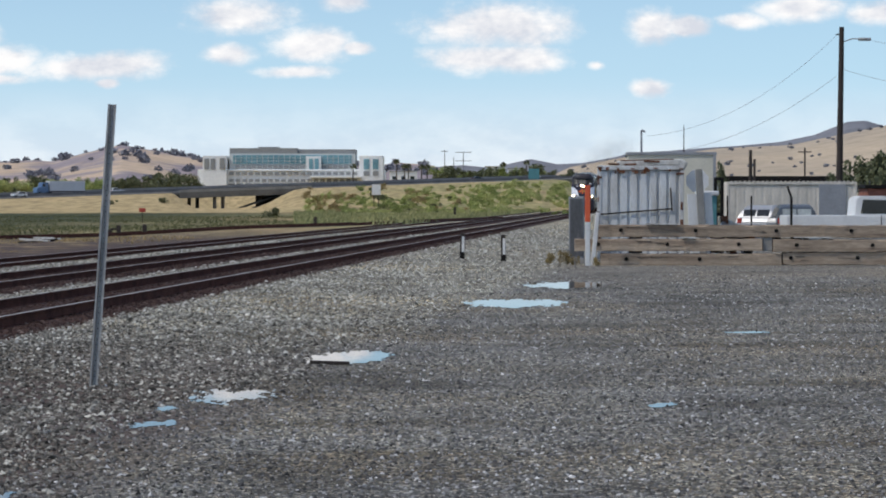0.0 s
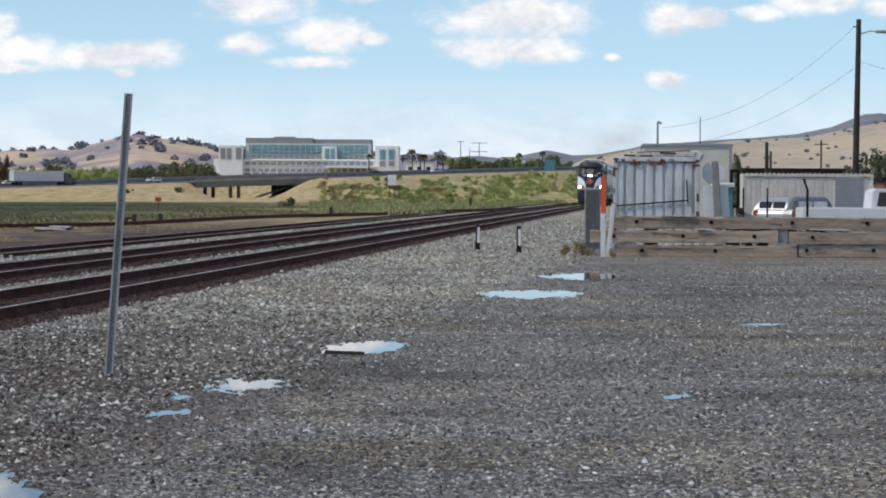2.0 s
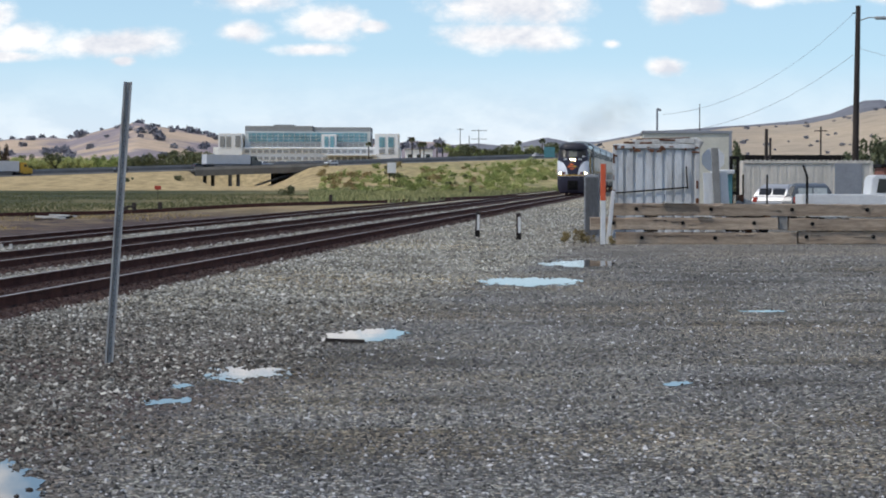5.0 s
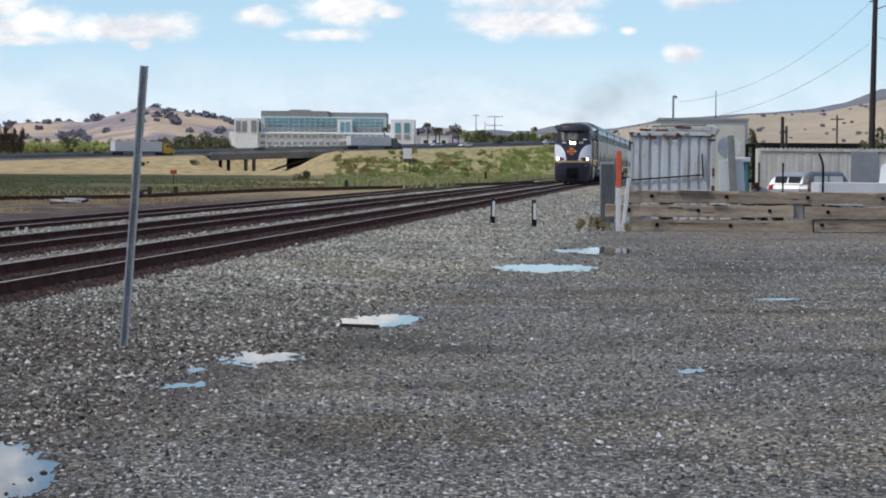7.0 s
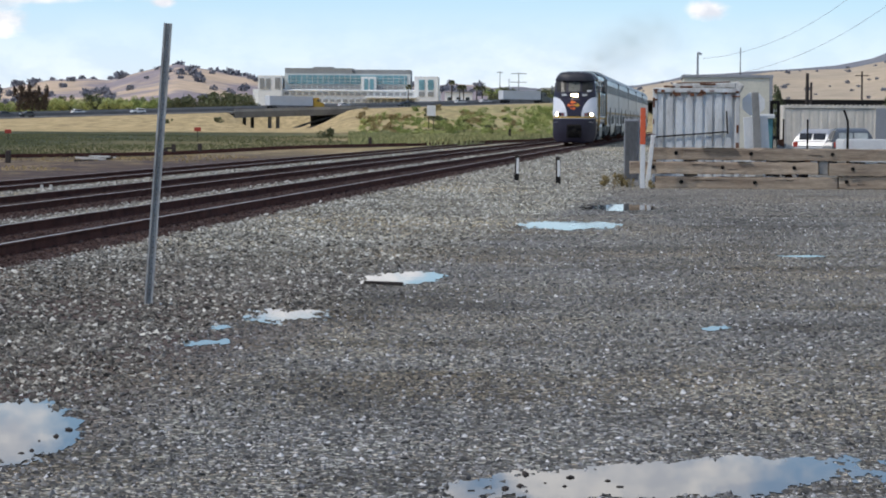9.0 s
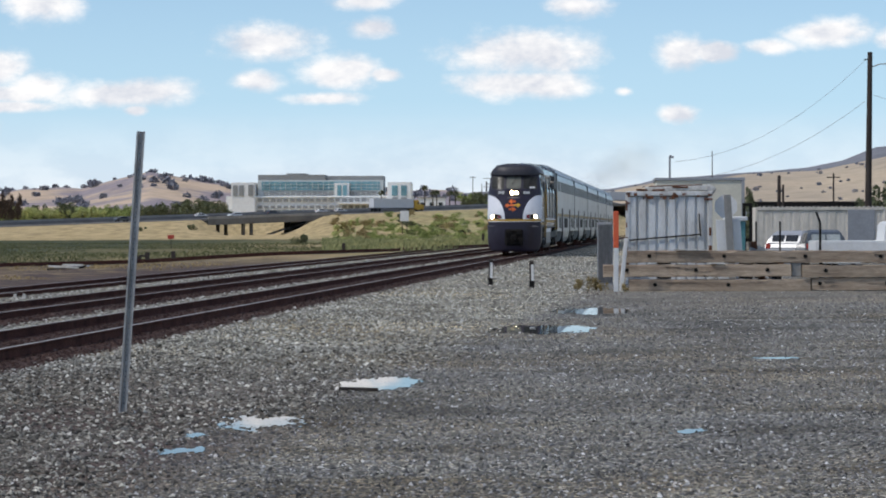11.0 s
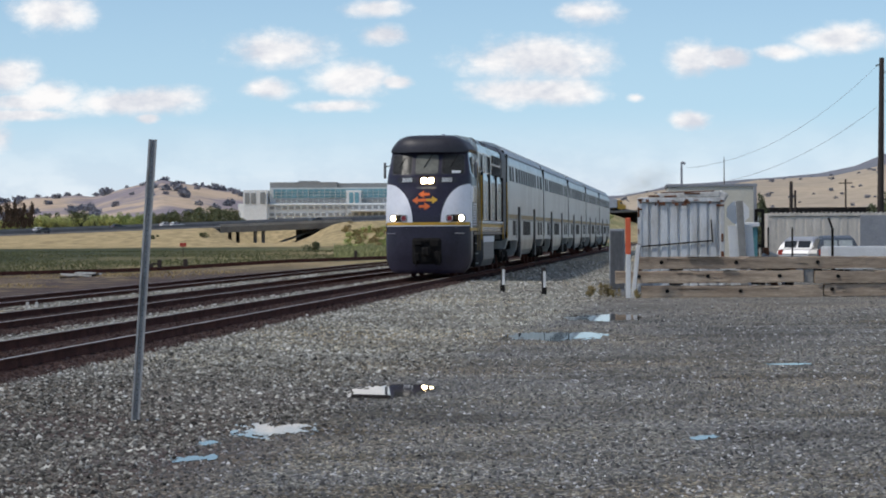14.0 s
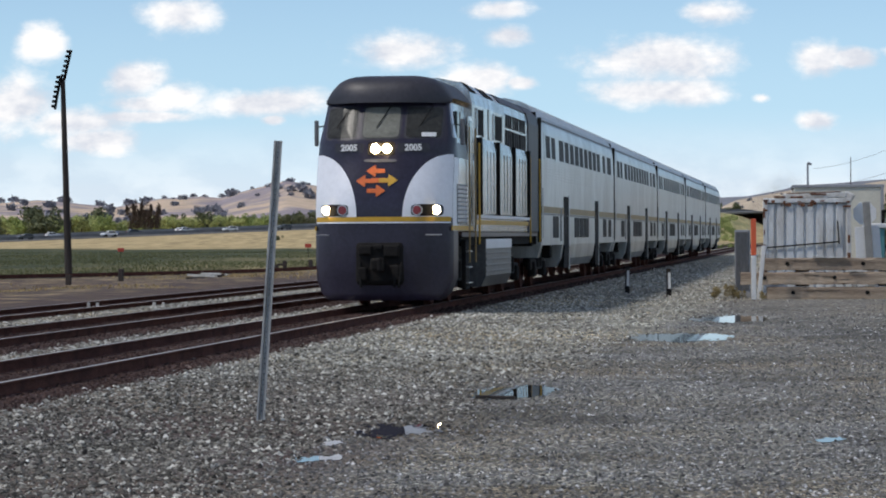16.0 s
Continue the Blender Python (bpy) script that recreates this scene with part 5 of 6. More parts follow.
def make_pickup(m, paint, label):
    v = thing("pickup_truck", m, label, "pickup truck")
    part("body", profile_body([(-2.7, 0.55), (2.75, 0.5), (2.8, 0.95), (2.6, 1.12), (1.35, 1.2), (-0.35, 1.25), (-2.7, 1.25)], -0.95, 0.95), paint, v)
    part("cab", profile_body([(-0.42, 1.2), (1.55, 1.2), (0.80, 1.84), (0.55, 1.90), (-0.22, 1.90), (-0.36, 1.8)], -0.82, 0.82), paint, v)
    part("side_window", profile_body([(-0.22, 1.30), (1.20, 1.30), (0.66, 1.76), (-0.14, 1.78)], -0.835, 0.835, 0.01), M_GLASS, v)
    part("door_seam", box((0.45, -0.955, 0.95), (0.02, 0.02, 0.6)), M_DARK, v)
    for x in (-1.75, 1.75):
        wheel_part(v, x, -0.8, 0.38)
        wheel_part(v, x, 0.8, 0.38)
    part("bumper", box((-2.78, 0, 0.62), (0.12, 1.8, 0.2), 0.03), M_CHROME, v)
    part("mirror", box((0.95, -1.02, 1.32), (0.12, 0.12, 0.2), 0.02), M_DARK, v)
    return v


def make_suv(m, paint, label, glass=M_GLASS):
    v = thing("parked_car", m, label, "car", "parked cars")
    part("body", profile_body([(-2.1, 0.4), (2.15, 0.4), (2.2, 0.78), (1.9, 0.95), (0.95, 1.02), (-2.05, 1.05), (-2.2, 0.8)], -0.88, 0.88, 0.05), paint, v)
    def narrowed(bm):
        for q in bm.verts:
            q.co.y *= 1 - 0.26 * max(0.0, q.co.z - 1.0) / 0.56
        return bm
    part("cabin", narrowed(profile_body([(-2.08, 1.0), (1.15, 1.0), (0.45, 1.44), (0.15, 1.54), (-0.5, 1.59), (-1.2, 1.57), (-1.6, 1.48), (-1.9, 1.30)], -0.86, 0.86, 0.06)), paint, v)
    for y0, y1 in ((-0.885, -0.80), (0.80, 0.885)):
        for a1, b1 in ((-1.70, -0.72), (-0.64, 0.72)):
            part("side_window", narrowed(profile_body([(a1, 1.06), (b1, 1.06), (min(b1, 0.34), 1.44), (max(a1, -1.42), 1.46)], y0, y1, 0.008)), M_GLASS, v)
    for y in (-0.31, 0.31):
        part("rear_window", box((-1.93, y, 1.24), (0.03, 0.56, 0.34), 0.01, Matrix.Rotation(radians(28), 4, "Y")), glass, v)
    part("windshield", box((0.82, 0, 1.25), (0.03, 1.3, 0.55), 0.01, Matrix.Rotation(radians(-57), 4, "Y")), M_GLASS, v)
    part("bumper", box((-2.16, 0, 0.52), (0.12, 1.66, 0.2), 0.04), paint, v)
    for x in (-1.35, 1.35):
        wheel_part(v, x, -0.78)
        wheel_part(v, x, 0.78)
    for s in (-1, 1):
        part("tail_light", box((-2.13, s * 0.72, 0.9), (0.1, 0.2, 0.22), 0.02), M_RED, v)
    return v


M_CARSILVER = mat("silver_car_paint", (0.40, 0.41, 0.43), 0.3, 0.15, 0.08, 1.0, 9.0, 0.02, coat=0.5)
M_CARGREY = mat("dark_car_paint", (0.07, 0.085, 0.10), 0.35, 0.2, 0.1, 1.0, 9.0, 0.02, coat=0.5)
# pale colour stands in for daylight showing through the rear window
M_BACKLITGLASS = mat("backlit_window_glass", (0.36, 0.40, 0.40), 0.15, 0, 0.2, 1.5, 10.0, 0.0)
M_CARBLUE = mat("blue_car_paint", (0.08, 0.16, 0.30), 0.35, 0.2, 0.1, 1.0, 9.0, 0.02, coat=0.5)

# ---- poles and wires ----
def make_wire(a1, b1, sag, r=0.010, beads=False, name="overhead_wire"):
    a1, b1 = Vector(a1), Vector(b1)
    bm = bmesh.new()
    n = 26
    pts = [a1.lerp(b1, i / n) - Vector((0, 0, sag * 4 * (i / n) * (1 - i / n))) for i in range(n + 1)]
    for p, q in zip(pts, pts[1:]):
        add_tube(bm, p, q, r, seg=5)
    if beads:
        for i in range(n * 3):
            k = i / 3
            j = int(k)
            p = pts[j].lerp(pts[min(n, j + 1)], k - j)
            add_box(bm, p, (0.032, 0.032, 0.032))
    ob = part(name, bm, M_WIRE)
    return tagged(ob, "thin sagging overhead cable between poles", "cable", "overhead cables")


def make_poles():
    up = thing("utility_pole", pose(20.45, 130.0, 0, 0, 0.7, 0), "tall dark wooden utility pole with a street lamp", "utility pole")
    part("shaft", tube((0, 0, -0.3), (0, 0, 10.7), 0.19, 0.125, 14), M_POLE, up)
    bm = tube((0, 0, 9.9), (0.55, 0, 10.1), 0.03, seg=8)
    add_tube(bm, (0.55, 0, 10.1), (0.95, 0, 10.1), 0.03, seg=8)
    arm = part("lamp_arm", bm, M_GALV, up)
    bm = box((1.2, 0, 10.08), (0.66, 0.28, 0.16), 0.06)
    part("lamp_head", bm, M_GALV, arm, "grey cobra-head street lamp", True)
    part("insulator", tube((-0.3, 0, 10.3), (0, 0, 10.35), 0.03, seg=6), M_DARK, up)
    rp = thing("service_mast", pose(10.33, 131.0, 4.2), "thin roof mast carrying a service cable", "mast")
    part("pipe", tube((0, 0, 0), (0, 0, 1.2), 0.06, 0.05, 8), M_GREYDOOR, rp)
    part("head", tube((0, 0, 1.2), (0.2, 0, 1.12), 0.06, seg=8), M_GREYDOOR, rp)
    make_wire((20.3, 130, 10.25), (10.6, 131, 5.1), 1.1, 0.006, True)
    make_wire((20.3, 130, 8.15), (13.6, 140, 4.6), 0.55, 0.007, True)
    make_wire((20.7, 130, 8.5), (28, 128, 7.2), 0.3, 0.010)
    make_wire((21.8, 130, 10.05), (30, 126, 9.2), 0.3, 0.008)
    for px, top, d in ((1328, 266, 160.0), (1424, 262, 300.0), (1210, 222, 200.0), (1335, 282, 220.0)):
        p = spot((px - 784) / F0, d, (355 - top) / F0)
        t = thing("service_pole", pose(p.x, p.y, 0), "distant dark wooden service pole", "utility pole", "distant poles")
        part("shaft", tube((0, 0, 0), (0, 0, p.z), 0.16 if px == 1328 else 0.07 if px == 1210 else 0.1, 0.1 if px != 1210 else 0.03, 8), M_POLE, t)
        if px == 1424:
            part("crossarm", box((0, 0, p.z - 0.5), (1.6, 0.12, 0.12), 0.01), M_POLE, t)
    # floodlight mast in the field
    fm = thing("floodlight_mast", pose(-27.5, 127.0, -0.3, 0, -1.4, 0), "tall dark mast with slanted floodlight racks", "floodlight mast")
    part("shaft", tube((0, 0, 0), (0, 0, 10.2), 0.20, 0.12, 12), M_POLE, fm)
    for a1, b1 in (((-0.45, 0, 8.6), (-0.05, -0.2, 10.3)), ((0.0, 0.1, 9.9), (0.5, -0.1, 11.6))):
        rk = part("lamp_rack", tube(a1, b1, 0.07, seg=8), M_DARK, fm)
        for i in range(7):
            p = Vector(a1).lerp(Vector(b1), (i + 0.5) / 7)
            part("lamp", box(p + Vector((-0.1, -0.12, 0.04)), (0.16, 0.2, 0.14), 0.03), M_DARK, rk)


def make_field_things():
    for px, top, bot in ((210, 398, 417), (195, 404, 416), (256, 398, 416), (558, 390, 405), (805, 372, 392), (-180, 420, 438), (-85, 410, 432)):
        d = F0 * 2.0 / (bot - 355)
        p = spot((px - 784) / F0, d)
        z = gz_at(p.x, p.y)
        f = thing("wooden_post", pose(p.x, p.y, z), "short dark wooden post at the field edge", "post", "field posts")
        part("post", box((0, 0, (bot - top) / F0 * d / 2), (0.24, 0.2, (bot - top) / F0 * d), 0.03), M_POLE, f)
    f = thing("railing", pose(-18.65, 143, gz_at(-18.65, 143)), "low dark timber rail at the field edge", "railing")
    part("rail", box((0, 0, 0.40), (0.5, 0.14, 0.12), 0.02), M_POLE, f)
    part("sleeper", box((0, 0.1, 0.06), (0.9, 0.3, 0.14), 0.02), M_POLE, f)
    for px, py, d in ((252, 372, 230.0), (-85, 378, 230.0)):
        p = spot((px - 784) / F0, d, (355 - py) / F0)
        z = gz_at(p.x, p.y)
        f = thing("red_marker", pose(p.x, p.y, z), "small red signal target on a thin stake", "signal marker", "red markers")
        part("stake", tube((0, 0, 0), (0, 0, p.z - z), 0.03, seg=6), M_DARK, f)
        part("target", box((0, 0, p.z - z), (0.6, 0.08, 0.35), 0.03), M_RED, f)
    f = thing("plank_pile", pose(-18.2, 113, -0.25, 0, 0, 4), "low pile of grey weathered planks in dry grass", "plank pile")
    for i in range(10):
        part("plank", box((random.uniform(-0.35, 0.45), (i % 4) * 0.22 - 0.4, 0.06 + 0.085 * (i // 3)), (random.uniform(0.8, 1.7), 0.22, 0.085), 0.01, Matrix.Rotation(radians(random.uniform(-4, 4)), 4, "Y") @ Matrix.Rotation(radians(random.uniform(-14, 14)), 4, "Z")), M_TIE if i < 7 else M_DIRTYWHITE, f)
    d = 420.0
    p = spot((666 - 784) / F0, d, (355 - 345) / F0)
    z = gz_at(p.x, p.y)
    f = thing("sign_board", pose(p.x, p.y, z), "plain white sign board on two legs on the bank", "sign")
    part("board", box((0, 0, p.z - z + 0.85), (1.45, 0.08, 1.75), 0.02), M_WHITE, f)
    for x in (-0.4, 0.4):
        part("leg", box((x, 0.06, (p.z - z) / 2), (0.12, 0.1, p.z - z + 0.1)), M_POLE, f)


for x in (-10.8, -12.4):
    pg = thing("track_peg", pose(x, 60.0, gz_at(x, 60.0)), "short pale painted peg beside the far track", "peg", "track pegs")
    for k in (-0.11, 0.11):
        part("post", box((k, 0, 0.055), (0.07, 0.07, 0.13), 0.01), M_DIRTYWHITE, pg)
hut = thing("brick_hut", pose(24.6, 138.0, 0), "small reddish brick hut half hidden by trees", "hut")
part("wall", box((0, 1.5, 1.2), (2.6, 3.0, 2.4), 0.02), mat("red_brick", (0.33, 0.13, 0.09), 0.9, 0, 0.3, 1.5, 16.0, 0.3), hut)
part("roof", box((0, 1.5, 2.5), (2.9, 3.3, 0.2), 0.03), M_DARK, hut, "dark flat roof")
make_timbers()
make_yard()
make_signpost()
make_litter()
make_stubs()
make_pickup(pose(14.2, 85.0, 0), M_WHITE, "white pickup truck parked in the yard")
make_suv(pose(14.65, 113.0, -0.05, 0, 0, 66), M_CARSILVER, "silver-white hatchback parked in the yard")
make_suv(pose(14.72, 106.0, 0.0, 0, 0, 88), M_CARGREY, "dark grey car parked in the yard, rear glass painted pale like light through it", M_BACKLITGLASS)
make_poles()
make_field_things()


# ---- plants ----
def leaf_mat(name, c1, c2):
    return grains(name, [(0.0, c1), (0.6, tuple((a1 + b1) / 2 for a1, b1 in zip(c1, c2))), (1.0, c2)])


M_LEAF = leaf_mat("green_leaves", (0.19, 0.24, 0.075), (0.42, 0.47, 0.17))
M_LEAFDARK = leaf_mat("dark_leaves", (0.085, 0.10, 0.055), (0.20, 0.21, 0.11))
M_LEAFPALE = leaf_mat("pale_leaves", (0.33, 0.37, 0.13), (0.58, 0.59, 0.26))
M_LEAFDRY = leaf_mat("dry_leaves", (0.23, 0.175, 0.08), (0.46, 0.365, 0.18))
# blue-grey lift in the oak tones stands in for distance haze
M_HAZEOAK = leaf_mat("hazed_oak_leaves", (0.17, 0.18, 0.22), (0.27, 0.275, 0.31))
M_LEAFRUST = leaf_mat("rusty_leaves", (0.06, 0.045, 0.035), (0.14, 0.10, 0.075))
M_BARK = mat("bark", (0.09, 0.07, 0.055), 0.9, 0, 0.35, 2.0, 14.0, 0.5)


def crown_mesh(name, seed, n, size, w, h, base, material, lobes=7):
    """Many small leaf clumps about several lobes, with gaps."""
    rng = np.random.default_rng(seed)
    cen = np.stack([rng.uniform(-0.6, 0.6, lobes) * w, rng.uniform(-0.6, 0.6, lobes) * w, base + h * rng.uniform(0.2, 0.85, lobes)], -1)
    rad = rng.uniform(0.22, 0.45, lobes)
    pick = rng.integers(0, lobes, n)
    d = rng.normal(0, 1, (n, 3))
    d /= np.linalg.norm(d, axis=1)[:, None]
    r = rad[pick] * rng.uniform(0.5, 1.08, n)
    pts = cen[pick] + d * r[:, None] * np.array([w, w, h * 0.8])
    pts[:, 2] = np.maximum(pts[:, 2], base + 0.02)
    a1, b1 = rng.normal(0, 1, (n, 3)), rng.normal(0, 1, (n, 3))
    s = size * rng.uniform(0.6, 1.4, n)[:, None]
    v = np.stack([pts - a1 * s * 0.5, pts + a1 * s * 0.5, pts + b1 * s * 0.6, pts - b1 * s * 0.5], 1)
    f = (np.array([(0, 1, 2), (1, 0, 3)])[None] + 4 * np.arange(n)[:, None, None]).reshape(-1, 3)
    me_ob = raw_mesh(name, v.reshape(-1, 3), f, material)
    me = me_ob.data
    bpy.data.objects.remove(me_ob)
    return me


def make_plant(name, me, m, label, category, group, trunk=None):
    t = thing(name, m, label, category, group)
    c = new("crown", me)
    c.parent = t
    if trunk:
        h, r = trunk
        bm = tube((0, 0, 0), (0, 0, h), r, r * 0.6, 8)
        for k in range(4):
            q = k * 1.6
            add_tube(bm, (0, 0, h * 0.75), (math.cos(q) * h * 0.3, math.sin(q) * h * 0.3, h * 1.15), r * 0.45, r * 0.2, 6)
        part("trunk", bm, M_BARK, t)
    return t


SHRUBS = [crown_mesh("shrub_crown", 40 + i, 1300, 0.055, 1.0, 1.0, 0.0, k) for i, k in enumerate((M_LEAF, M_LEAF, M_LEAFDARK, M_LEAFPALE, M_LEAFDRY))]
TREES = [crown_mesh("tree_crown", 60 + i, 1100, 0.07, 0.9, 1.25, 0.45, k, 12) for i, k in enumerate((M_LEAFDARK, M_LEAF, M_LEAFPALE, M_LEAFDARK, M_LEAFRUST))]


def scaled(p, s, sz=None):
    return Matrix.LocRotScale(p, Euler((0, 0, random.uniform(0, 6.28))), (s, s, sz or s))


def make_shrubs():
    rng = random.Random(5)
    for i in range(380):
        px = rng.uniform(545, 1010)
        py = rng.uniform(330, 382) if px > 780 else rng.uniform(333, 380)
        if px < 800 and py < 352 and rng.random() < 0.75:
            continue
        # walk out until the bank is met
        d = 240.0
        while d < 760 and EYE + (355 - py) / F0 * d > gz_at((px - 784) / F0 * d, d) + 0.05:
            d += 6
        if d >= 760:
            continue
        p = spot((px - 784) / F0, d)
        k = rng.choice([3, 3, 3, 0, 1]) if px > 830 else rng.choice([0, 1, 3, 3, 2, 0, 3, 4]) if px > 620 else rng.choice([0, 3, 4, 4, 1])
        s = rng.uniform(0.5, 1.5) * d / 420
        names = ("green", "green", "dark green", "pale green", "dry brown")
        make_plant("shrub", SHRUBS[k], scaled((p.x, p.y, gz_at(p.x, p.y) - 0.1), s, s * rng.uniform(0.7, 1.0)), names[k] + " rounded shrub on a dry grass bank", "shrub", "bank shrubs")
    for px, py, s in ((200, 362, 1.2), (291, 360, 1.5), (480, 392, 1.4), (345, 345, 1.0)):
        d = 300.0
        while d < 700 and EYE + (355 - py) / F0 * d > gz_at((px - 784) / F0 * d, d) + 0.05:
            d += 5
        p = spot((px - 784) / F0, d)
        make_plant("shrub", SHRUBS[2], scaled((p.x, p.y, gz_at(p.x, p.y) - 0.1), s), "dark green lone shrub in dry grass", "shrub", "bank shrubs")
    for px, top, d, s in ((1278, 295, 150.0, 0.75), (1268, 320, 145.0, 0.7), (1510, 292, 190.0, 2.0), (1545, 285, 185.0, 2.2), (1575, 272, 180.0, 2.4), (1475, 312, 200, 1.2)):
        p = spot((px - 784) / F0, d, (355 - top) / F0)
        make_plant("tree", TREES[0], scaled((p.x, p.y, 0), s, p.z / 1.7), "dark green yard tree with a dense crown", "tree", "yard trees", (0.9, 0.1))


make_shrubs()


def blades(name, seed, n, px, far, keep, lo, hi, wide, material, label):
    """Standing grass: one tapered blade clump each, over a stretch of the plan."""
    rng = np.random.default_rng(seed)
    d = rng.uniform(far[0], far[1], n)
    x = (rng.uniform(px[0], px[1], n) - 784) / F0 * d
    off = d * math.sin(TRACK) - x * math.cos(TRACK)
    thick = np.sin(x * 0.21 + 1.3 * np.sin(d * 0.05)) + np.cos(d * 0.11 + x * 0.07) + rng.normal(0, 0.7, n)
    ok = keep(x, d, off) & (thick > -0.5)
    x, d = x[ok], d[ok]
    n = len(x)
    z = ground_z(x, d)
    h, w = rng.uniform(lo, hi, n), rng.uniform(0.5, 1.2, n) * wide
    lean = rng.normal(0, 0.16, (n, 2)) * h[:, None]
    p = np.stack([x, d, z - 0.03], -1)
    side = np.stack([w, rng.normal(0, 0.4, n) * w, np.zeros(n)], -1)
    top = p + np.stack([lean[:, 0], lean[:, 1], h], -1)
    v = np.stack([p - side, p + side, top + side * 0.7 - np.array([0, 0, 1]) * h[:, None] * 0.12, top - side * 0.2], 1)
    f = np.array([(0, 1, 2, 3)])[None] + 4 * np.arange(n)[:, None, None]
    tagged(raw_mesh(name, v.reshape(-1, 3), f.reshape(-1, 4), material), label, "grass", kind="stuff")


M_REED = leaf_mat("reed_leaves", (0.095, 0.105, 0.048), (0.20, 0.195, 0.095))
M_RANK = leaf_mat("rank_grass", (0.20, 0.215, 0.095), (0.44, 0.43, 0.21))
M_STRAW = leaf_mat("straw_blades", (0.26, 0.19, 0.09), (0.50, 0.38, 0.19))
blades("field_reeds", 3, 45000, (-420, 980), (118, 330), lambda x, d, off: (off + 0.3 * d > 76.5) & (off > 17.5), 0.04, 0.17, 0.05, M_REED, "dark green standing reeds of a damp field")
blades("bank_grass", 4, 26000, (520, 1010), (180, 420), lambda x, d, off: (off > 17.0), 0.15, 0.5, 0.07, M_RANK, "olive rank grass at the foot of a bank")
blades("verge_straw", 5, 12000, (-420, 700), (84, 165), lambda x, d, off: (off > 21.0) & (off + 0.3 * d < 75.5) & (np.sin(d * 0.16 + x * 0.3) > -0.1), 0.03, 0.12, 0.035, M_STRAW, "dry straw tufts on brown dirt")


# ---- far side: road on its bank, bridge, traffic ----
def road_point(px, back=0.0, up=0.0):
    d = road_far(px)
    p = spot((px - 784) / F0, d, road_up(px))
    along = Vector((0.234, 0.15, 0)).normalized()
    side = Vector((-along.y, along.x, 0))
    return p + side * back + Vector((0, 0, up))


M_ROADWALL = mat("road_wall_concrete", (0.30, 0.29, 0.28), 0.9, 0, 0.2, 0.2, 2.0, 0.1)
ROAD_TURN = math.degrees(math.atan2(0.15, 0.19))


def make_road():
    pxs = list(range(-2000, 1901, 20))
    bm = bmesh.new()
    rows = []
    for px in pxs:
        a1, b1 = road_point(px, -2.0), road_point(px, 30.0)
        rows.append([bm.verts.new(q) for q in (a1 - Vector((0, 0, 0.6)), a1, Vector((b1.x, b1.y, a1.z)), Vector((b1.x, b1.y, a1.z - 0.6)))])
    for a1, b1 in zip(rows, rows[1:]):
        for i in range(3):
            bm.faces.new((a1[i], b1[i], b1[i + 1], a1[i + 1]))
    tagged(part("road", bm, M_ASPHALT), "grey asphalt freeway on a low bank", "road", kind="structure")
    for back, h, k, nm in ((14.0, 0.85, M_BRIDGE, "median_barrier"), (29.5, 1.3, M_ROADWALL, "road_wall")):
        bm = bmesh.new()
        rows = []
        for px in pxs:
            q = road_point(px, back)
            q.z = road_point(px).z - 0.05
            s = Vector((0, 0.3, 0))
            rows.append([bm.verts.new(v) for v in (q - s, q - s * 0.4 + Vector((0, 0, h)), q + s * 0.4 + Vector((0, 0, h)), q + s)])
        for a1, b1 in zip(rows, rows[1:]):
            for i in range(3):
                bm.faces.new((a1[i], b1[i], b1[i + 1], a1[i + 1]))
        tagged(part(nm, bm, k), "grey concrete barrier along the freeway", "barrier", kind="structure")
    # bridge over the gap in the bank
    br = thing("overpass", pose(0, 0, 0), "concrete freeway overpass with dark girders", "bridge", kind="structure")
    a1, b1 = road_point(312, -2.5), road_point(546, -2.5)
    d = b1 - a1
    yaw = math.atan2(d.y, d.x)
    rot = Matrix.Rotation(yaw, 4, "Z") @ Matrix.Rotation(-math.atan2(d.z, math.hypot(d.x, d.y)), 4, "Y")
    mid = (a1 + b1) / 2
    nrm = Vector((-math.sin(yaw), math.cos(yaw), 0))
    part("girder", box(mid + nrm * 0.6 - Vector((0, 0, 0.95)), (d.length, 0.8, 1.7), 0.05, rot), M_BRIDGE, br, "dark concrete edge girder")
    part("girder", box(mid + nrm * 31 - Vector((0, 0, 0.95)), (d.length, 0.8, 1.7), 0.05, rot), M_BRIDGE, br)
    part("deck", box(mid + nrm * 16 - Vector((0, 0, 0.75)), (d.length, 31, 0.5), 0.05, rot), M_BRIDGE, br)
    part("parapet", box(mid + nrm * 0.4 + Vector((0, 0, 0.30)), (d.length, 0.3, 0.8), 0.03, rot), M_CONCRETE, br, "paler concrete parapet")
    for f in (0.30, 0.36):
        for k in (3, 15, 27):
            q = a1 + d * f + nrm * k
            part("pier", tube((q.x, q.y, -0.6), (q.x, q.y, q.z - 1.4), 0.55, seg=10), M_BRIDGE, br)
    q2 = road_point(492, -2.5)
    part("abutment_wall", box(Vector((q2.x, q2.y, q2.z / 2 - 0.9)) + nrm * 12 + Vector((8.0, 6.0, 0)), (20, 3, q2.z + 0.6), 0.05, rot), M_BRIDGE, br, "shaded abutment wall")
    # paved slope of the right abutment
    for lo_px, hi_px in ((448, 540), (424, 500)):
        q0, q1 = road_point(lo_px, -2.5), road_point(hi_px, -2.5)
        bm = bmesh.new()
        vs = [bm.verts.new(v) for v in (Vector((q0.x, q0.y, -0.4)), Vector((q1.x, q1.y, q1.z - 1.4)), Vector((q1.x, q1.y, q1.z - 1.4)) + nrm * 3, Vector((q0.x, q0.y, -0.4)) + nrm * 3)]
        bm.faces.new(vs)
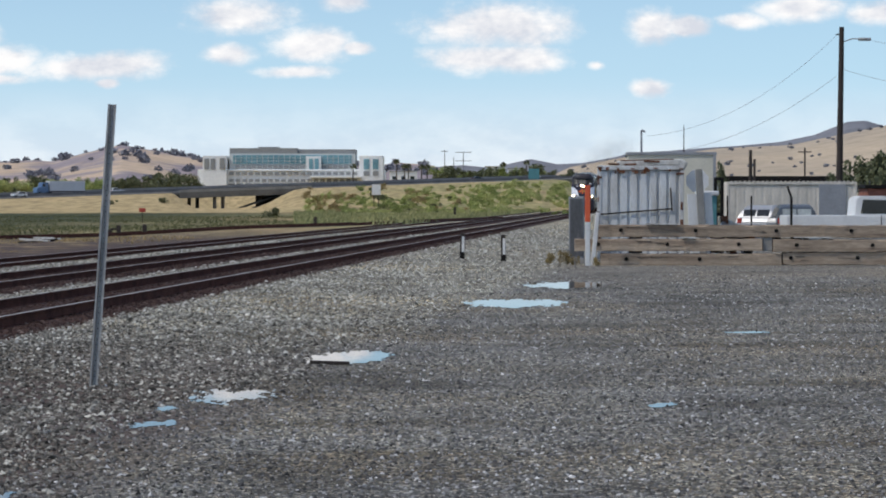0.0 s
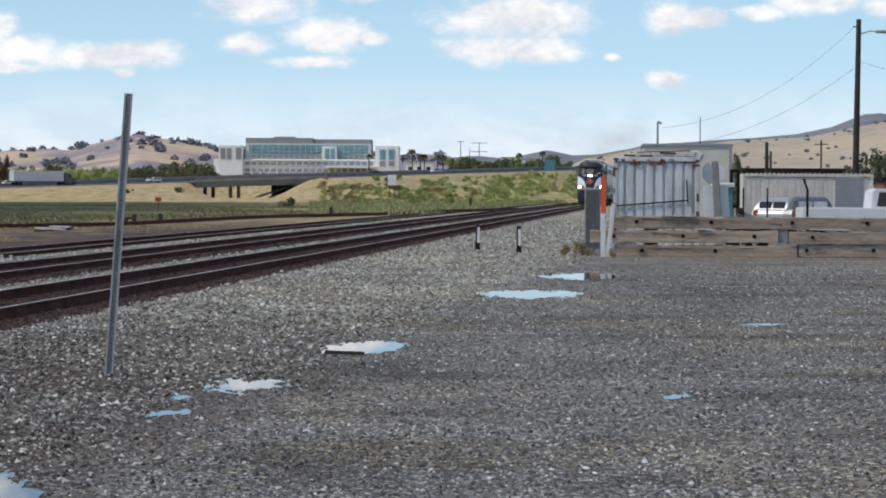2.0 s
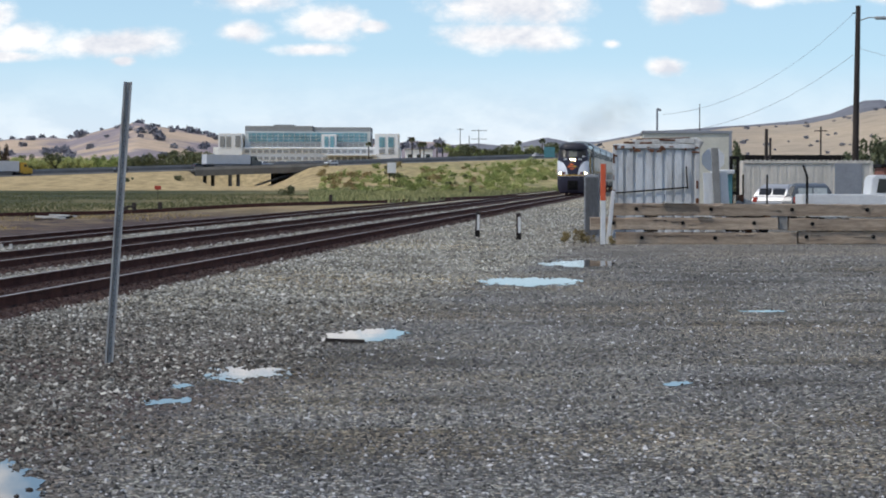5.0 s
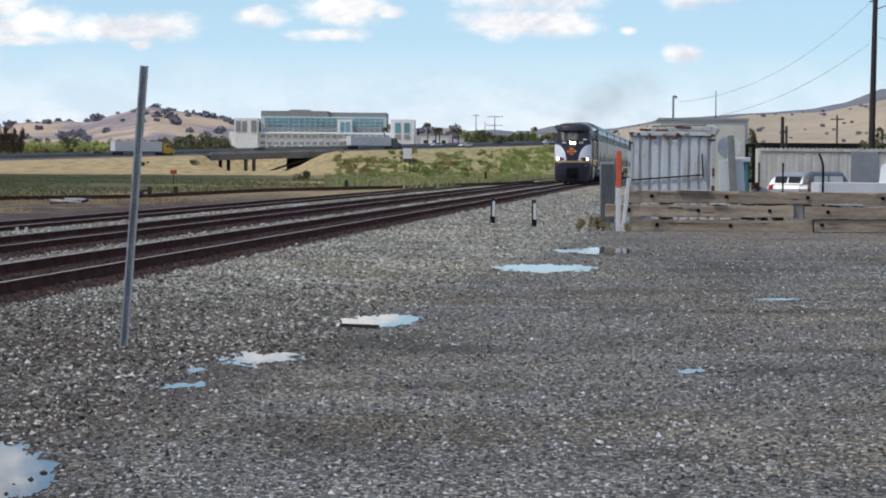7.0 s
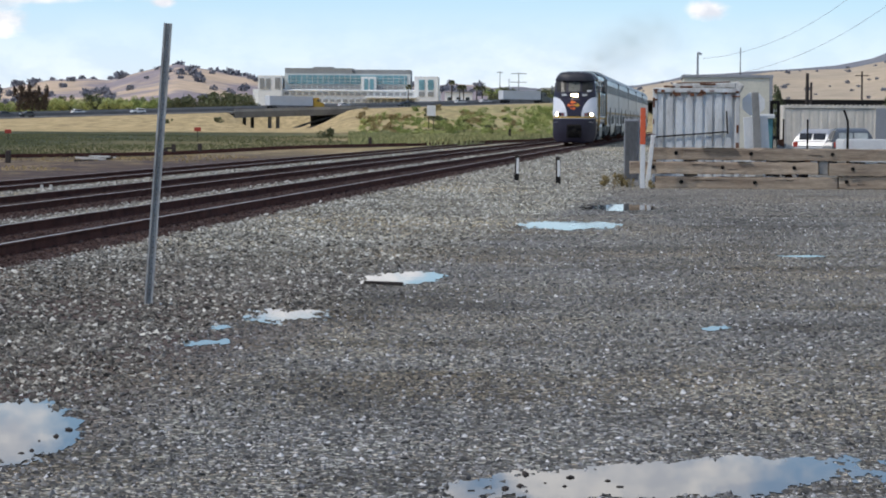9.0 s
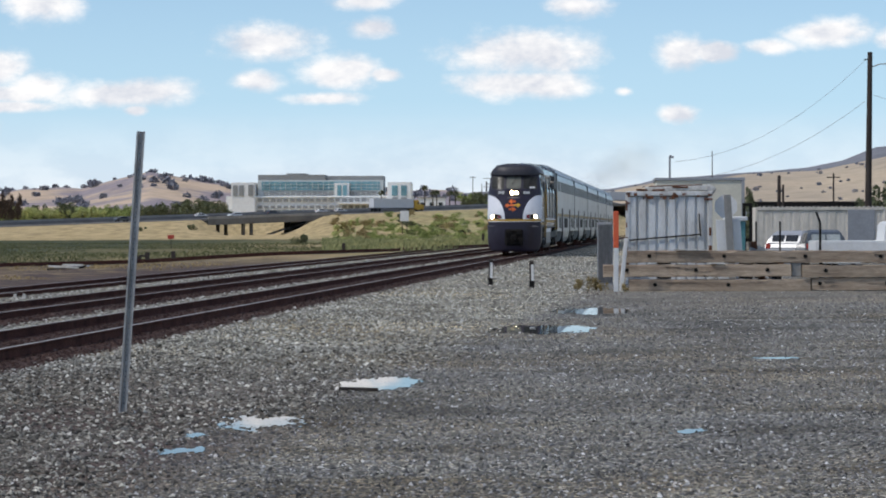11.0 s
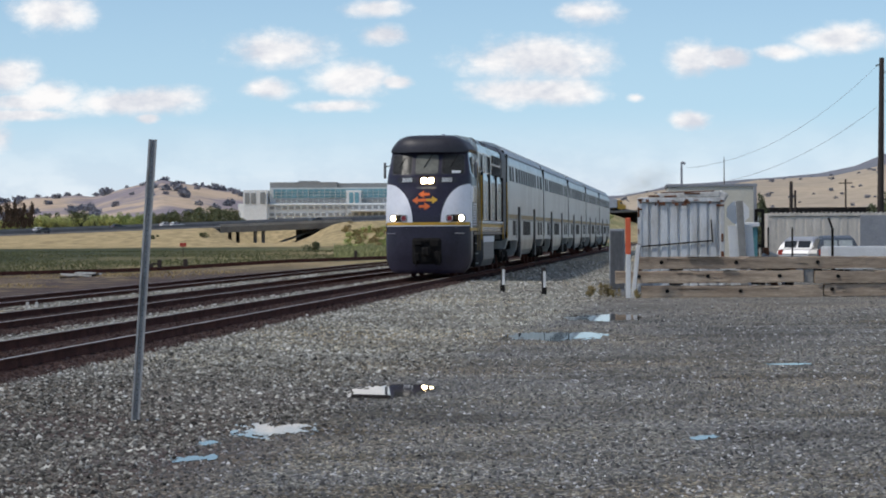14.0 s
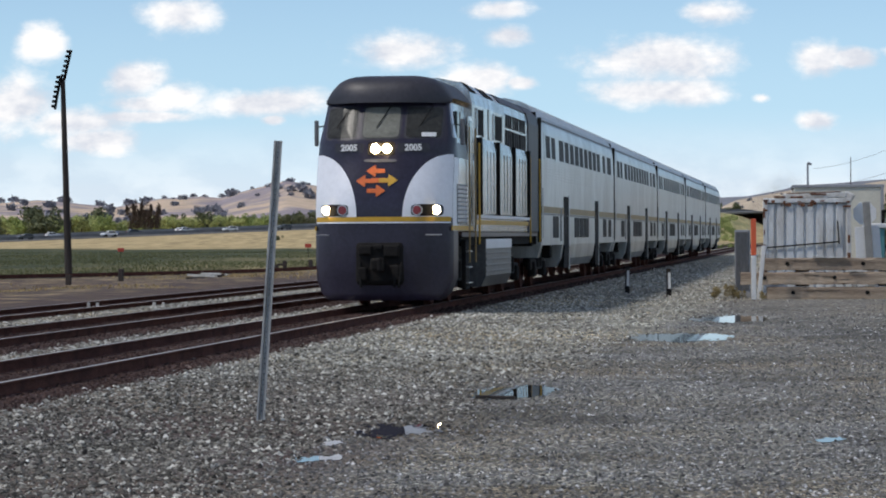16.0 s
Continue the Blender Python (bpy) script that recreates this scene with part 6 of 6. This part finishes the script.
        bmesh.ops.solidify(bm, geom=bm.faces[:], thickness=0.7)
        part("abutment_slope", bm, M_CONCRETE, br, "paved abutment slope")


make_road()
M_TRUCKWHITE = mat("trailer_white", (0.62, 0.63, 0.65), 0.5, 0, 0.06, 0.5, 5.0, 0.02)


def make_truck(cab, long=15.5):
    t = thing("semi_truck", pose(0, 0, 0), "white box semi-trailer truck on the freeway", "truck", "freeway traffic")
    part("trailer", box((long / 2 - 5.25, 0, 2.6), (long, 2.55, 2.85), 0.06), M_TRUCKWHITE, t)
    part("trailer_floor", box((long / 2 - 5.25, 0, 1.1), (long, 2.4, 0.2), 0.03), M_DARK, t)
    part("cab", profile_body([(-9.4, 0.6), (-5.6, 0.6), (-5.6, 3.6), (-7.4, 3.6), (-7.9, 2.3), (-9.3, 2.0)], -1.2, 1.2, 0.08), cab, t, "tractor cab")
    part("cab_window", box((-7.1, 0, 2.75), (0.8, 2.43, 0.7), 0.03), M_GLASS, t)
    for x in (-8.4, -6.0, -4.9, long - 7.5, long - 6.3):
        for y in (-1.05, 1.05):
            part("wheel", tube((x, y - 0.15, 0.5), (x, y + 0.15, 0.5), 0.5, seg=16), M_TYRE, t)
    return t


def on_road(px0, rate, back):
    def place(t):
        px = px0 + rate * t
        q = road_point(px, back)
        q.z = road_point(px).z + 0.02
        return Matrix.Translation(q) @ pose(0, 0, 0, 0, 0, ROAD_TURN + (180 if rate > 0 else 0))
    return place


def make_traffic():
    a1 = make_truck(M_CARGREY)
    b1 = make_truck(M_GOLD)
    c1 = make_truck(M_CARBLUE, 11.5)
    for ob, px0, rate, back in ((a1, -160, 112, 5.0), (b1, -585, 114, 5.0), (c1, 168, -130, 21.0)):
        ROAD_USERS.append((ob, on_road(px0, rate, back)))
    w = make_suv(pose(0, 0, 0), M_WHITE, "white car driving on the freeway")
    d = make_suv(pose(0, 0, 0), M_CARGREY, "dark car driving on the freeway")
    e1 = make_suv(pose(0, 0, 0), M_CARBLUE, "blue car driving on the freeway")
    for c in (w, d, e1):
        c["group"] = "freeway traffic"
    todo = [(w, 38, 105, 1.5), (d, -350, 108, 1.5), (e1, -1700, 100, 1.5)]
    for px0, rate, back, src in ((255, -110, 18.0, w), (-820, 110, 9.0, w), (-1450, 104, 1.5, d), (-1560, 106, 9.0, w), (-1830, 108, 1.5, w), (-1900, 104, 9.0, d), (900, -105, 18.0, d), (1020, -102, 24.0, w), (1500, -104, 18.0, w), (1600, -100, 24.0, d), (1760, -105, 18.0, w), (1680, -100, 21.0, w), (-1020, 108, 1.5, d)):
        todo.append((copy_thing(src, pose(0, 0, 0)), px0, rate, back))
    for ob, px0, rate, back in todo:
        ROAD_USERS.append((ob, on_road(px0, rate, back)))


make_traffic()

# ---- hills ----
M_HILL = mat("dry_hill_grass", (0.55, 0.45, 0.33), 0.95, 0, 0.15, 0.007, 0.06, 0.0, tint=(0.43, 0.36, 0.28), spec=0.1)
# grey-purple patches paint cloud shade over the scrub into the colour
M_SHADEHILL = mat("dry_hill_scrub_shade", (0.62, 0.48, 0.35), 0.95, 0, 0.2, 0.009, 0.07, 0.0, tint=(0.33, 0.285, 0.30), spec=0.1, cut=(0.47, 0.58))
# haze over the far ridge is put into its colour
M_RIDGE = mat("hazy_wooded_ridge", (0.22, 0.225, 0.25), 0.95, 0, 0.2, 0.004, 0.05, 0.0)


def ridge_top(px, table):
    return np.interp(px, [q[0] for q in table], [q[1] for q in table])


LEFT_HILLS = [(-900, 296), (-295, 294), (-235, 289), (-175, 294), (-95, 303), (-15, 289), (60, 285), (95, 288), (150, 273), (215, 258), (262, 268), (310, 278), (360, 283), (420, 290), (520, 298), (660, 296), (700, 289), (760, 292), (800, 305), (860, 320)]
RIGHT_HILLS = [(960, 322), (1010, 300), (1060, 290), (1130, 277), (1200, 276), (1270, 266), (1330, 262), (1400, 258), (1450, 247), (1500, 237), (1568, 224), (1700, 214), (2000, 205)]
MID_RIDGE = [(640, 310), (790, 294), (820, 293), (870, 298), (940, 283), (985, 292), (1030, 290), (1085, 280), (1120, 271), (1180, 268), (1250, 262), (1300, 259), (1380, 252), (1440, 240), (1500, 216), (1530, 214), (1570, 225), (1700, 220)]


def make_hill(name, table, px0, px1, base, top, material, label, seed, lumps):
    """A range whose skyline stands as the table says, rising from base to top metres away."""
    pxs, ts = np.linspace(px0, px1, 260), np.linspace(0, 1.25, 40)
    gp, gt = np.meshgrid(pxs, ts, indexing="ij")
    d = base + (top - base) * gt
    crest = EYE + (355 - ridge_top(gp, table)) / F0 * top
    shape = np.where(gt < 1, smooth01(gt) ** 0.8, 1 - (gt - 1) * 1.5)
    x, y = (gp - 784) / F0 * d, d
    wob = np.array([noise.fractal(Vector((float(a1) / 260, float(b1) / 260, seed)), 0.9, 2.1, 5) for a1, b1 in zip(x.ravel(), y.ravel())]).reshape(x.shape)
    z = crest * shape * (1 + lumps * wob * np.sin(np.pi * np.clip(gt, 0, 1))) - 2 * (gt == 0)
    n, k = gp.shape
    i = np.arange(n * k).reshape(n, k)
    f = np.stack([i[:-1, :-1], i[1:, :-1], i[1:, 1:], i[:-1, 1:]], -1).reshape(-1, 4)
    ob = raw_mesh(name, np.stack([x, y, z], -1).reshape(-1, 3), f, material, smooth=True)
    tagged(ob, label, "hill", kind="structure")
    return pxs, ts, z, base, top


def oaks(name, hill, n, lo, hi, seed, label, material, px_lo=-999, px_hi=9999):
    """Scattered round oaks on a hill, each a cluster of leaf clumps."""
    pxs, ts, z, base, top = hill
    rng = np.random.default_rng(seed)
    vs = []
    made = 0
    while made < n:
        i, j = rng.integers(0, len(pxs)), rng.integers(4, 33)
        if not px_lo < pxs[i] < px_hi:
            continue
        d = base + (top - base) * ts[j]
        k = noise.noise(Vector((pxs[i] / 45.0, float(ts[j]) * 5.0, seed * 3.1)))
        if k < rng.uniform(-0.9, 0.15):
            continue
        made += 1
        c = np.array([(pxs[i] + rng.uniform(-3, 3) - 784) / F0 * d, d, z[i, j]])
        r = rng.uniform(lo, hi)
        q = rng.normal(0, 1, (90, 3))
        q /= np.linalg.norm(q, axis=1)[:, None]
        p = c + q * r * rng.uniform(0.35, 1.0, (90, 1)) * np.array([1.15, 1.0, 0.75]) + np.array([0, 0, r * 0.45])
        a1, b1 = rng.normal(0, 0.17 * r, (90, 3)), rng.normal(0, 0.17 * r, (90, 3))
        vs.append(np.stack([p - a1, p + a1, p + b1, p - b1], 1).reshape(-1, 3))
    v = np.concatenate(vs)
    m = len(v) // 4
    f = (np.array([(0, 1, 2), (1, 0, 3)])[None] + 4 * np.arange(m)[:, None, None]).reshape(-1, 3)
    tagged(raw_mesh(name, v, f, material), label, "trees", kind="stuff")


h1 = make_hill("hill_west", LEFT_HILLS, -900, 860, 1500, 2500, M_SHADEHILL, "dry golden hills dotted with dark oaks", 3.0, 0.22)
h2 = make_hill("hill_east", RIGHT_HILLS, 960, 2000, 1500, 2700, M_HILL, "long dry golden hillside with scattered oaks", 8.0, 0.16)
make_hill("far_ridge", MID_RIDGE, 640, 1700, 3300, 4300, M_RIDGE, "far wooded ridge with haze in its blue-grey colour", 5.0, 0.1)
oaks("hill_oaks", h1, 430, 1.6, 5.2, 4, "dark rounded oaks scattered over dry hills", M_HAZEOAK)
oaks("hillside_oaks", h2, 150, 0.9, 2.6, 9, "sparse dark oaks on a dry hillside", M_HAZEOAK)

# ---- office building beyond the road ----
M_FACADE = mat("pale_facade", (0.90, 0.90, 0.88), 0.7, 0, 0.1, 0.05, 1.0, 0.0)
M_MULLION = mat("grey_wall_panel", (0.62, 0.65, 0.64), 0.7, 0, 0.1, 0.1, 1.0, 0.0)
M_CURTAIN = mat("blue_curtain_glass", (0.20, 0.41, 0.48), 0.15, 0, 0.25, 0.08, 0.6, 0.0)
M_GREYFLOOR = mat("grey_penthouse_panel", (0.30, 0.305, 0.30), 0.7, 0, 0.12, 0.1, 1.0, 0.0)
OFF_D = 1000.0


def make_office():
    ob = thing("office_building", pose(0, 0, 0), "pale modern office building with blue glass bands", "office building")
    k = OFF_D / F0

    def xz(px, py):
        return (px - 784) * k, EYE + (355 - py) * k

    def block(name, px0, px1, py0, py1, y, depth, material, label="", parent=None):
        (x0, z1), (x1, z0) = xz(px0, py0), xz(px1, py1)
        return part(name, box(((x0 + x1) / 2, OFF_D + y + depth / 2, (z0 + z1) / 2), (x1 - x0, depth, z1 - z0), 0.1), material, parent or ob, label)

    block("podium", 350, 680, 300, 345, 0, 30, M_FACADE, "white lower storeys")
    block("main_wall", 405, 628, 272, 300, 3, 26, M_MULLION, "grey upper storeys")
    block("glass_band", 412, 622, 274.5, 290, 2.6, 2, M_CURTAIN, "blue curtain glass band")
    block("penthouse", 405, 525, 262, 272.6, 4, 22, M_GREYFLOOR, "grey rooftop plant storey")
    block("penthouse", 455, 490, 259.5, 263, 6, 18, M_GREYFLOOR)
    block("penthouse", 525, 628, 264, 274, 6, 22, M_GREYFLOOR)
    block("wing", 360, 402, 276, 345, -2, 26, M_FACADE, "pale side wing")
    for px0 in (363, 374):
        block("glass_strip", px0, px0 + 8, 281, 300, -2.3, 2, M_GREYFLOOR)
    block("glass_strip", 390, 399, 280, 300, -2.3, 2, M_GREYFLOOR)
    block("wing", 636, 678, 276, 330, -2, 26, M_FACADE, "pale side wing with tall windows")
    for px0 in (644, 660):
        w = block("tall_window", px0, px0 + 10, 282, 300, -2.3, 2, M_CURTAIN)
        block("tall_window", px0, px0 + 10, 303, 311, -2.3, 2, M_GREYFLOOR)
    block("pavilion", 542, 568, 277, 304, 0.5, 6, M_FACADE, "white framed entrance bay")
    for px0 in (547, 557):
        block("tall_window", px0, px0 + 7, 281, 300, 0.2, 2, M_CURTAIN)
    (x0, z1), (x1, z0) = xz(0, 0), xz(6.4, 4.6)
    me = bpy.data.meshes.new("window")
    bm = box((0, 0, 0), (7.6 * k, 1.0, 5.2 * k), 0.05)
    bm.to_mesh(me)
    bm.free()
    me.materials.append(M_GREYFLOOR)
    for row, (py, px0, px1, y, step) in enumerate(((295.5, 414, 622, 2.9, 9.6), (307.5, 404, 636, -0.1, 11.5), (319.5, 404, 640, -0.1, 11.5))):
        px = px0 + 6
        while px < px1 - 4:
            x, z = xz(px, py)
            share("window", me, ob, pose(x, OFF_D + y, z))
            px += step
    for i in range(22):
        block("mullion", 416 + i * 9.6, 416.7 + i * 9.6, 274.5, 290, 2.3, 0.5, M_MULLION)
    for py in (279.6, 285.0):
        block("transom", 412, 622, py, py + 0.6, 2.3, 0.5, M_MULLION)
    block("ledge", 404, 640, 301.2, 302.8, -0.8, 1.2, M_FACADE)
    for i in range(16):
        block("column", 402 + i * 15.0, 404 + i * 15.0, 322, 345, -1.0, 1.0, M_FACADE)
    block("ground_glass", 404, 640, 325, 332, -0.2, 0.4, M_GREYFLOOR, "dark ground floor glazing")
    block("canopy", 550, 640, 312, 315, -8, 8, M_FACADE)


make_office()


def on_far(px, d):
    p = spot((px - 784) / F0, d)
    return (p.x, p.y, gz_at(p.x, p.y))


def make_far_plants():
    rng = random.Random(11)
    line = []
    for i in range(90):
        px = rng.uniform(-330, 352)
        line.append((px, rng.uniform(314, 334), rng.choice([1, 2, 2, 1, 0]) if px < 190 else rng.choice([0, 0, 3])))
    for px in (5, 18, 30, 95, 110, 128, 145, 165, -120, -150, -20, 10):
        line.append((px, rng.uniform(316, 326), 2))
    for px in range(-14, 200, 8):
        line.append((px, rng.uniform(317, 329), rng.choice([2, 2, 1])))
    for px, top in ((-240, 300), (-228, 303), (-130, 304), (285, 306), (300, 308), (318, 310), (340, 312), (330, 309), (250, 312), (70, 312)):
        line.append((px, top, 0))
    for px in range(770, 1010, 7):
        line.append((px + rng.uniform(-3, 3), rng.uniform(294, 312) - (8 if 925 < px < 960 else 0), rng.choice([0, 0, 3, 1])))
    names = ("dark green", "green", "bright green", "olive")
    for px, top, k in line:
        d = rng.uniform(880, 960)
        p = on_far(px, d)
        h = EYE + (355 - top) / F0 * d - p[2]
        if h < 2:
            continue
        s = h / 1.75
        w = s * rng.uniform(0.9, 1.5) if not -65 < px < -20 else s * 0.6
        make_plant("tree", TREES[k], Matrix.LocRotScale(p, Euler((0, 0, rng.uniform(0, 6.28))), (w, w, s)), names[k] + " broad-crowned tree beyond the freeway", "tree", "freeway trees", (0.75, 0.07))
    for px, top in ((-66, 297), (-54, 294), (-42, 294), (-30, 295), (-20, 297)):
        p = on_far(px, 850)
        s = (EYE + (355 - top) / F0 * 850 - p[2]) / 1.75
        make_plant("tree", TREES[4], Matrix.LocRotScale(p, Euler((0, 0, px)), (s * 0.42, s * 0.42, s)), "tall reddish-brown columnar tree beside the freeway", "tree", "freeway trees", (0.75, 0.07))
    # fan palms
    fm = bmesh.new()
    for i in range(46):
        a1, e1 = rng.uniform(0, 6.28), rng.uniform(-0.7, 1.3)
        tip = Vector((math.cos(a1) * math.cos(e1), math.sin(a1) * math.cos(e1), math.sin(e1)))
        side = Vector((-tip.y, tip.x, 0.2)).normalized() * 0.16
        vs = [fm.verts.new(v) for v in (tip * 0.1, tip * 0.6 + side, tip * 1.0 - Vector((0, 0, 0.25)), tip * 0.6 - side)]
        fm.faces.new(vs)
    fronds = bpy.data.meshes.new("fronds")
    fm.to_mesh(fronds)
    fm.free()
    fronds.materials.append(M_LEAFDARK)
    for px, top in ((702, 283), (716, 291), (723, 291), (746, 292), (756, 292), (625, 291), (-205, 372 - 56), (890, 288), (932, 284)):
        p = on_far(px, 900)
        h = EYE + (355 - top) / F0 * 900 - p[2]
        t = thing("palm_tree", pose(*p), "tall fan palm with a thin trunk", "palm tree", "palms")
        part("trunk", tube((0, 0, 0), (0, 0, h - 0.6), 0.25, 0.18, 8), M_BARK, t)
        c = new("crown", fronds)
        c.parent = t
        c.matrix_basis = Matrix.LocRotScale((0, 0, h - 0.8), None, (1.5, 1.5, 1.5))
    # lattice masts
    for px, top, arms in ((787, 266, 1), (803, 279, 0), (820, 268, 2)):
        p = on_far(px, 940)
        h = EYE + (355 - top) / F0 * 940 - p[2]
        t = thing("power_mast", pose(*p), "thin grey power mast with crossarms", "power mast", "power masts")
        part("shaft", tube((0, 0, 0), (0, 0, h), 0.3, 0.15, 6), M_GREYDOOR, t)
        for i in range(arms):
            part("crossarm", box((0, 0, h - 0.4 - i * 3.2), (6.0 if arms > 1 else 2.4, 0.2, 0.25), 0.02), M_GREYDOOR, t)
    p = on_far(945, 830)
    t = thing("highway_sign", pose(*p), "teal highway sign on posts beside the freeway", "sign")
    z = EYE + (355 - 308) / F0 * 830 - p[2]
    part("panel", box((0, 0, z), (3.6, 0.2, 3.4), 0.05), M_TEAL, t)
    for x in (-1.2, 1.2):
        part("leg", box((x, 0.15, z / 2), (0.2, 0.15, z)), M_GREYDOOR, t)
    # low pale houses
    for px0, px1, top, bot in ((690, 738, 304, 326), (860, 880, 296, 320), (900, 920, 299, 322), (-150, -105, 330, 345)):
        p = on_far((px0 + px1) / 2, 980)
        k = 980 / F0
        h = (bot - top) * k
        t = thing("house", pose(p[0], p[1], EYE + (355 - bot) * k), "low pale building beyond the freeway", "house", "distant houses")
        part("wall", box((0, 4, h / 2 - 2), ((px1 - px0) * k, 8, h + 4), 0.05), M_FACADE, t)
        part("roof", box((0, 4, h + 0.15), ((px1 - px0) * k + 0.8, 8.8, 0.4), 0.05), M_GREYFLOOR, t)
        for i in range(3):
            part("window", box((((i + 0.5) / 3 - 0.5) * (px1 - px0) * k, -0.02, h * 0.5), (1.6, 0.2, 1.3), 0.03), M_GLASS, t)


make_far_plants()

# dry weeds at the end of the timber stack
for x, y, s in ((3.3, 68.6, 0.5), (3.0, 69.2, 0.4), (3.55, 68.0, 0.32), (4.05, 67.2, 0.3)):
    make_plant("weed_clump", SHRUBS[4], scaled((x, y, 0), s * 0.55, s * 0.75), "dry brown weed clump beside a timber barrier", "weeds", "dry weeds")


# ---- exhaust ----
def make_smoke():
    m = bpy.data.materials.new("thin_exhaust")
    m.use_nodes = True
    t = m.node_tree
    p = t.nodes["Principled BSDF"]
    p.inputs["Base Color"].default_value = (0.22, 0.21, 0.20, 1)
    p.inputs["Roughness"].default_value = 1.0
    # denser in the middle of each puff, nothing at its rim
    co = t.nodes.new("ShaderNodeTexCoord")
    flat = node(t, "ShaderNodeMapping", Scale=(1.0, 0.0, 1.0))
    ln = t.nodes.new("ShaderNodeVectorMath")
    ln.operation = "LENGTH"
    t.links.new(co.outputs["Object"], flat.inputs[0]), t.links.new(flat.outputs[0], ln.inputs[0])
    nz = node(t, "ShaderNodeTexNoise", Scale=2.5, Detail=4.0)
    t.links.new(co.outputs["Object"], nz.inputs["Vector"])
    fade = node(t, "ShaderNodeMapRange")
    fade.interpolation_type = "SMOOTHSTEP"
    t.links.new(ln.outputs["Value"], fade.inputs[0])
    fade.inputs[1].default_value, fade.inputs[2].default_value = 0.85, 0.0
    fade.inputs[3].default_value, fade.inputs[4].default_value = 0.0, 0.24
    t.links.new(math_node(t, "MULTIPLY", fade.outputs[0], nz.outputs[0]), p.inputs["Alpha"])
    sm = thing("exhaust_smoke", pose(0, 0, 0), "thin grey diesel exhaust haze over the train", "smoke")
    for k, dx, dz, s in ((0.0, 0.0, 0.0, 0.8), (0.25, 0.8, 0.9, 1.4), (0.45, 1.8, 1.8, 1.8), (0.68, 2.9, 2.6, 2.1), (1.0, 4.6, 3.2, 2.3)):
        bm = bmesh.new()
        bmesh.ops.create_icosphere(bm, subdivisions=4, radius=1.0)
        bmesh.ops.delete(bm, geom=[v for v in bm.verts if v.co.y > 0.02], context="VERTS")
        for v in bm.verts:
            v.co *= 1 + 0.45 * noise.noise(v.co * 1.6 + Vector((k * 31, 0, 0)))
        b = part("puff", bm, m, sm, "", True)
        b.visible_shadow = False
        b.matrix_basis = Matrix.LocRotScale((dx, 8 + 10 * k, 5.4 + dz), None, (s * 1.9, s, s * 1.45))
    return sm


smoke = make_smoke()

motions()
